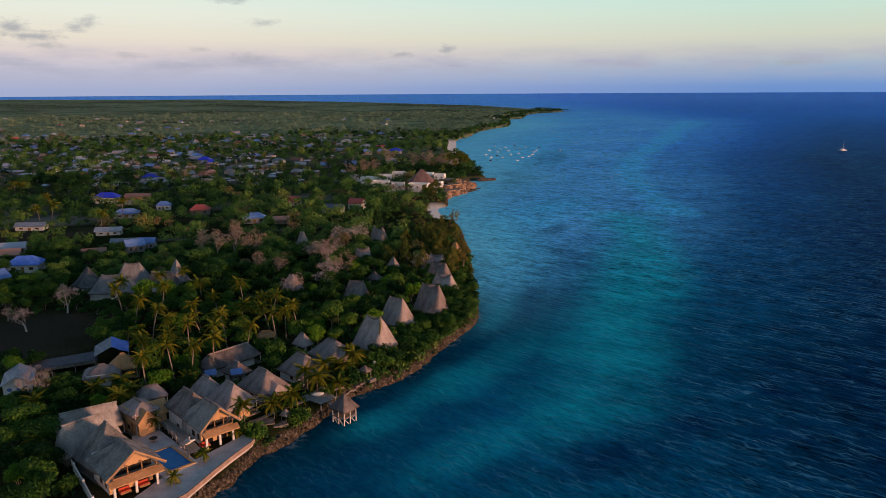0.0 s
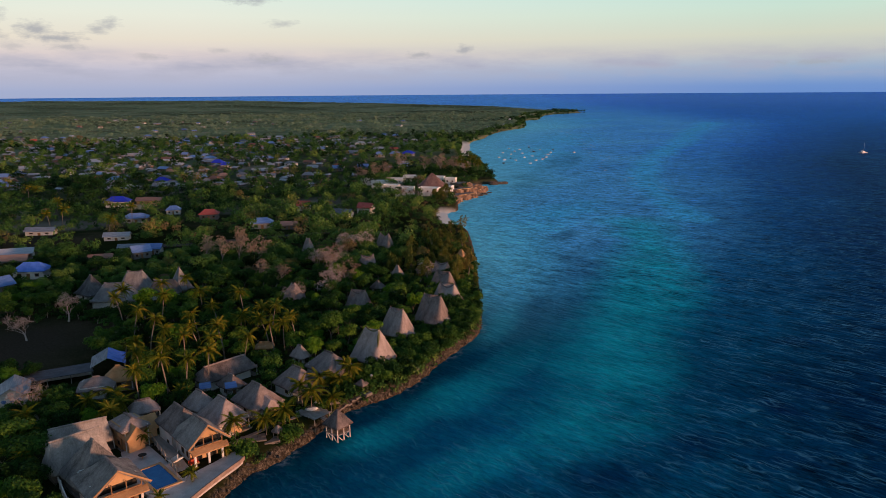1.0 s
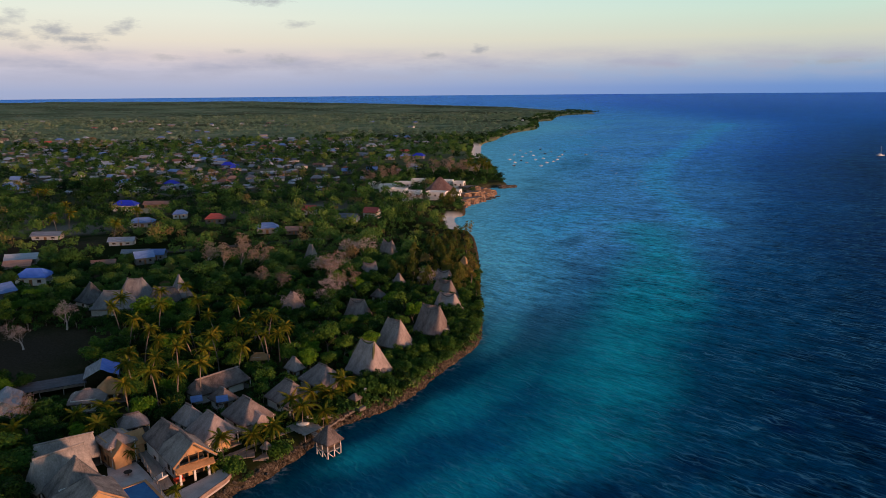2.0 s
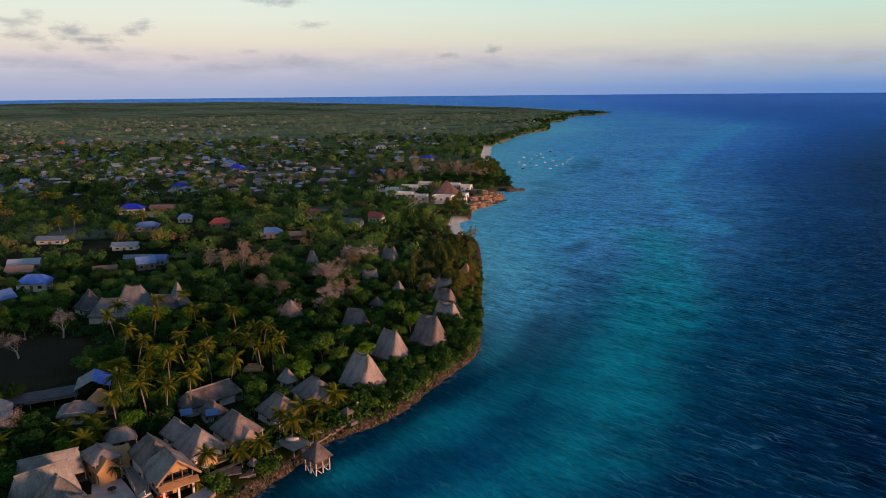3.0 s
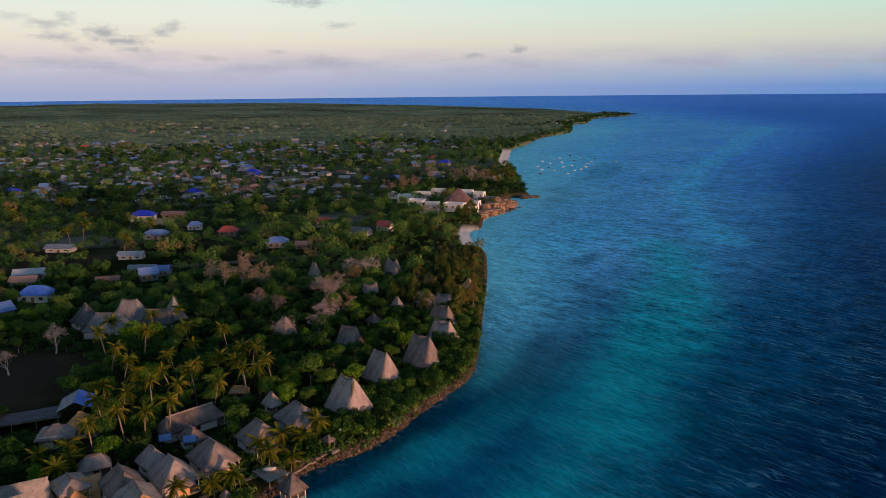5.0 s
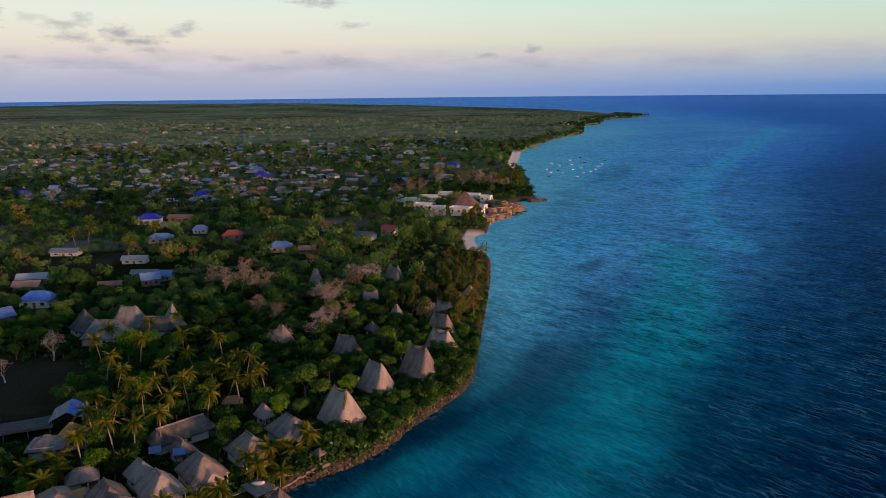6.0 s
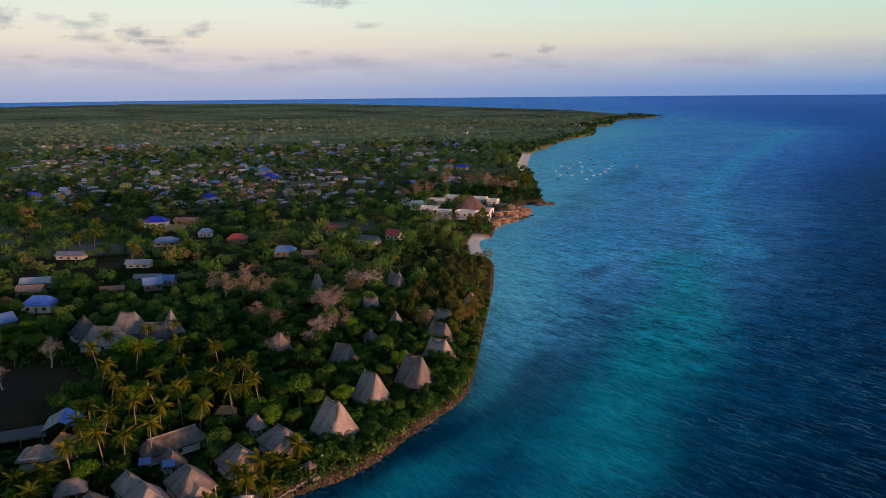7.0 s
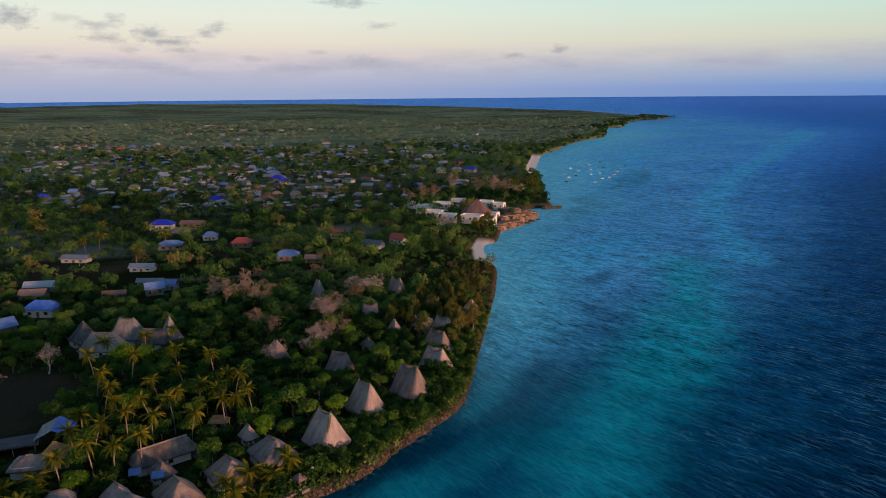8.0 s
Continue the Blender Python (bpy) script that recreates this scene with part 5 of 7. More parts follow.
# ---- the white resort on the second headland ----
def resort_block(x, y, heading, l, w, h, label, base=4.0):
    x, l, w = x - (7 if x < -20 else 3), l * 0.85, w * 0.85
    FOOT.append((x, y, 0.32 * max(l, w)))
    h *= 0.8
    ob = thing("resort_building", place(x, y, base, heading), label, "building", "white resort buildings")
    part("wall", Geo().box(-l / 2, -w / 2, -2, l / 2, w / 2, h), "resort_white", ob, "white plastered wall")
    p = Geo()
    for a in ((-l / 2, -w / 2, l / 2, -w / 2 + 0.3), (-l / 2, w / 2 - 0.3, l / 2, w / 2), (-l / 2, -w / 2 + 0.3, -l / 2 + 0.3, w / 2 - 0.3), (l / 2 - 0.3, -w / 2 + 0.3, l / 2, w / 2 - 0.3)):
        p.box(a[0], a[1], h, a[2], a[3], h + 0.7)
    part("parapet", p, "resort_white", ob)
    n = max(2, int(l / 3.5))
    for k in range(n):
        window_part(ob, -l / 2 + (k + 0.5) * l / n, -w / 2, h - 1.7, 1.1, 1.2, "-y")
        if h > 6:
            window_part(ob, -l / 2 + (k + 0.5) * l / n, -w / 2, h - 4.6, 1.1, 1.2, "-y")
    window_part(ob, l / 2, 0, h - 1.6, 2.0, 1.8, "+x")


for row in ((-46, 520, -5, 15, 9, 6.0), (-37, 534, 0, 15, 9, 6.0), (-25, 478, -8, 14, 10, 7.0), (-13, 484, -15, 16, 9, 5.5), (-26, 545, 0, 12, 9, 7.0),
            (-9, 538, -10, 12, 9, 7.0), (1, 532, -15, 9, 7, 6.5), (-1, 500, -20, 9, 7, 4.5), (-58, 540, 5, 12, 8, 5.0), (-36, 500, -10, 13, 8, 5.5), (-2, 482, -20, 10, 7, 4.5)):
    resort_block(*row, "white flat-roofed resort building with a parapet")


def resort_roof():
    ob = thing("conical_pavilion", place(-14.5, 498, 4.0), "large conical brown thatched pavilion of the resort", "pavilion")
    part("roof", thatch_roof(20, 18, 4.6, 13.2, 1.0, 0.9, corner=1.2), "thatch_red", ob, "", True)
    for k in range(10):
        a = k * math.tau / 10
        part("post", Geo().tube([(7.6 * math.cos(a), 7.0 * math.sin(a), -1), (7.6 * math.cos(a), 7.0 * math.sin(a), 5.2)], [0.25, 0.22]), "plaster_white", ob)
    FOOT.append((-14.5, 498, 10))


resort_roof()


def rock_terrace(x, y, heading, l, w, z, h, label):
    ob = thing("rock_terrace", place(x, y, z, heading), label, "terrace", "stepped rock terraces")
    lobes = [rng.uniform(0, math.tau) for _ in range(3)]

    def ragged(scale, z, rough):
        out = []
        for px, py, _ in ring(l * scale, w * scale, 0, 1.0, jitter=rough):
            a = math.atan2(py, px)
            f = 1 + 0.16 * math.sin(2 * a + lobes[0]) + 0.10 * math.sin(3 * a + lobes[1]) + 0.07 * math.sin(7 * a + lobes[2])
            out.append((px * f, py * f, z + rng.uniform(-0.25, 0.25) * rough))
        return out
    rings = [ragged(s, zz, q) for s, zz, q in ((1.2, -2.5, 0.9), (1.12, -0.4 * h, 1.1), (1.06, h * 0.3, 0.9), (0.98, h * 0.75, 0.7), (0.92, h, 0.2))]
    part("rock_body", Geo().loops(rings, True), "red_rock", ob, "orange-lit rock face")
    part("terrace_floor", Geo().loops([[(a * 0.62, b * 0.7, h + 0.02) for a, b, _ in ring(l, w, 0, 1.0)], [(a * 0.62, b * 0.7, h + 0.15) for a, b, _ in ring(l, w, 0, 1.0)]], True, True), "paving", ob)
    part("parapet", Geo().tube([(l * 0.40 * math.cos(a), w * 0.42 * math.sin(a), h + 0.25) for a in [k * 0.2 - 1.6 for k in range(9)]], [0.25] * 9, 5), "plaster_ochre", ob)


for row in ((5, 490, -10, 11, 14, 1.0, 2.4), (10, 500, 20, 12, 12, 0.8, 1.8), (8, 513, -10, 14, 16, 1.0, 3.8), (15, 517, 30, 11, 13, 0.8, 2.2), (6, 526, 0, 14, 16, 1.5, 5.2), (13, 531, 25, 12, 14, 1.0, 3.6), (20, 534, -20, 10, 12, 0.6, 2.2), (1, 476, -20, 9, 9, 0.6, 2.4), (2, 503, 10, 10, 12, 1.0, 4.2)):
    rock_terrace(*row, "stepped terrace of reddish coral rock by the sea")


for hx, hy, hs in ((212, 1990, 14), (232, 2040, 12), (222, 2085, 15), (246, 2120, 13), (262, 2150, 12), (318, 2262, 13), (340, 2292, 14), (296, 2250, 12), (176, 1880, 13), (150, 1760, 12), (118, 1470, 12), (84, 1380, 12)):
    house(hx - 24, hy + 8, 20, hs * 0.6, hs * 0.42, 4.6, "metal_grey", True, "white beach house on the far headland", wall="resort_white")

# ---- the village between the trees ----
slab("yard", [(-205, 428), (-188, 427), (-184, 446), (-202, 447)], 3.0, 3.95, "plaster_ochre", "bare tan earth yard beside a house", "yard", "structure")
slab("clearing_path", [(-150, 318), (-120, 322), (-92, 338), (-60, 352), (-60, 356), (-94, 342), (-122, 327), (-150, 323)], 3.0, 3.9, "soil", "brown earth track through the bush", "track", "structure")
OPEN_YARDS = [(-196, 437, 12), (-135, 321, 9), (-106, 331, 8), (-76, 346, 7), (-182, 345, 10), (-202, 340, 10), (-160, 330, 8), (-206, 366, 8), (-92, 448, 11), (-112, 448, 11), (-135, 452, 9), (-72, 440, 9)]
for hx, hy in ((-50, 415), (-62, 403), (-89, 427), (-98, 368), (-163, 415), (-136, 398), (-173, 388), (-208, 441), (-159.5, 267), (-184, 298), (-131.5, 299), (-160, 338)):
    n = math.hypot(15 - hx, 12 - hy)
    OPEN_YARDS.append((hx + (15 - hx) / n * 9, hy + (12 - hy) / n * 9, 4.5))
FOOT.extend(OPEN_YARDS)
ROOFS = ["metal_grey"] * 22 + ["metal_light_blue"] * 8 + ["metal_rust"] * 5 + ["metal_red"]
for row in ((-214, 671, "metal_blue"), (-225, 551, "metal_blue"), (-309, 872, "metal_light_blue"), (-300, 845, "metal_light_blue"), (-290, 868, "metal_light_blue"), (-81, 775, "metal_light_blue"), (-66, 790, "metal_light_blue"),
            (-51, 788, "metal_blue"), (-125, 1653, "metal_light_blue"), (-228, 690, "metal_blue"), (-248, 967, "metal_light_blue"), (-160, 861, "metal_light_blue"), (-265, 560, "metal_light_blue"), (-330, 520, "metal_light_blue"), (-370, 545, "metal_blue")):
    house(row[0], row[1], rng.uniform(-25, 25), rng.uniform(9, 12), rng.uniform(7, 9), rng.uniform(5, 6), row[2], True, "village house with a blue sheet roof")
vr = random.Random(21)
made, tries = 0, 0
while made < 235 and tries < 9000:
    tries += 1
    hy = vr.uniform(520, 1150) if vr.random() < 0.86 else vr.uniform(1000, 1900)
    hx = vr.gauss(-0.42 * hy + 20, 0.17 * hy)
    if hx > -30 or hx < -0.95 * hy - 30 or (hy < 640 and hx > -90):
        continue
    if any((hx - a) ** 2 + (hy - b) ** 2 < (r + 8) ** 2 for a, b, r in FOOT) or inland(hx, hy)[0] < 25:
        continue
    col = vr.choice(ROOFS)
    named = {"metal_grey": "grey", "metal_light_blue": "pale blue", "metal_rust": "rusty brown", "metal_blue": "deep blue", "metal_red": "faded red"}[col]
    house(hx, hy, vr.uniform(-40, 40), vr.uniform(7.5, 13), vr.uniform(6, 9), vr.uniform(4.2, 5.4), col, vr.random() < 0.55, f"village house with a {named} sheet roof between trees", wall=vr.choice(["house_wall", "house_wall", "house_wall", "shack_wall", "plaster_white"]))
    made += 1


def shacks():
    """The crowd of small shacks between the houses."""
    r = random.Random(33)
    done = 0
    bins = {"metal_grey": Geo(), "metal_rust": Geo(), "shack_wall": Geo()}
    n = 1400
    y = nrng.uniform(500, 1120, n)
    x = -0.45 * y + 15 + nrng.normal(0, 1, n) * 0.16 * y
    ok = (x < -45) & (inland(x, y) > 25)
    for px, py in zip(x[ok].tolist(), y[ok].tolist()):
        if done >= 420 or any((px - a) ** 2 + (py - b) ** 2 < (q + 4) ** 2 for a, b, q in FOOT):
            continue
        done += 1
        l, w, h = r.uniform(2.2, 4.5), r.uniform(1.8, 3.2), r.uniform(2.0, 2.6)
        m = Matrix.LocRotScale((px, py, 3.5), Euler((0, 0, r.uniform(-1.5, 1.5))), None)
        bins["shack_wall"].box(-l + 0.3, -w + 0.3, -0.3, l - 0.3, w - 0.3, h, m)
        t = h + r.uniform(0.7, 1.4)
        v = [m @ Vector(p) for p in ((-l, -w, h), (l, -w, h), (l, 0, t), (-l, 0, t), (l, w, h), (-l, w, h), (-l, -w, h - 0.12), (l, -w, h - 0.12), (l, w, h - 0.12), (-l, w, h - 0.12))]
        bins["metal_rust" if r.random() < 0.25 else "metal_grey"].add(v, [(0, 1, 2, 3), (3, 2, 4, 5), (0, 6, 7, 1), (4, 8, 9, 5), (1, 7, 8, 4, 2), (0, 3, 5, 9, 6), (6, 9, 8, 7)])
        if done % 3 == 0:
            FOOT.append((px, py, l))
    for mat, label in (("metal_grey", "grey sheet roofs of crowded village shacks"), ("metal_rust", "rusty sheet roofs of crowded village shacks"), ("shack_wall", "grey walls of crowded village shacks")):
        tagged(new("village_shacks", bins[mat].mesh("village_shacks", mat)), label, "shacks", "", "stuff")


shacks()


# ---- plants ----
def blades(count, blobs, size, seed, up=0.3, droop=0.0):
    """Leaf clumps as pointed triangles, two for each count, scattered over the skins of several blobs (x, y, z, radius, flatness)."""
    r = np.random.default_rng(seed)
    count, size = count * 2, size * 0.9
    b = np.array(blobs, float)
    w = b[:, 3] ** 2
    pick = b[r.choice(len(b), count, p=w / w.sum())]
    n = r.normal(size=(count, 3))
    n[:, 2] = np.where(n[:, 2] < -0.3, -n[:, 2], n[:, 2])
    n /= np.linalg.norm(n, axis=1)[:, None]
    rad = pick[:, 3] * (0.70 + 0.38 * r.random(count))
    c = pick[:, :3] + n * np.stack([rad, rad, rad * pick[:, 4]], -1)
    f = n + r.normal(size=(count, 3)) * 0.55 + np.array([0, 0, up])
    f /= np.linalg.norm(f, axis=1)[:, None]
    a = np.cross(f, r.normal(size=(count, 3)))
    a /= np.linalg.norm(a, axis=1)[:, None]
    q = np.cross(f, a)
    s = size * (0.6 + 0.8 * r.random(count))[:, None]
    dz = np.array([0, 0, -droop])
    v = np.stack([c - a * s * 0.8 + q * s * 0.45, c - a * s * 0.5 - q * s * 0.5 + f * s * 0.2, c + a * s + dz], 1)
    return v.reshape(-1, 3)


def leaf_mesh(name, v, mat, tint=None):
    """A mesh of loose triangles."""
    n = len(v) // 3
    me = bpy.data.meshes.new(name)
    me.vertices.add(len(v))
    me.vertices.foreach_set("co", v.astype(np.float32).ravel())
    me.loops.add(len(v))
    me.loops.foreach_set("vertex_index", np.arange(len(v), dtype=np.int32))
    me.polygons.add(n)
    me.polygons.foreach_set("loop_start", np.arange(0, len(v), 3, dtype=np.int32))
    me.update(calc_edges=True)
    if tint is not None:
        me.attributes.new("tint", "FLOAT", "POINT").data.foreach_set("value", tint.astype(np.float32))
    me.materials.append(MATS[mat])
    return me


def limbs(height, radius, n, seed, spread=0.8, depth=2, thick=0.2):
    """A tapered trunk that forks into limbs."""
    r = random.Random(seed)
    g = Geo()
    tips = []

    def grow(p, d, length, rad, level):
        pts, rads = [p], [rad]
        for k in range(3):
            d = (d + Vector((r.uniform(-0.25, 0.25), r.uniform(-0.25, 0.25), r.uniform(-0.05, 0.2)))).normalized()
            p = p + d * length / 3
            pts.append(p)
            rads.append(rad * (1 - 0.2 * (k + 1)))
        g.tube(pts, rads, 6 if level == 0 else 4, False)
        if level < depth:
            for k in range(n):
                a = k * math.tau / n + r.uniform(-0.5, 0.5)
                grow(pts[-1] if k % 2 else pts[-2], (d + Vector((math.cos(a), math.sin(a), r.uniform(0.0, 0.5))) * spread).normalized(), length * r.uniform(0.6, 0.85), rads[-1] * 0.75, level + 1)
        else:
            tips.append(p)
    grow(Vector((0, 0, -0.4)), Vector((0, 0, 1)), height * 0.42, thick, 0)
    return g, tips


def tree_model(kind, seed):
    """Meshes of one kind of tree, about 7 m high."""
    r = random.Random(seed)
    if kind in ("leafy", "bright"):
        g, tips = limbs(6.0, 3, 3, seed, 0.9, 1, 0.22)
        blobs = [(r.uniform(-1.9, 1.9), r.uniform(-1.9, 1.9), r.uniform(3.4, 5.8), r.uniform(1.0, 1.8), r.uniform(0.6, 0.85)) for _ in range(8)] + [(0, 0, 4.2, 2.1, 0.8)]
        return g.mesh("trunk", "bark"), leaf_mesh("crown", blades(900, blobs, 0.32, seed), "leaves" if kind == "leafy" else "leaves_bright")
    if kind == "shrub":
        g, tips = limbs(2.5, 3, 3, seed, 1.0, 0, 0.12)
        blobs = [(r.uniform(-1.3, 1.3), r.uniform(-1.3, 1.3), r.uniform(0.8, 2.2), r.uniform(0.7, 1.2), r.uniform(0.7, 0.95)) for _ in range(6)] + [(0, 0, 1.0, 1.6, 0.8)]
        return g.mesh("trunk", "bark"), leaf_mesh("crown", blades(560, blobs, 0.26, seed), "leaves")
    if kind == "feathery":
        g, tips = limbs(9.0, 3, 3, seed, 0.5, 1, 0.2)
        blobs = [(r.uniform(-1.4, 1.4), r.uniform(-1.4, 1.4), r.uniform(2.2, 7.4), r.uniform(0.5, 1.1), r.uniform(1.2, 1.9)) for _ in range(12)]
        return g.mesh("trunk", "bark"), leaf_mesh("crown", blades(950, blobs, 0.24, seed, 0.6, 0.30), "leaves_olive")
    g, tips = limbs(10.0, 3, 4, seed, 0.8, 3, 0.42)
    blobs = [(p.x, p.y, p.z, 0.8, 0.8) for p in tips]
    if kind == "dry":
        return g.mesh("trunk", "bare_bark"), leaf_mesh("crown", blades(620, blobs, 0.24, seed), "leaves_dry")
    v = blades(420, blobs, 0.66, seed, 0.6).reshape(-1, 3, 3)
    v[:, 1] = v[:, 0] + (v[:, 1] - v[:, 0]) * 0.14  # slivers: the finest twigs
    return g.mesh("trunk", "bare_bark"), leaf_mesh("crown", v.reshape(-1, 3), "twigs")


LABELS = {"leafy": ("broadleaf_tree", "dense dark green broadleaf tree", "tree"), "bright": ("broadleaf_tree", "fresh yellow-green broadleaf tree", "tree"),
          "shrub": ("shrub", "dense green coastal shrub", "shrub"), "feathery": ("casuarina_tree", "feathery olive-brown casuarina tree by the shore", "tree"),
          "dry": ("dry_tree", "half-bare tree with dry pinkish-brown leaves", "tree"), "bare": ("bare_tree", "leafless tree with pale grey branches", "tree")}
MODELS = {}


def plant(kind, x, y, size, variants=4, z=None):
    key = (kind, rng.randrange(variants))
    base = float(ground_z(x, y)[0][0]) if z is None else z
    s = Vector((size * rng.uniform(0.9, 1.15), size * rng.uniform(0.9, 1.15), size * rng.uniform(0.88, 1.12)))
    m = Matrix.LocRotScale((x, y, base), Euler((rng.uniform(-0.06, 0.06), rng.uniform(-0.06, 0.06), rng.uniform(0, math.tau))), s)
    name, label, category = LABELS[kind]
    if key not in MODELS:
        trunk, crown = tree_model(kind, 100 + 10 * list(LABELS).index(kind) + key[1])
        ob = thing(name, Matrix(), label, category, category + "s of the shore woods")
        part("trunk", trunk, "bark", ob)
        if crown is not None:
            part(crown.name.split(".")[0], crown, "", ob)
        ob.matrix_basis = m
        MODELS[key] = ob
        return ob
    return copy_thing(MODELS[key], m)


def frond_mesh(seed):
    """A drooping palm frond along +x: a rib with two combs of leaflets."""
    r = random.Random(seed)
    g = Geo()
    n, length, droop = 22, 2.75, r.uniform(1.1, 2.0)
    rib = [(length * t, 0, 0.75 * t - droop * 1.5 * t * t) for t in [k / n for k in range(n + 1)]]
    g.tube(rib, [0.05 * (1 - 0.8 * k / n) for k in range(n + 1)], 3, False)
    for k in range(1, n + 1):
        x, _, z = rib[k]
        t = k / n
        ln = 0.85 * math.sin(math.pi * min(0.15 + t * 0.83, 0.97)) + 0.12
        for s in (-1, 1):
            g.add([(x - 0.09, 0, z), (x + 0.09, 0, z), (x + 0.45 * ln + 0.1, s * ln * 0.66, z - 0.62 * ln + r.uniform(-0.12, 0.12))], [(0, 1, 2)])
    return g.mesh("frond", "palm_leaf")


FRONDS = [frond_mesh(k) for k in range(4)]
TRUNKS = []
for k in range(5):
    g = Geo()
    bend = 0.6 + 0.5 * k
    g.tube([(bend * (1 - math.cos(t * 1.4)) * 1.0, 0.25 * math.sin(3 * t + k), 10 * t) for t in [q / 8 for q in range(9)]], [0.24, 0.19, 0.17, 0.16, 0.15, 0.15, 0.14, 0.14, 0.12], 7)
    TRUNKS.append((g.mesh("trunk", "bark"), (bend * (1 - math.cos(1.4)), 0.25 * math.sin(3 + k), 10)))


def palm(x, y, height, size=1.0, label="tall coconut palm with yellow-green drooping fronds"):
    base = float(ground_z(x, y)[0][0])
    ob = thing("coconut_palm", Matrix.LocRotScale((x, y, base - 0.2), Euler((0, 0, rng.uniform(0, math.tau))), (1, 1, 1)), label, "palm tree", "coconut palms")
    mesh, tip = rng.choice(TRUNKS)
    t = part("trunk", mesh, "bark", ob)
    t.scale = (min(1.0, height / 9), min(1.0, height / 9), height / 10)
    top = Vector((tip[0] * t.scale[0], tip[1] * t.scale[1], height))
    n = rng.randrange(21, 26)
    for k in range(n):
        lift = rng.uniform(-0.75, 0.6) if k > 6 else rng.uniform(0.5, 1.2)
        f = part("frond", rng.choice(FRONDS), "palm_leaf", ob)
        f.matrix_basis = Matrix.LocRotScale(top, Euler((rng.uniform(-0.3, 0.3), -lift, k * 2.4 + rng.uniform(-0.2, 0.2))), Vector((1, 1, 1)) * size * rng.uniform(0.85, 1.15))
    return ob


TALL_PALMS = [(-86, 192), (-77, 172), (-69, 165), (-62, 154), (-63, 170), (-58, 172), (-58, 157), (-55, 161), (-56, 191), (-57, 180), (-48, 189), (-43, 186), (-40, 187), (-65, 200), (-74, 213),
              (-87, 235), (-101, 221), (-95, 204), (-51, 176), (-64, 180), (-70, 160), (-60, 188), (-68, 192), (-45, 181), (-78, 182), (-83, 203), (-54, 198), (-72, 176), (-92, 226), (-60, 208), (-49, 196), (-66, 150)]
for px, py in TALL_PALMS:
    palm(px + rng.uniform(-0.5, 0.5), py + rng.uniform(-0.5, 0.5), rng.uniform(8.2, 11.2), rng.uniform(0.82, 1.02))
LOW_PALMS = [(-71, 147), (-75.5, 143), (-32.0, 141.5), (-28.6, 150.6), (-24.4, 152.5), (-21.5, 164.5), (-23.2, 166.8), (-28.2, 157.2), (-31.0, 153.0), (-79, 131), (-74, 122), (-35.5, 138.8),
             (-83, 137), (-40.5, 134.8), (-26.0, 160.0), (-66, 138), (-57, 150), (-88, 150), (-23.5, 157.5), (-68, 143)]
for px, py in LOW_PALMS:
    palm(px, py, rng.uniform(3.8, 5.6), rng.uniform(0.85, 1.1), "low coconut palm with green arching fronds in the garden")
for k in range(14):
    palm(rng.uniform(2, 24), rng.uniform(585, 690), rng.uniform(8, 11), 1.1, "tall coconut palm on the headland behind the resort")
for k in range(10):
    palm(rng.uniform(-290, -150), rng.uniform(330, 480), rng.uniform(8, 11), 1.1, "tall coconut palm between village houses")
for px, py, h in ((-43.4, 119.5, 2.6), (-46.6, 112.2, 2.4), (-40.2, 129.0, 2.4), (-57.9, 131.6, 3.4)):
    palm(px, py, h, 0.55, "small palm on the villa terrace")
for px, py, k, s in ((-43, 300, "bare", 1.15), (-44, 268, "dry", 1.25), (-38, 240, "bare", 1.2), (-50, 225, "bare", 0.95), (-116, 212, "bare", 0.85), (-119, 195, "bare", 0.7), (-90, 279, "dry", 1.2), (-84, 282, "dry", 1.25),
                     (-78, 279, "dry", 1.1), (-86, 144, "bare", 0.95), (-61, 247, "dry", 1.0), (-48, 272, "bare", 1.2), (-37, 296, "bare", 1.1), (-7, 256, "bare", 0.8), (-66, 256, "dry", 0.9), (-40, 233, "bare", 1.0),
                     (-10, 258, "bare", 0.8), (-96, 140, "bare", 0.8), (-36, 246, "dry", 0.9), (-46, 598, "dry", 1.5), (-2, 585, "dry", 1.6), (8, 592, "bare", 1.5), (-70, 545, "dry", 1.4), (-62, 552, "dry", 1.5), (-54, 556, "dry", 1.3), (-25, 600, "dry", 1.5), (-12, 604, "dry", 1.4), (-30, 452, "dry", 1.0), (-24, 456, "dry", 0.9), (-46, 262, "bare", 1.15), (-99, 285, "dry", 1.0)):
    plant(k, px, py, s * 0.92, 3)

# the woods near by: single trees, kept clear of roofs, paths and lines of sight from the sea side
OPEN = [(-49, 121, 13), (-118, 190, 22), (-37, 137, 4.5), (-26.6, 147, 4), (-45, 112, 9), (-64, 132, 8), (-56, 108, 7), (-101, 176, 10)]

NEAR = [f for f in FOOT if f[1] < 380]


def room_for(x, y, radius):
    """The height that a plant here may reach; 0 if the spot is taken."""
    most = 99.0
    for fx, fy, fr in OPEN:
        if (x - fx) ** 2 + (y - fy) ** 2 < (fr + 0.4 * radius) ** 2:
            return 0.0
    for fx, fy, fr in NEAR:
        dx, dy = x - fx, y - fy
        if dx * dx + dy * dy > 1100:
            continue
        if math.hypot(dx, dy) < fr + 0.55 * radius:
            return 0.0
        cx, cy = 15 - fx, 12 - fy
        n = math.hypot(cx, cy)
        ahead, aside = (dx * cx + dy * cy) / n, abs(dx * cy - dy * cx) / n
        if 0 < ahead < 20 and aside < fr + 0.5 * radius:
            most = min(most, 1.7 + 0.33 * max(ahead - fr, 0))
    return most


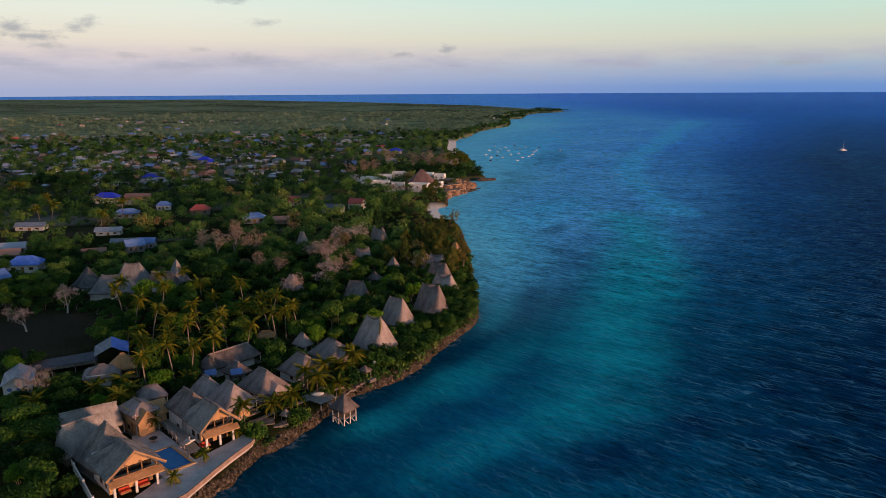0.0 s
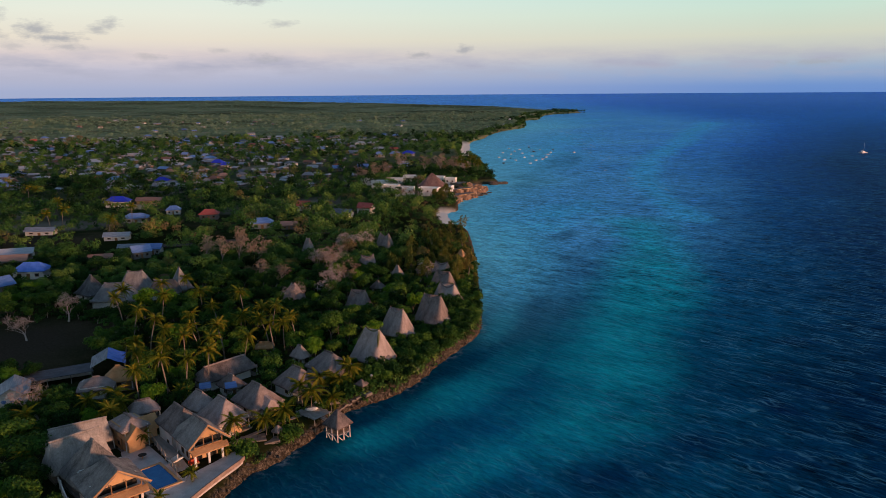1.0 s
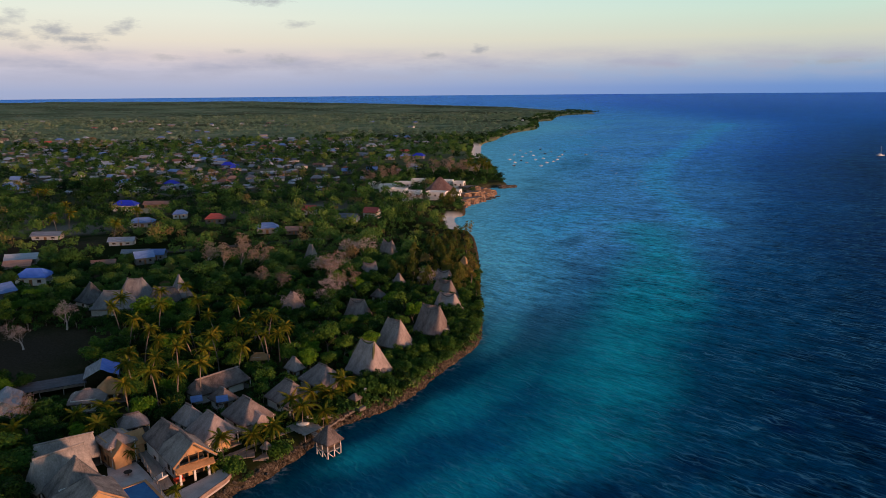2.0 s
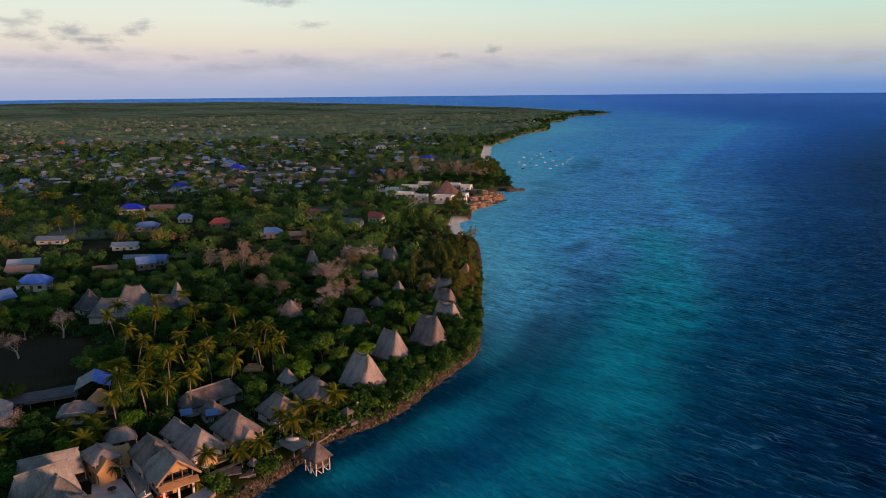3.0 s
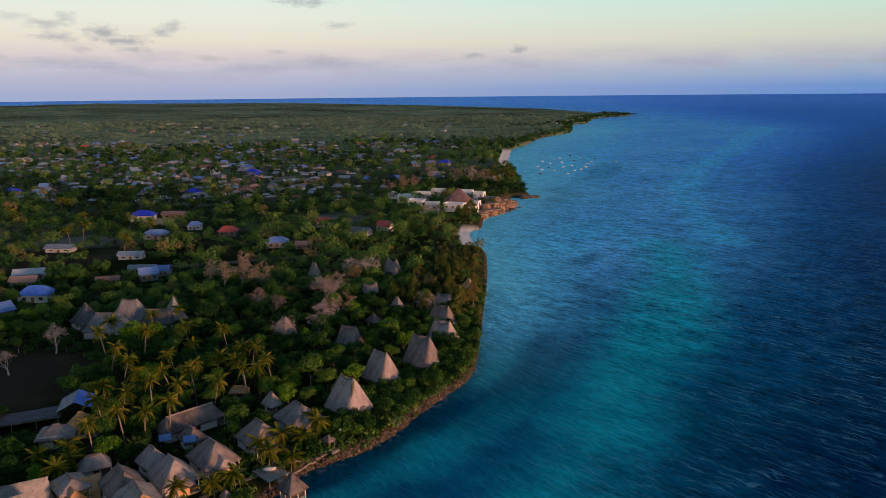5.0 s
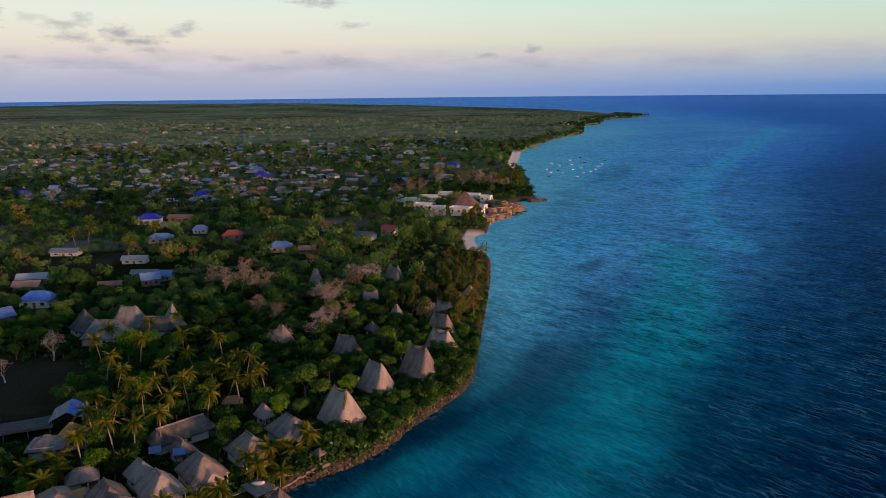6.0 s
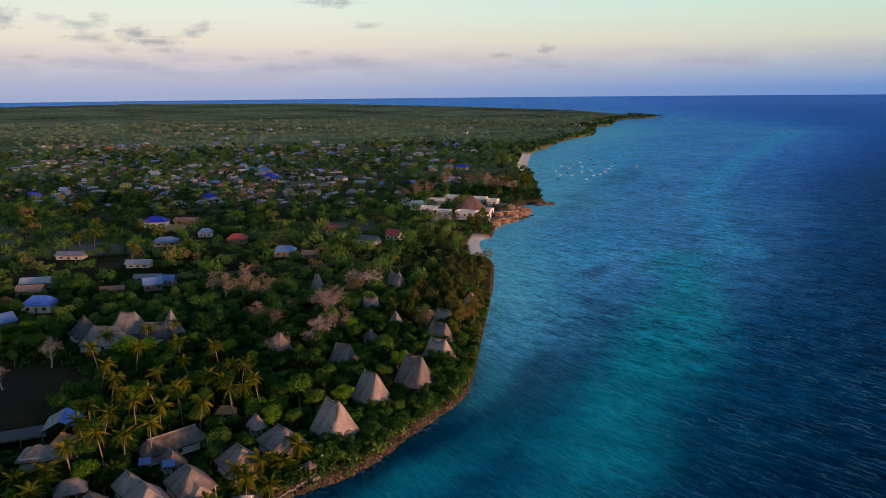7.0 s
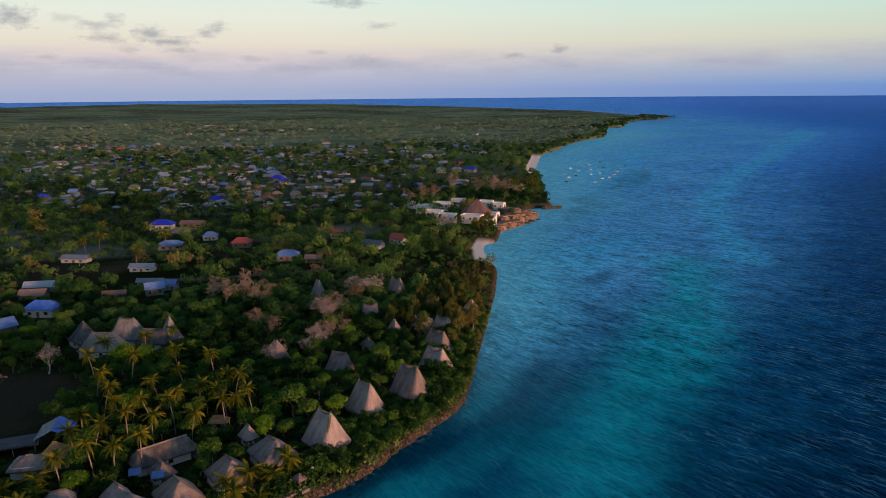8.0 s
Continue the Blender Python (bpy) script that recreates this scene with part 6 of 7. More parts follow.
spots, chosen = [], []
tr = random.Random(5)
cand_y = 98 + 200 * nrng.random(20000) ** 0.85
cand_left = np.minimum(34 - 0.86 * (cand_y - 26), -0.63 * cand_y) - 4
cand_x = cand_left + (16 - cand_left) * nrng.random(20000)
cand_d = inland(cand_x, cand_y)
cand_z = ground_z(cand_x, cand_y, cand_d)[0]
for x, y, d, z in zip(cand_x.tolist(), cand_y.tolist(), cand_d.tolist(), cand_z.tolist()):
    if len(spots) >= 1100:
        break
    if d < 0.5:
        continue
    coastal = d < 15 and y > 165
    size = tr.uniform(0.75, 1.25) if coastal else tr.choice((0.75, 0.85, 0.95, 1.05, 1.15, 1.4))
    radius = 2.0 * size if coastal else 3.1 * size
    if d < 15 and y < 165 and tr.random() < 0.45:
        continue
    if any((x - a) ** 2 + (y - b) ** 2 < (0.72 * (radius + c)) ** 2 for a, b, c in spots):
        continue
    h = room_for(x, y, radius)
    if h < 1.0:
        continue
    spots.append((x, y, radius))
    if y > 250 and d < 34 and tr.random() < 0.8 and h > 5:
        chosen.append(("feathery", x, y, size * 0.85, z))
    elif coastal or h < 4.5 or (d < 15 and y < 165):
        chosen.append(("shrub", x, y, min(size * 1.15, h / 2.9) if not coastal else min(size, h / 2.9), z))
    else:
        u = tr.random()
        k = "bright" if (u < 0.13 or (abs(x + 72) < 18 and abs(y - 285) < 18 and u < 0.5)) else "dry" if u < 0.09 else "leafy"
        chosen.append((k, x, y, min(size, h / 6.8), z))


for k in range(46):
    y = 292 + 2.1 * k
    for x in (rng.uniform(-2, 7), rng.uniform(-14, -2)):
        if room_for(x, y, 2) > 4 and (y < 366 or x < -16) and inland(x, y)[0] > 2:
            chosen.append(("feathery", x, y, rng.uniform(0.65, 0.9) if y < 320 else rng.uniform(0.35, 0.55), 3.4))
for k in range(9):
    chosen.append(("feathery", rng.uniform(-15, -2), rng.uniform(443, 472), rng.uniform(0.9, 1.35), 3.4))
# bushes close against the tall roofs
for fx, fy, fr in ((-2.4, 264.0, 3.4), (-1.5, 246.0, 4.0), (0.2, 231.5, 4.0), (-3.8, 211.0, 4.6), (-13.6, 199.4, 4.4), (-28.2, 225.0, 3.6), (-27.8, 305.0, 4.2), (-31.8, 277.0, 3.4), (-50.2, 230.0, 3.8), (-18.4, 258.0, 3.0), (-18.2, 179.8, 4.8)):
    n = math.hypot(15 - fx, 12 - fy)
    ux, uy = (15 - fx) / n, (12 - fy) / n
    for side in (-3.2, -1.2, 1.2, 3.2):
        ahead = fr + rng.uniform(0.6, 1.8)
        if fx > -20 and fy < 215 and side < 0:
            continue
        chosen.append(("shrub", fx + ux * ahead + uy * side, fy + uy * ahead - ux * side, rng.uniform(1.15, 1.4) if fy > 225 else rng.uniform(0.75, 1.0) if fy > 215 else rng.uniform(0.4, 0.55), 3.5))
# the nearest stand as single trees; those further in are joined
chosen.sort(key=lambda c: c[2] - 0.25 * c[1])
count, REST = {}, []
for k, x, y, size, z in chosen:
    kin = "leafy" if k == "bright" else k
    count[kin] = count.get(kin, 0) + 1
    if count[kin] <= 290:
        plant(k, x, y, size, 6 if k == "leafy" else 3, z=z)
    else:
        REST.append((x, y, size * (0.42 if k == "shrub" else 1.0), z))


# ---- undergrowth, far woods: too many to count ----
def scatter(name, models, x, y, z, size, tint, label, mat="far_leaves", stretch=None):
    """Joins many copies of small leaf models into one mesh."""
    r = np.random.default_rng(len(x))
    which = r.integers(0, len(models), len(x))
    vs, ts = [], []
    for k, model in enumerate(models):
        i = np.nonzero(which == k)[0]
        a = r.uniform(0, math.tau, len(i))
        s = size[i] * r.uniform(0.85, 1.15, len(i))
        h = s * r.uniform(0.8, 1.2, len(i)) * (1 if stretch is None else stretch)
        mx, my, mz = model[None, :, 0], model[None, :, 1], model[None, :, 2]
        ca, sa = np.cos(a)[:, None], np.sin(a)[:, None]
        v = np.stack([x[i, None] + (mx * ca - my * sa) * s[:, None], y[i, None] + (mx * sa + my * ca) * s[:, None], z[i, None] + mz * h[:, None]], -1)
        vs.append(v.reshape(-1, 3))
        ts.append(np.repeat(tint[i], model.shape[0]))
    me = leaf_mesh(name, np.concatenate(vs), mat, np.concatenate(ts))
    return tagged(new(name, me), label, "plants", "", "stuff")


def crown_model(quads, size, seed, n=5, up=0.3):
    r = random.Random(seed)
    blobs = [(r.uniform(-1.7, 1.7), r.uniform(-1.7, 1.7), r.uniform(2.6, 5.0), r.uniform(1.0, 1.9), 0.8) for _ in range(n)] + [(0, 0, 3.2, 2.3, 0.9)]
    return blades(quads, blobs, size, seed, up)


def field(r0, r1, step, seed, a0=-50, a1=13):
    """Jittered plan positions in a wedge of the land."""
    r = np.random.default_rng(seed)
    x0, x1 = -r1 * math.sin(radians(-a0)) , r1 * 0.2 + 60
    gx, gy = np.meshgrid(np.arange(x0, x1, step), np.arange(r0 * 0.6, r1, step))
    x, y = gx.ravel() + r.uniform(-0.48, 0.48, gx.size) * step, gy.ravel() + r.uniform(-0.48, 0.48, gx.size) * step
    rad, ang = np.hypot(x - 15, y - 12), np.degrees(np.arctan2(x - 15, y - 12))
    ok = (rad > r0) & (rad < r1) & (ang > a0) & (ang < a1)
    x, y = x[ok], y[ok]
    d = inland(x, y)
    ok = d > np.where(ground_z(x, y, d)[1] > 0.25, np.where(y < 600, 7.6, 12.0), 2.5)
    if r1 < 335:
        ok = d > -0.2
    return x[ok], y[ok], d[ok]


def clear_of_houses(x, y, pad):
    ok = np.ones(len(x), bool)
    for fx, fy, fr in FOOT:
        dx, dy = x - fx, y - fy
        n = math.hypot(15 - fx, 12 - fy)
        cx, cy = (15 - fx) / n, (12 - fy) / n
        ahead, aside = dx * cx + dy * cy, np.abs(dx * cy - dy * cx)
        ok &= ~((np.hypot(dx, dy) < fr + pad) | ((ahead > 0) & (ahead < (fr + 3.0 * pad if fy < 470 or fx > -62 else 0)) & (aside < fr * 0.8)))
    return ok


def tints(x, y, seed):
    t = 0.36 + 0.22 * grain(x, y, 0.02, seed) + 0.12 * grain(x, y, 0.09, seed + 1) + np.random.default_rng(seed).normal(0, 0.17, len(x))
    return np.clip(t + (np.random.default_rng(seed + 9).random(len(x)) < 0.04) * 0.4 + (np.random.default_rng(seed + 8).random(len(x)) < 0.14) * 0.36, 0, 1)


def build_woods():
    # low growth under the near trees
    x, y, d = field(95, 330, 3.1, 3)
    ok = np.array([room_for(a, b, 1.2) > 1.0 for a, b in zip(x, y)]) & ((np.random.default_rng(2).random(len(x)) < 0.85))
    x, y = x[ok], y[ok]
    low = [blades(16, [(0, 0, 0.5, 1.0, 0.7), (0.6, 0.3, 0.4, 0.8, 0.7)], 0.42, k) for k in range(4)]
    scatter("undergrowth", low, x, y, ground_z(x, y)[0] - 0.1, np.full(len(x), 1.15), tints(x, y, 31) * 0.8, "low dark green undergrowth below the trees")
    if REST:
        x, y, size, z = (np.array(c) for c in zip(*REST))
        scatter("inner_woods", [crown_model(620, 0.33, 80 + k, 8) for k in range(5)], x, y, z, size, tints(x, y, 23), "dense green tree crowns deeper in the shore woods")
    # fringe of the shore: creepers and grass on the coral
    x, y, d = field(95, 300, 1.3, 8)
    ok = (d > -0.3) & (d < 13) & (y > 128) & np.array([room_for(a, b, 0.5) > 0.5 for a, b in zip(x, y)])
    ok &= np.random.default_rng(4).random(len(x)) < np.where(y > 160, 0.95, 0.5) * np.where(d < 0.4, 0.65, 1)
    x, y = x[ok], y[ok]
    scatter("shore_scrub", low, x, y, ground_z(x, y)[0] - 0.15, np.where(y > 160, 1.05, 0.75), np.clip(tints(x, y, 17) + 0.1, 0, 0.8), "low green and olive scrub along the coral edge")
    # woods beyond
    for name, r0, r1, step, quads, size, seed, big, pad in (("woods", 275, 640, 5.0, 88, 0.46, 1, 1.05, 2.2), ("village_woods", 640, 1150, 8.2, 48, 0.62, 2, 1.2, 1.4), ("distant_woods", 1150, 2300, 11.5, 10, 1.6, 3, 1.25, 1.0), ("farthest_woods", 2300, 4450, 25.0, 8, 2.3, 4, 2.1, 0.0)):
        x, y, d = field(r0, r1, step, seed)
        if r0 < 400:
            far = (np.hypot(x, y) > 1) & (y > 294)
            x, y, d = x[far], y[far], d[far]
        rnd = np.random.default_rng(seed + 40)
        open_land = grain(x, y, 0.011, 6) + 0.4 * grain(x, y, 0.05, 7)
        keep = rnd.random(len(x)) < np.where(open_land > 0.28, 0.3, 0.95) * {275: 1.0, 640: 0.92, 1150: 0.7, 2300: 0.5}[r0]
        if pad:
            keep &= clear_of_houses(x, y, pad)
        x, y, d = x[keep], y[keep], d[keep]
        s = big * (0.55 + 1.0 * rnd.random(len(x)) ** 2.2 + 0.25 * np.clip(grain(x, y, 0.03, seed + 5), -1, 1)) * np.where(d < 14, 0.8, 1.0)
        s = s * np.where((y > 325) & (y < 384) & (x > -30) & (d > 4), 0.55, 1.0)  # low growth before the beach
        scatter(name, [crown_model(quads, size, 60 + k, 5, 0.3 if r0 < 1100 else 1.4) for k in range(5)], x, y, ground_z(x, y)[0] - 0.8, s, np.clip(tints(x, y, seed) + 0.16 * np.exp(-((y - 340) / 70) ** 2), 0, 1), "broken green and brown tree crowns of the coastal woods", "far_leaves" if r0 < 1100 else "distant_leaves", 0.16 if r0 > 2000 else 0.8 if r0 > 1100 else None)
    # trees down to the water on the far headlands
    line = SHORE[(SHORE[:, 1] > 440) & (SHORE[:, 1] < 2500) & (SHORE[:, 0] > -20)]
    rnd = np.random.default_rng(77)
    px, py = [], []
    for (ax, ay), (bx, by) in zip(line, line[1:]):
        n = int(math.hypot(bx - ax, by - ay) / (2.2 if ay < 1100 else 4.0 if ay < 1700 else 1.6)) + 1
        t = rnd.random(n)
        px.append(ax + (bx - ax) * t - rnd.uniform(-3.0, 16 if ay < 1700 else 55, n))
        py.append(ay + (by - ay) * t + rnd.uniform(-1, 1, n))
    x, y = np.concatenate(px), np.concatenate(py)
    d = inland(x, y)
    keep = (d > np.where(ground_z(x, y, d)[1] > 0.25, np.where(y < 600, 8.0, 12.0), np.where(y > 1030, -2.5, 1.2))) & clear_of_houses(x, y, 1.0) & ~((y > 465) & (y < 556) & (x > -4))
    x, y = x[keep], y[keep]
    scatter("headland_trees", [crown_model(60, 0.62, 90 + k, 5) for k in range(4)], x, y, ground_z(x, y)[0] - 1.6, np.where(y < 1100, 1.0, 1.35) * rnd.uniform(0.7, 1.2, len(x)), np.clip(tints(x, y, 12) * 0.7, 0, 0.6), "dark green trees leaning over the far waterline")


build_woods()


# ---- shore details, boats ----
def boulders():
    """Ragged coral blocks along the near waterline."""
    r = random.Random(9)
    g = Geo()
    pts = [p for p in SHORE if 100 < p[1] < 300]
    for (ax, ay), (bx, by) in zip(pts, pts[1:]):
        n = int(math.hypot(bx - ax, by - ay) / 0.22)
        for k in range(n):
            t = k / max(n, 1)
            s = r.uniform(0.15, 0.5)
            x, y, z = ax + (bx - ax) * t + r.uniform(-0.7, 0.7), ay + (by - ay) * t + r.uniform(-0.7, 0.7), r.uniform(-0.3, 2.1 if ay < 160 else 1.3)
            c = [Vector(v) for v in ((1, 0, 0), (-1, 0, 0), (0, 1, 0), (0, -1, 0), (0, 0, 1), (0, 0, -1))]
            c = [Vector((v.x * r.uniform(0.6, 1.3), v.y * r.uniform(0.6, 1.3), v.z * r.uniform(0.5, 1.0))) + Vector((r.uniform(-0.3, 0.3), r.uniform(-0.3, 0.3), 0)) for v in c]
            g.add([(x + v.x * s, y + v.y * s, z + v.z * s) for v in c], [(0, 2, 4), (2, 1, 4), (1, 3, 4), (3, 0, 4), (2, 0, 5), (1, 2, 5), (3, 1, 5), (0, 3, 5)])
    tagged(new("coral_blocks", g.mesh("coral_blocks", "coral_rock")), "ragged brown coral blocks at the waterline", "rocks", "", "stuff")


boulders()
for x, y, l, w, h in ((38, 571, 9, 4, 2.2), (31, 567, 7, 5, 2.8), (22, 512, 4, 3, 1.4), (26, 520, 3, 2, 1.0), (19, 505, 3.5, 2.5, 1.3)):
    ob = thing("sea_rock", place(x, y, -0.4, 15), "dark coral rock standing in the shallows", "rock", "rocks off the headland")
    part("rock_body", Geo().loops([ring(l * s, w * s, h * q, 1.2, jitter=0.3) for s, q in ((1.0, -0.3), (0.9, 0.2), (1.05, 0.7), (0.8, 1.0))], True), "coral_rock", ob)


def small_boat(x, y, heading, l, label, mat="boat_white"):
    ob = thing("fishing_boat", place(x, y, 0, heading), label, "boat", "boats at anchor")
    rings = []
    for s, z in ((0.55, -0.2), (0.85, 0.15), (1.0, 0.7)):
        rings.append([(l / 2 * s * math.cos(a), l * 0.16 * s * math.sin(a) * (1 - 0.3 * abs(math.cos(a)) ** 3), z + 0.25 * abs(math.cos(a)) ** 3) for a in [k * math.tau / 16 for k in range(16)]])
    part("hull", Geo().loops(rings, True, True), mat, ob)
    part("canopy", Geo().box(-l * 0.15, -l * 0.1, 1.5, l * 0.1, l * 0.1, 1.58), "boat_white", ob)
    for sx in (-0.13, 0.08):
        for sy in (-0.08, 0.08):
            part("canopy_post", Geo().box(l * sx - 0.05, l * sy - 0.05, 0.7, l * sx + 0.05, l * sy + 0.05, 1.5), "wood_grey", ob)


BOATS = [(49, 735), (64, 837), (79, 904), (64, 766), (76, 799), (94, 876), (76, 733), (104, 902), (106, 835), (78, 852), (94, 941), (67, 924), (48, 801), (93, 777), (86, 815), (60, 790), (71, 880), (112, 860), (85, 765), (100, 800), (120, 900), (56, 860), (140, 860), (52, 770)]
for k, (x, y) in enumerate(BOATS):
    small_boat(x, y, rng.uniform(-40, 40), rng.uniform(3.0, 4.4), "small white boat moored on the pale lagoon" if k % 5 else "small dark wooden boat moored on the pale lagoon", "boat_white" if k % 5 else "boat_dark")


def catamaran():
    ob = thing("sailing_catamaran", place(463, 834, 0, 20, 0.75), "white sailing catamaran with a bare mast on open water", "boat")
    for sy in (-2.6, 2.6):
        part("hull", Geo().loops([[(6.5 * s * math.cos(a), sy + 0.8 * s * math.sin(a), z) for a in [k * math.tau / 14 for k in range(14)]] for s, z in ((0.7, -0.3), (0.9, 0.4), (1.0, 1.4))], True, True), "boat_white", ob)
    part("deck", Geo().box(-4, -2.6, 1.3, 3, 2.6, 1.6), "boat_white", ob)
    part("cabin", Geo().box(-2.6, -2.0, 1.6, 1.4, 2.0, 2.9), "boat_white", ob)
    part("mast", Geo().tube([(0.6, 0, 1.5), (0.6, 0, 16)], [0.14, 0.08]), "boat_white", ob)
    part("boom", Geo().tube([(0.6, 0, 3.6), (-5.0, 0, 3.8)], [0.16, 0.12]), "boat_white", ob)


catamaran()



def foam_lines():
    """Broken streaks of foam that drift over the lagoon."""
    r = random.Random(51)
    g = Geo()
    for a, b, n in (((187, 1348), (178, 1030), 26), ((176, 1010), (151, 715), 30), ((100, 985), (98, 770), 22), ((142, 690), (150, 520), 14), ((200, 1600), (215, 1380), 14)):
        for k in range(n):
            if r.random() < 0.25:
                continue
            t = k / n
            wig = 9 * math.sin(t * 11 + a[0]) + r.uniform(-3, 3)
            x, y = a[0] + (b[0] - a[0]) * t + wig, a[1] + (b[1] - a[1]) * t
            l, w = r.uniform(3, 9), r.uniform(0.3, 0.8)
            c, q = math.cos(1.5 + r.uniform(-0.5, 0.5)), math.sin(1.5 + r.uniform(-0.3, 0.3))
            g.add([(x + u * l * c - v * w * q, y + u * l * q + v * w * c, 0.12) for u, v in ((-1, 0), (-0.3, -1), (0.5, -0.8), (1, 0), (0.3, 0.9), (-0.5, 0.7))], [(0, 1, 2, 3, 4, 5)])
    tagged(new("foam_lines", g.mesh("foam_lines", "foam")), "thin broken lines of white foam on the lagoon", "foam", "", "stuff")


foam_lines()

# ---- the gardens by the water ----
def path_strip(points, width, label):
    ob = thing("garden_path", place(0, 0, 0), label, "path")
    for (ax, ay), (bx, by) in zip(points, points[1:]):
        d = math.hypot(bx - ax, by - ay)
        n = max(1, int(d / 1.2))
        for k in range(n):
            t = (k + 0.5) / n
            x, y = ax + (bx - ax) * t, ay + (by - ay) * t
            z = float(ground_z(x, y)[0][0])
            m = Matrix.LocRotScale((x, y, z), Euler((0, 0, math.atan2(by - ay, bx - ax) + rng.uniform(-0.06, 0.06))), None)
            part("paving_slab", Geo().box(-d / n * 0.48, -width / 2, -0.3, d / n * 0.48, width / 2, 0.16, m), "paving", ob)


path_strip([(-42.0, 134.5), (-38.0, 139.0), (-33.5, 144.5), (-29.5, 149.0)], 0.9, "pale stone garden path between the cottages and the shore")
path_strip([(-14.5, 175.5), (-10.5, 174.5), (-7.0, 176.0)], 1.1, "pale stone path from the tall cottage to the shore steps")
path_strip([(-24.5, 153.0), (-21.0, 158.5), (-17.5, 162.5)], 0.9, "pale stone path along the coral edge")
path_strip([(-5.0, 193.0), (-1.5, 193.0), (1.5, 196.0)], 0.8, "narrow pale path to a lookout on the shore")
for x, y, h, l, w in ((-37.6, 137.0, 20, 5.0, 3.0), (-18.6, 162.2, -38, 4.4, 2.0), (-13.4, 177.4, -30, 3.6, 2.6), (-7.0, 178.0, -35, 2.2, 1.4), (-25.0, 156.0, 40, 3.6, 2.0), (4.0, 204.0, 45, 2.6, 1.2), (-34.0, 137.0, 30, 3.2, 2.2)):
    ob = thing("stone_patio", place(x, y, float(ground_z(x, y)[0][0]) + 0.05, h), "pale paved patio above the coral shore", "patio", "shore patios")
    FOOT.append((x, y, 1.0))
    for i in range(3):
        for k in range(2):
            part("flagstone", Geo().box(-l / 2 + i * l / 3 + 0.03, -w / 2 + k * w / 2 + 0.03, -0.6, -l / 2 + (i + 1) * l / 3 - 0.03, -w / 2 + (k + 1) * w / 2 - 0.03, 0.1 + 0.02 * ((i + k) % 2)), "paving", ob)


def small_shelter(x, y, heading, s, label):
    z = float(ground_z(x, y)[0][0])
    ob = thing("garden_shelter", place(x, y, z, heading), label, "shelter", "garden shelters")
    part("roof", thatch_roof(2.8 * s, 2.6 * s, 1.5, 2.6, 0.3, 1.0, levels=4), "thatch", ob, "", True)
    for sx in (-1, 1):
        for sy in (-1, 1):
            part("post", Geo().tube([(sx * 0.9 * s, sy * 0.9 * s, -0.3), (sx * 0.9 * s, sy * 0.9 * s, 1.7)], [0.07, 0.06], 5), "wood_grey", ob)


small_shelter(-19.0, 163.0, -30, 1.0, "small thatched sunshade on the shore patio")
small_shelter(-33.0, 138.6, -30, 0.7, "small thatched sunshade in the garden")
small_shelter(-26.2, 158.6, -30, 1.0, "small dark thatched shelter by the garden path")


def lamp_globe(x, y):
    z = float(ground_z(x, y)[0][0])
    ob = thing("garden_lamp", place(x, y, z), "white globe garden lamp on a post", "lamp", "garden lamps")
    part("post", Geo().tube([(0, 0, -0.2), (0, 0, 1.7)], [0.07, 0.06]), "wood_grey", ob)
    part("globe", Geo().loops([[(0.42 * math.sin(b) * math.cos(a), 0.42 * math.sin(b) * math.sin(a), 2.0 - 0.42 * math.cos(b)) for a in [k * math.tau / 12 for k in range(12)]] for b in (0.3, 0.8, 1.3, 1.8, 2.3, 2.85)], True, True), "plaster_white", ob, "", True)


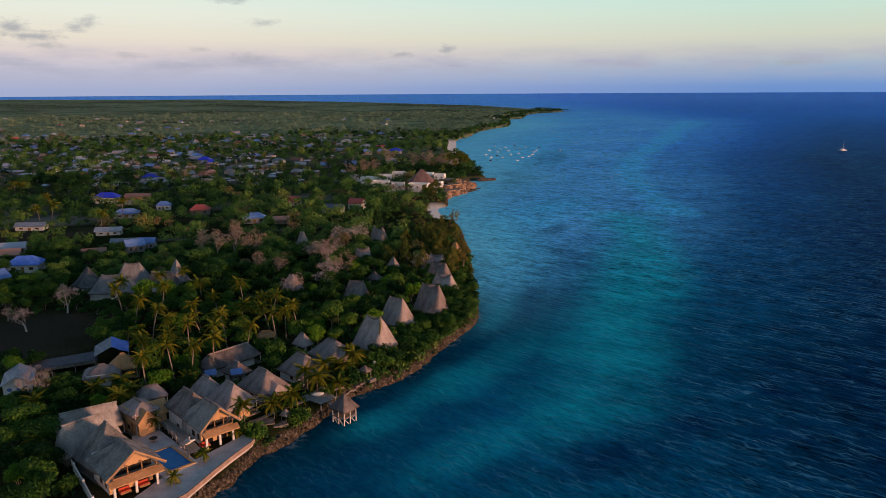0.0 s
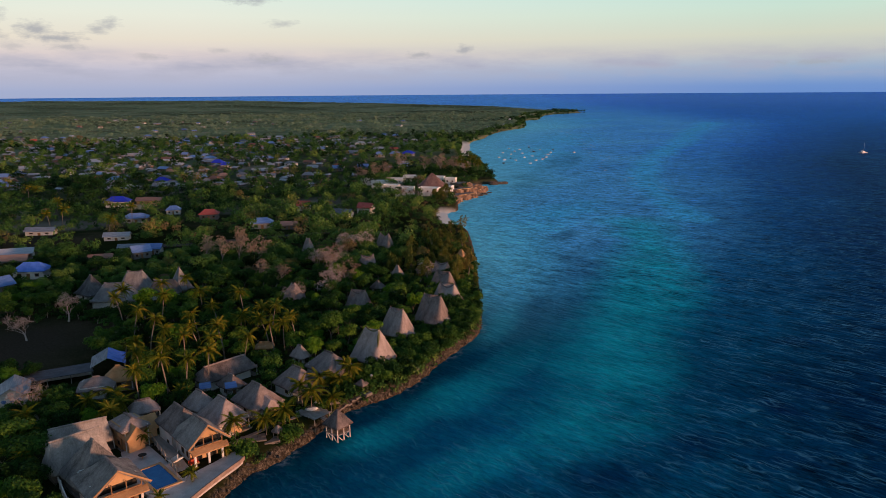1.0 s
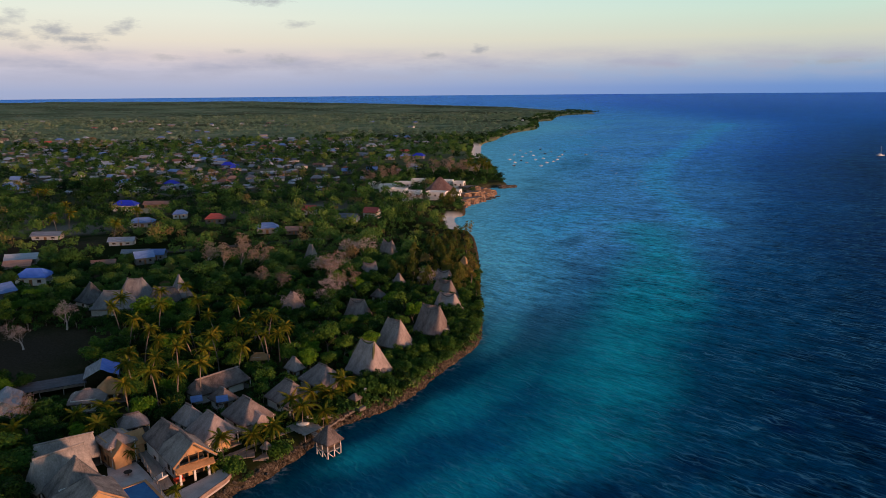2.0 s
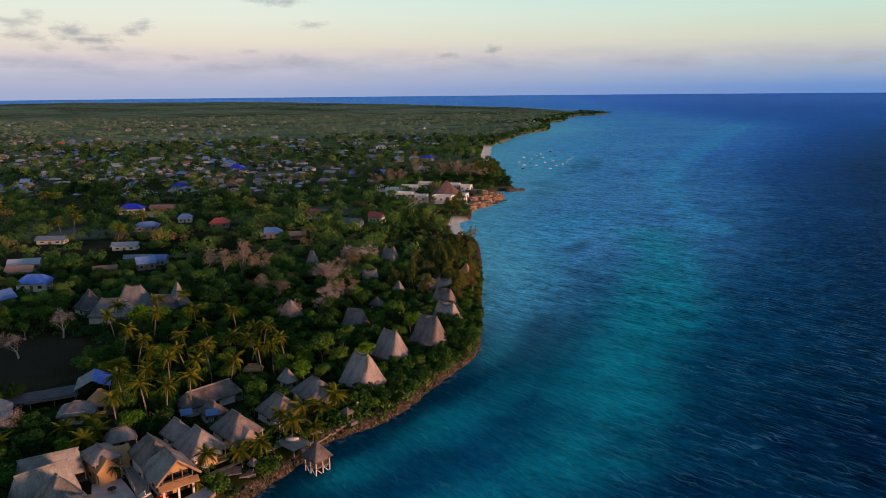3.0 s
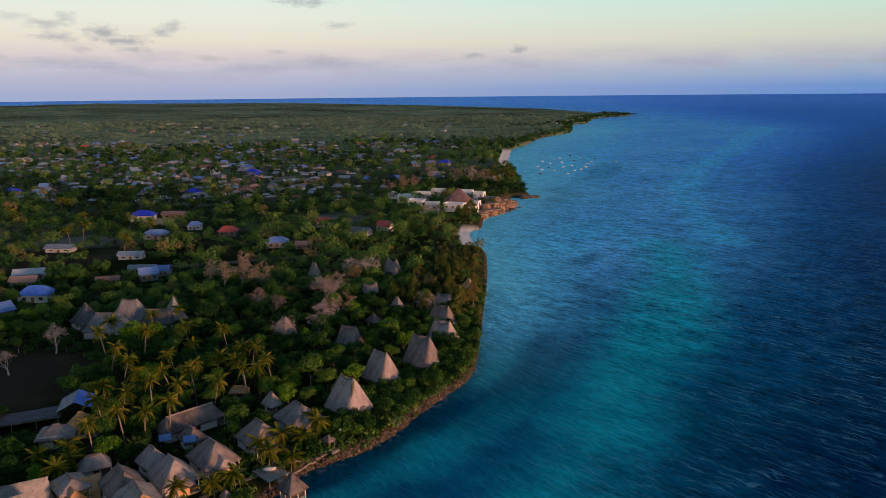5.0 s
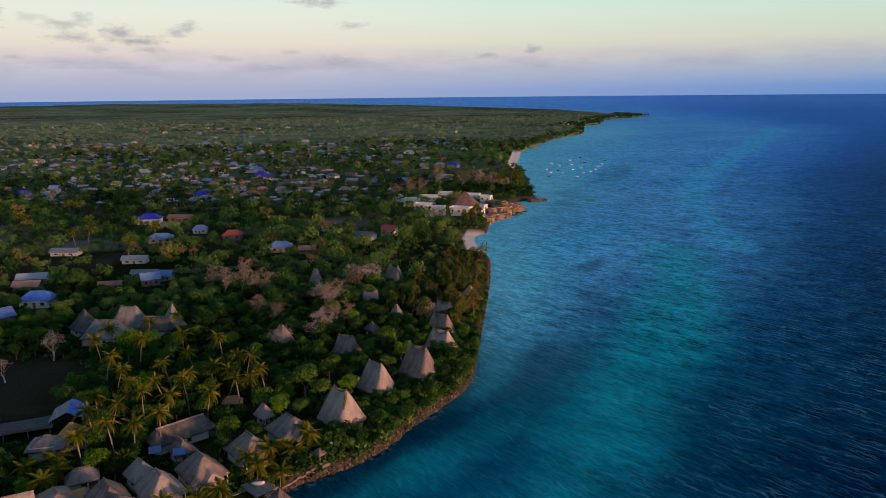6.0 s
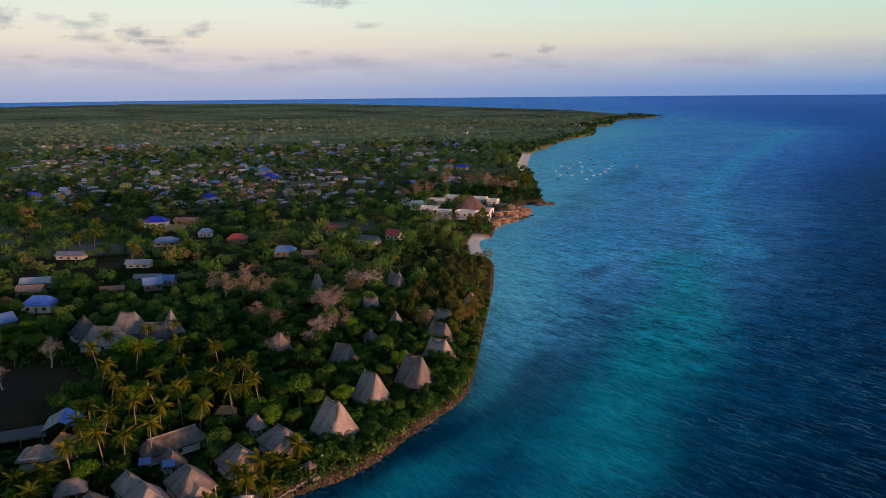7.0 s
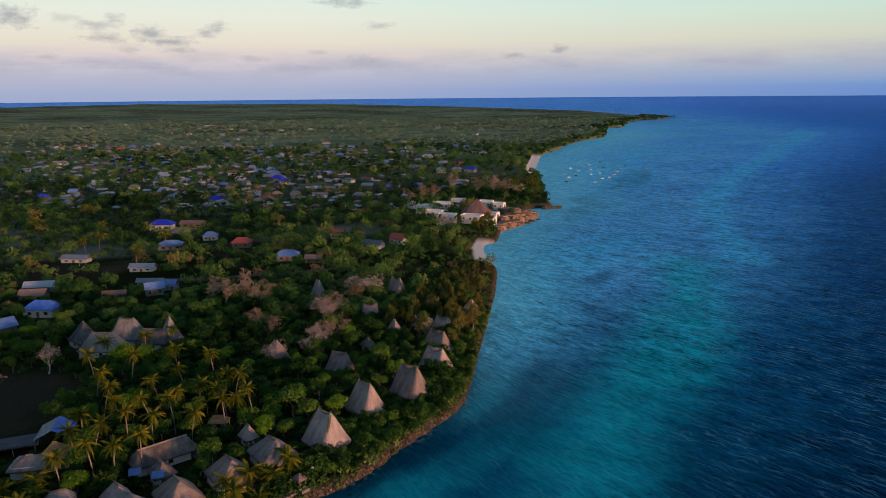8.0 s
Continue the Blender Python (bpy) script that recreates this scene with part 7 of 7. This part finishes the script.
lamp_globe(-17.0, 166.0)
for x, y in ((-24.4, 160.4), (-15.6, 174.6)):
    ob = thing("water_tank", place(x, y, float(ground_z(x, y)[0][0])), "small white plastered box in the garden", "tank", "garden boxes")
    part("box_body", Geo().box(-0.55, -0.55, -0.2, 0.55, 0.55, 1.5), "plaster_white", ob)
    part("lid", Geo().box(-0.6, -0.6, 1.5, 0.6, 0.6, 1.58), "plaster_white", ob)
for x, y in ((-36.5, 146.0), (-42.4, 136.6), (-27.5, 152.5)):
    z = float(ground_z(x, y)[0][0])
    ob = thing("flowering_bush", place(x, y, z), "round bush with white blossom beside a cottage", "shrub", "flowering bushes")
    part("stem", Geo().tube([(0, 0, -0.2), (0.1, 0, 0.8)], [0.07, 0.05]), "bark", ob)
    part("foliage", leaf_mesh("foliage", blades(160, [(0, 0, 0.9, 0.8, 0.8)], 0.22, 7), "leaves"), "", ob)
    part("blossom", leaf_mesh("blossom", blades(90, [(0, 0, 1.1, 0.85, 0.8)], 0.16, 8), "flower"), "", ob)


# ---- the villa's terrace ----
def round_table(x, y):
    ob = thing("round_table", place(x, y, 4.02), "dark round table on the pool deck", "table")
    part("tabletop", Geo().loops([[(r * math.cos(a), r * math.sin(a), z) for a in [k * math.tau / 14 for k in range(14)]] for r, z in ((0.75, 0.70), (0.8, 0.73), (0.8, 0.76))], True, True), "dark_inside", ob)
    part("pedestal", Geo().tube([(0, 0, 0), (0, 0, 0.7)], [0.12, 0.08]), "wood", ob)


round_table(-56.2, 127.6)
for x, y, h in ((-51.7, 111.9, -46), (-54.0, 109.7, -46), (-45.6, 125.6, -42)):
    ob = thing("terrace_sofa", place(x, y, 3.97, h), "low sofa with red cushions in the villa's porch", "sofa", "porch sofas")
    part("sofa_frame", Geo().box(-0.5, -0.9, 0, 0.5, 0.9, 0.35), "wood", ob)
    part("cushion", Geo().box(-0.45, -0.85, 0.35, 0.45, 0.85, 0.5), "cushion_red", ob, "red seat cushion")
    part("backrest", Geo().box(-0.5, -0.9, 0.35, -0.35, 0.9, 0.85), "cushion_red", ob, "red back cushion")


def stair():
    ob = thing("outdoor_stair", place(-48.4, 124.4, 3.9, -42), "white outdoor stair up the villa's side", "stair")
    for k in range(14):
        part("step", Geo().box(-2.1 + k * 0.3, -0.5, k * 0.2, -1.8 + k * 0.3, 0.5, k * 0.2 + 0.2), "plaster_white", ob)
    part("stair_wall", Geo().add([(-2.1, -0.62, 0), (2.1, -0.62, 2.8), (2.1, -0.62, 3.7), (-2.1, -0.62, 0.9), (-2.1, -0.5, 0), (2.1, -0.5, 2.8), (2.1, -0.5, 3.7), (-2.1, -0.5, 0.9)], [(0, 1, 2, 3), (7, 6, 5, 4), (0, 4, 5, 1), (3, 2, 6, 7), (1, 5, 6, 2), (0, 3, 7, 4)]), "plaster_white", ob)


stair()
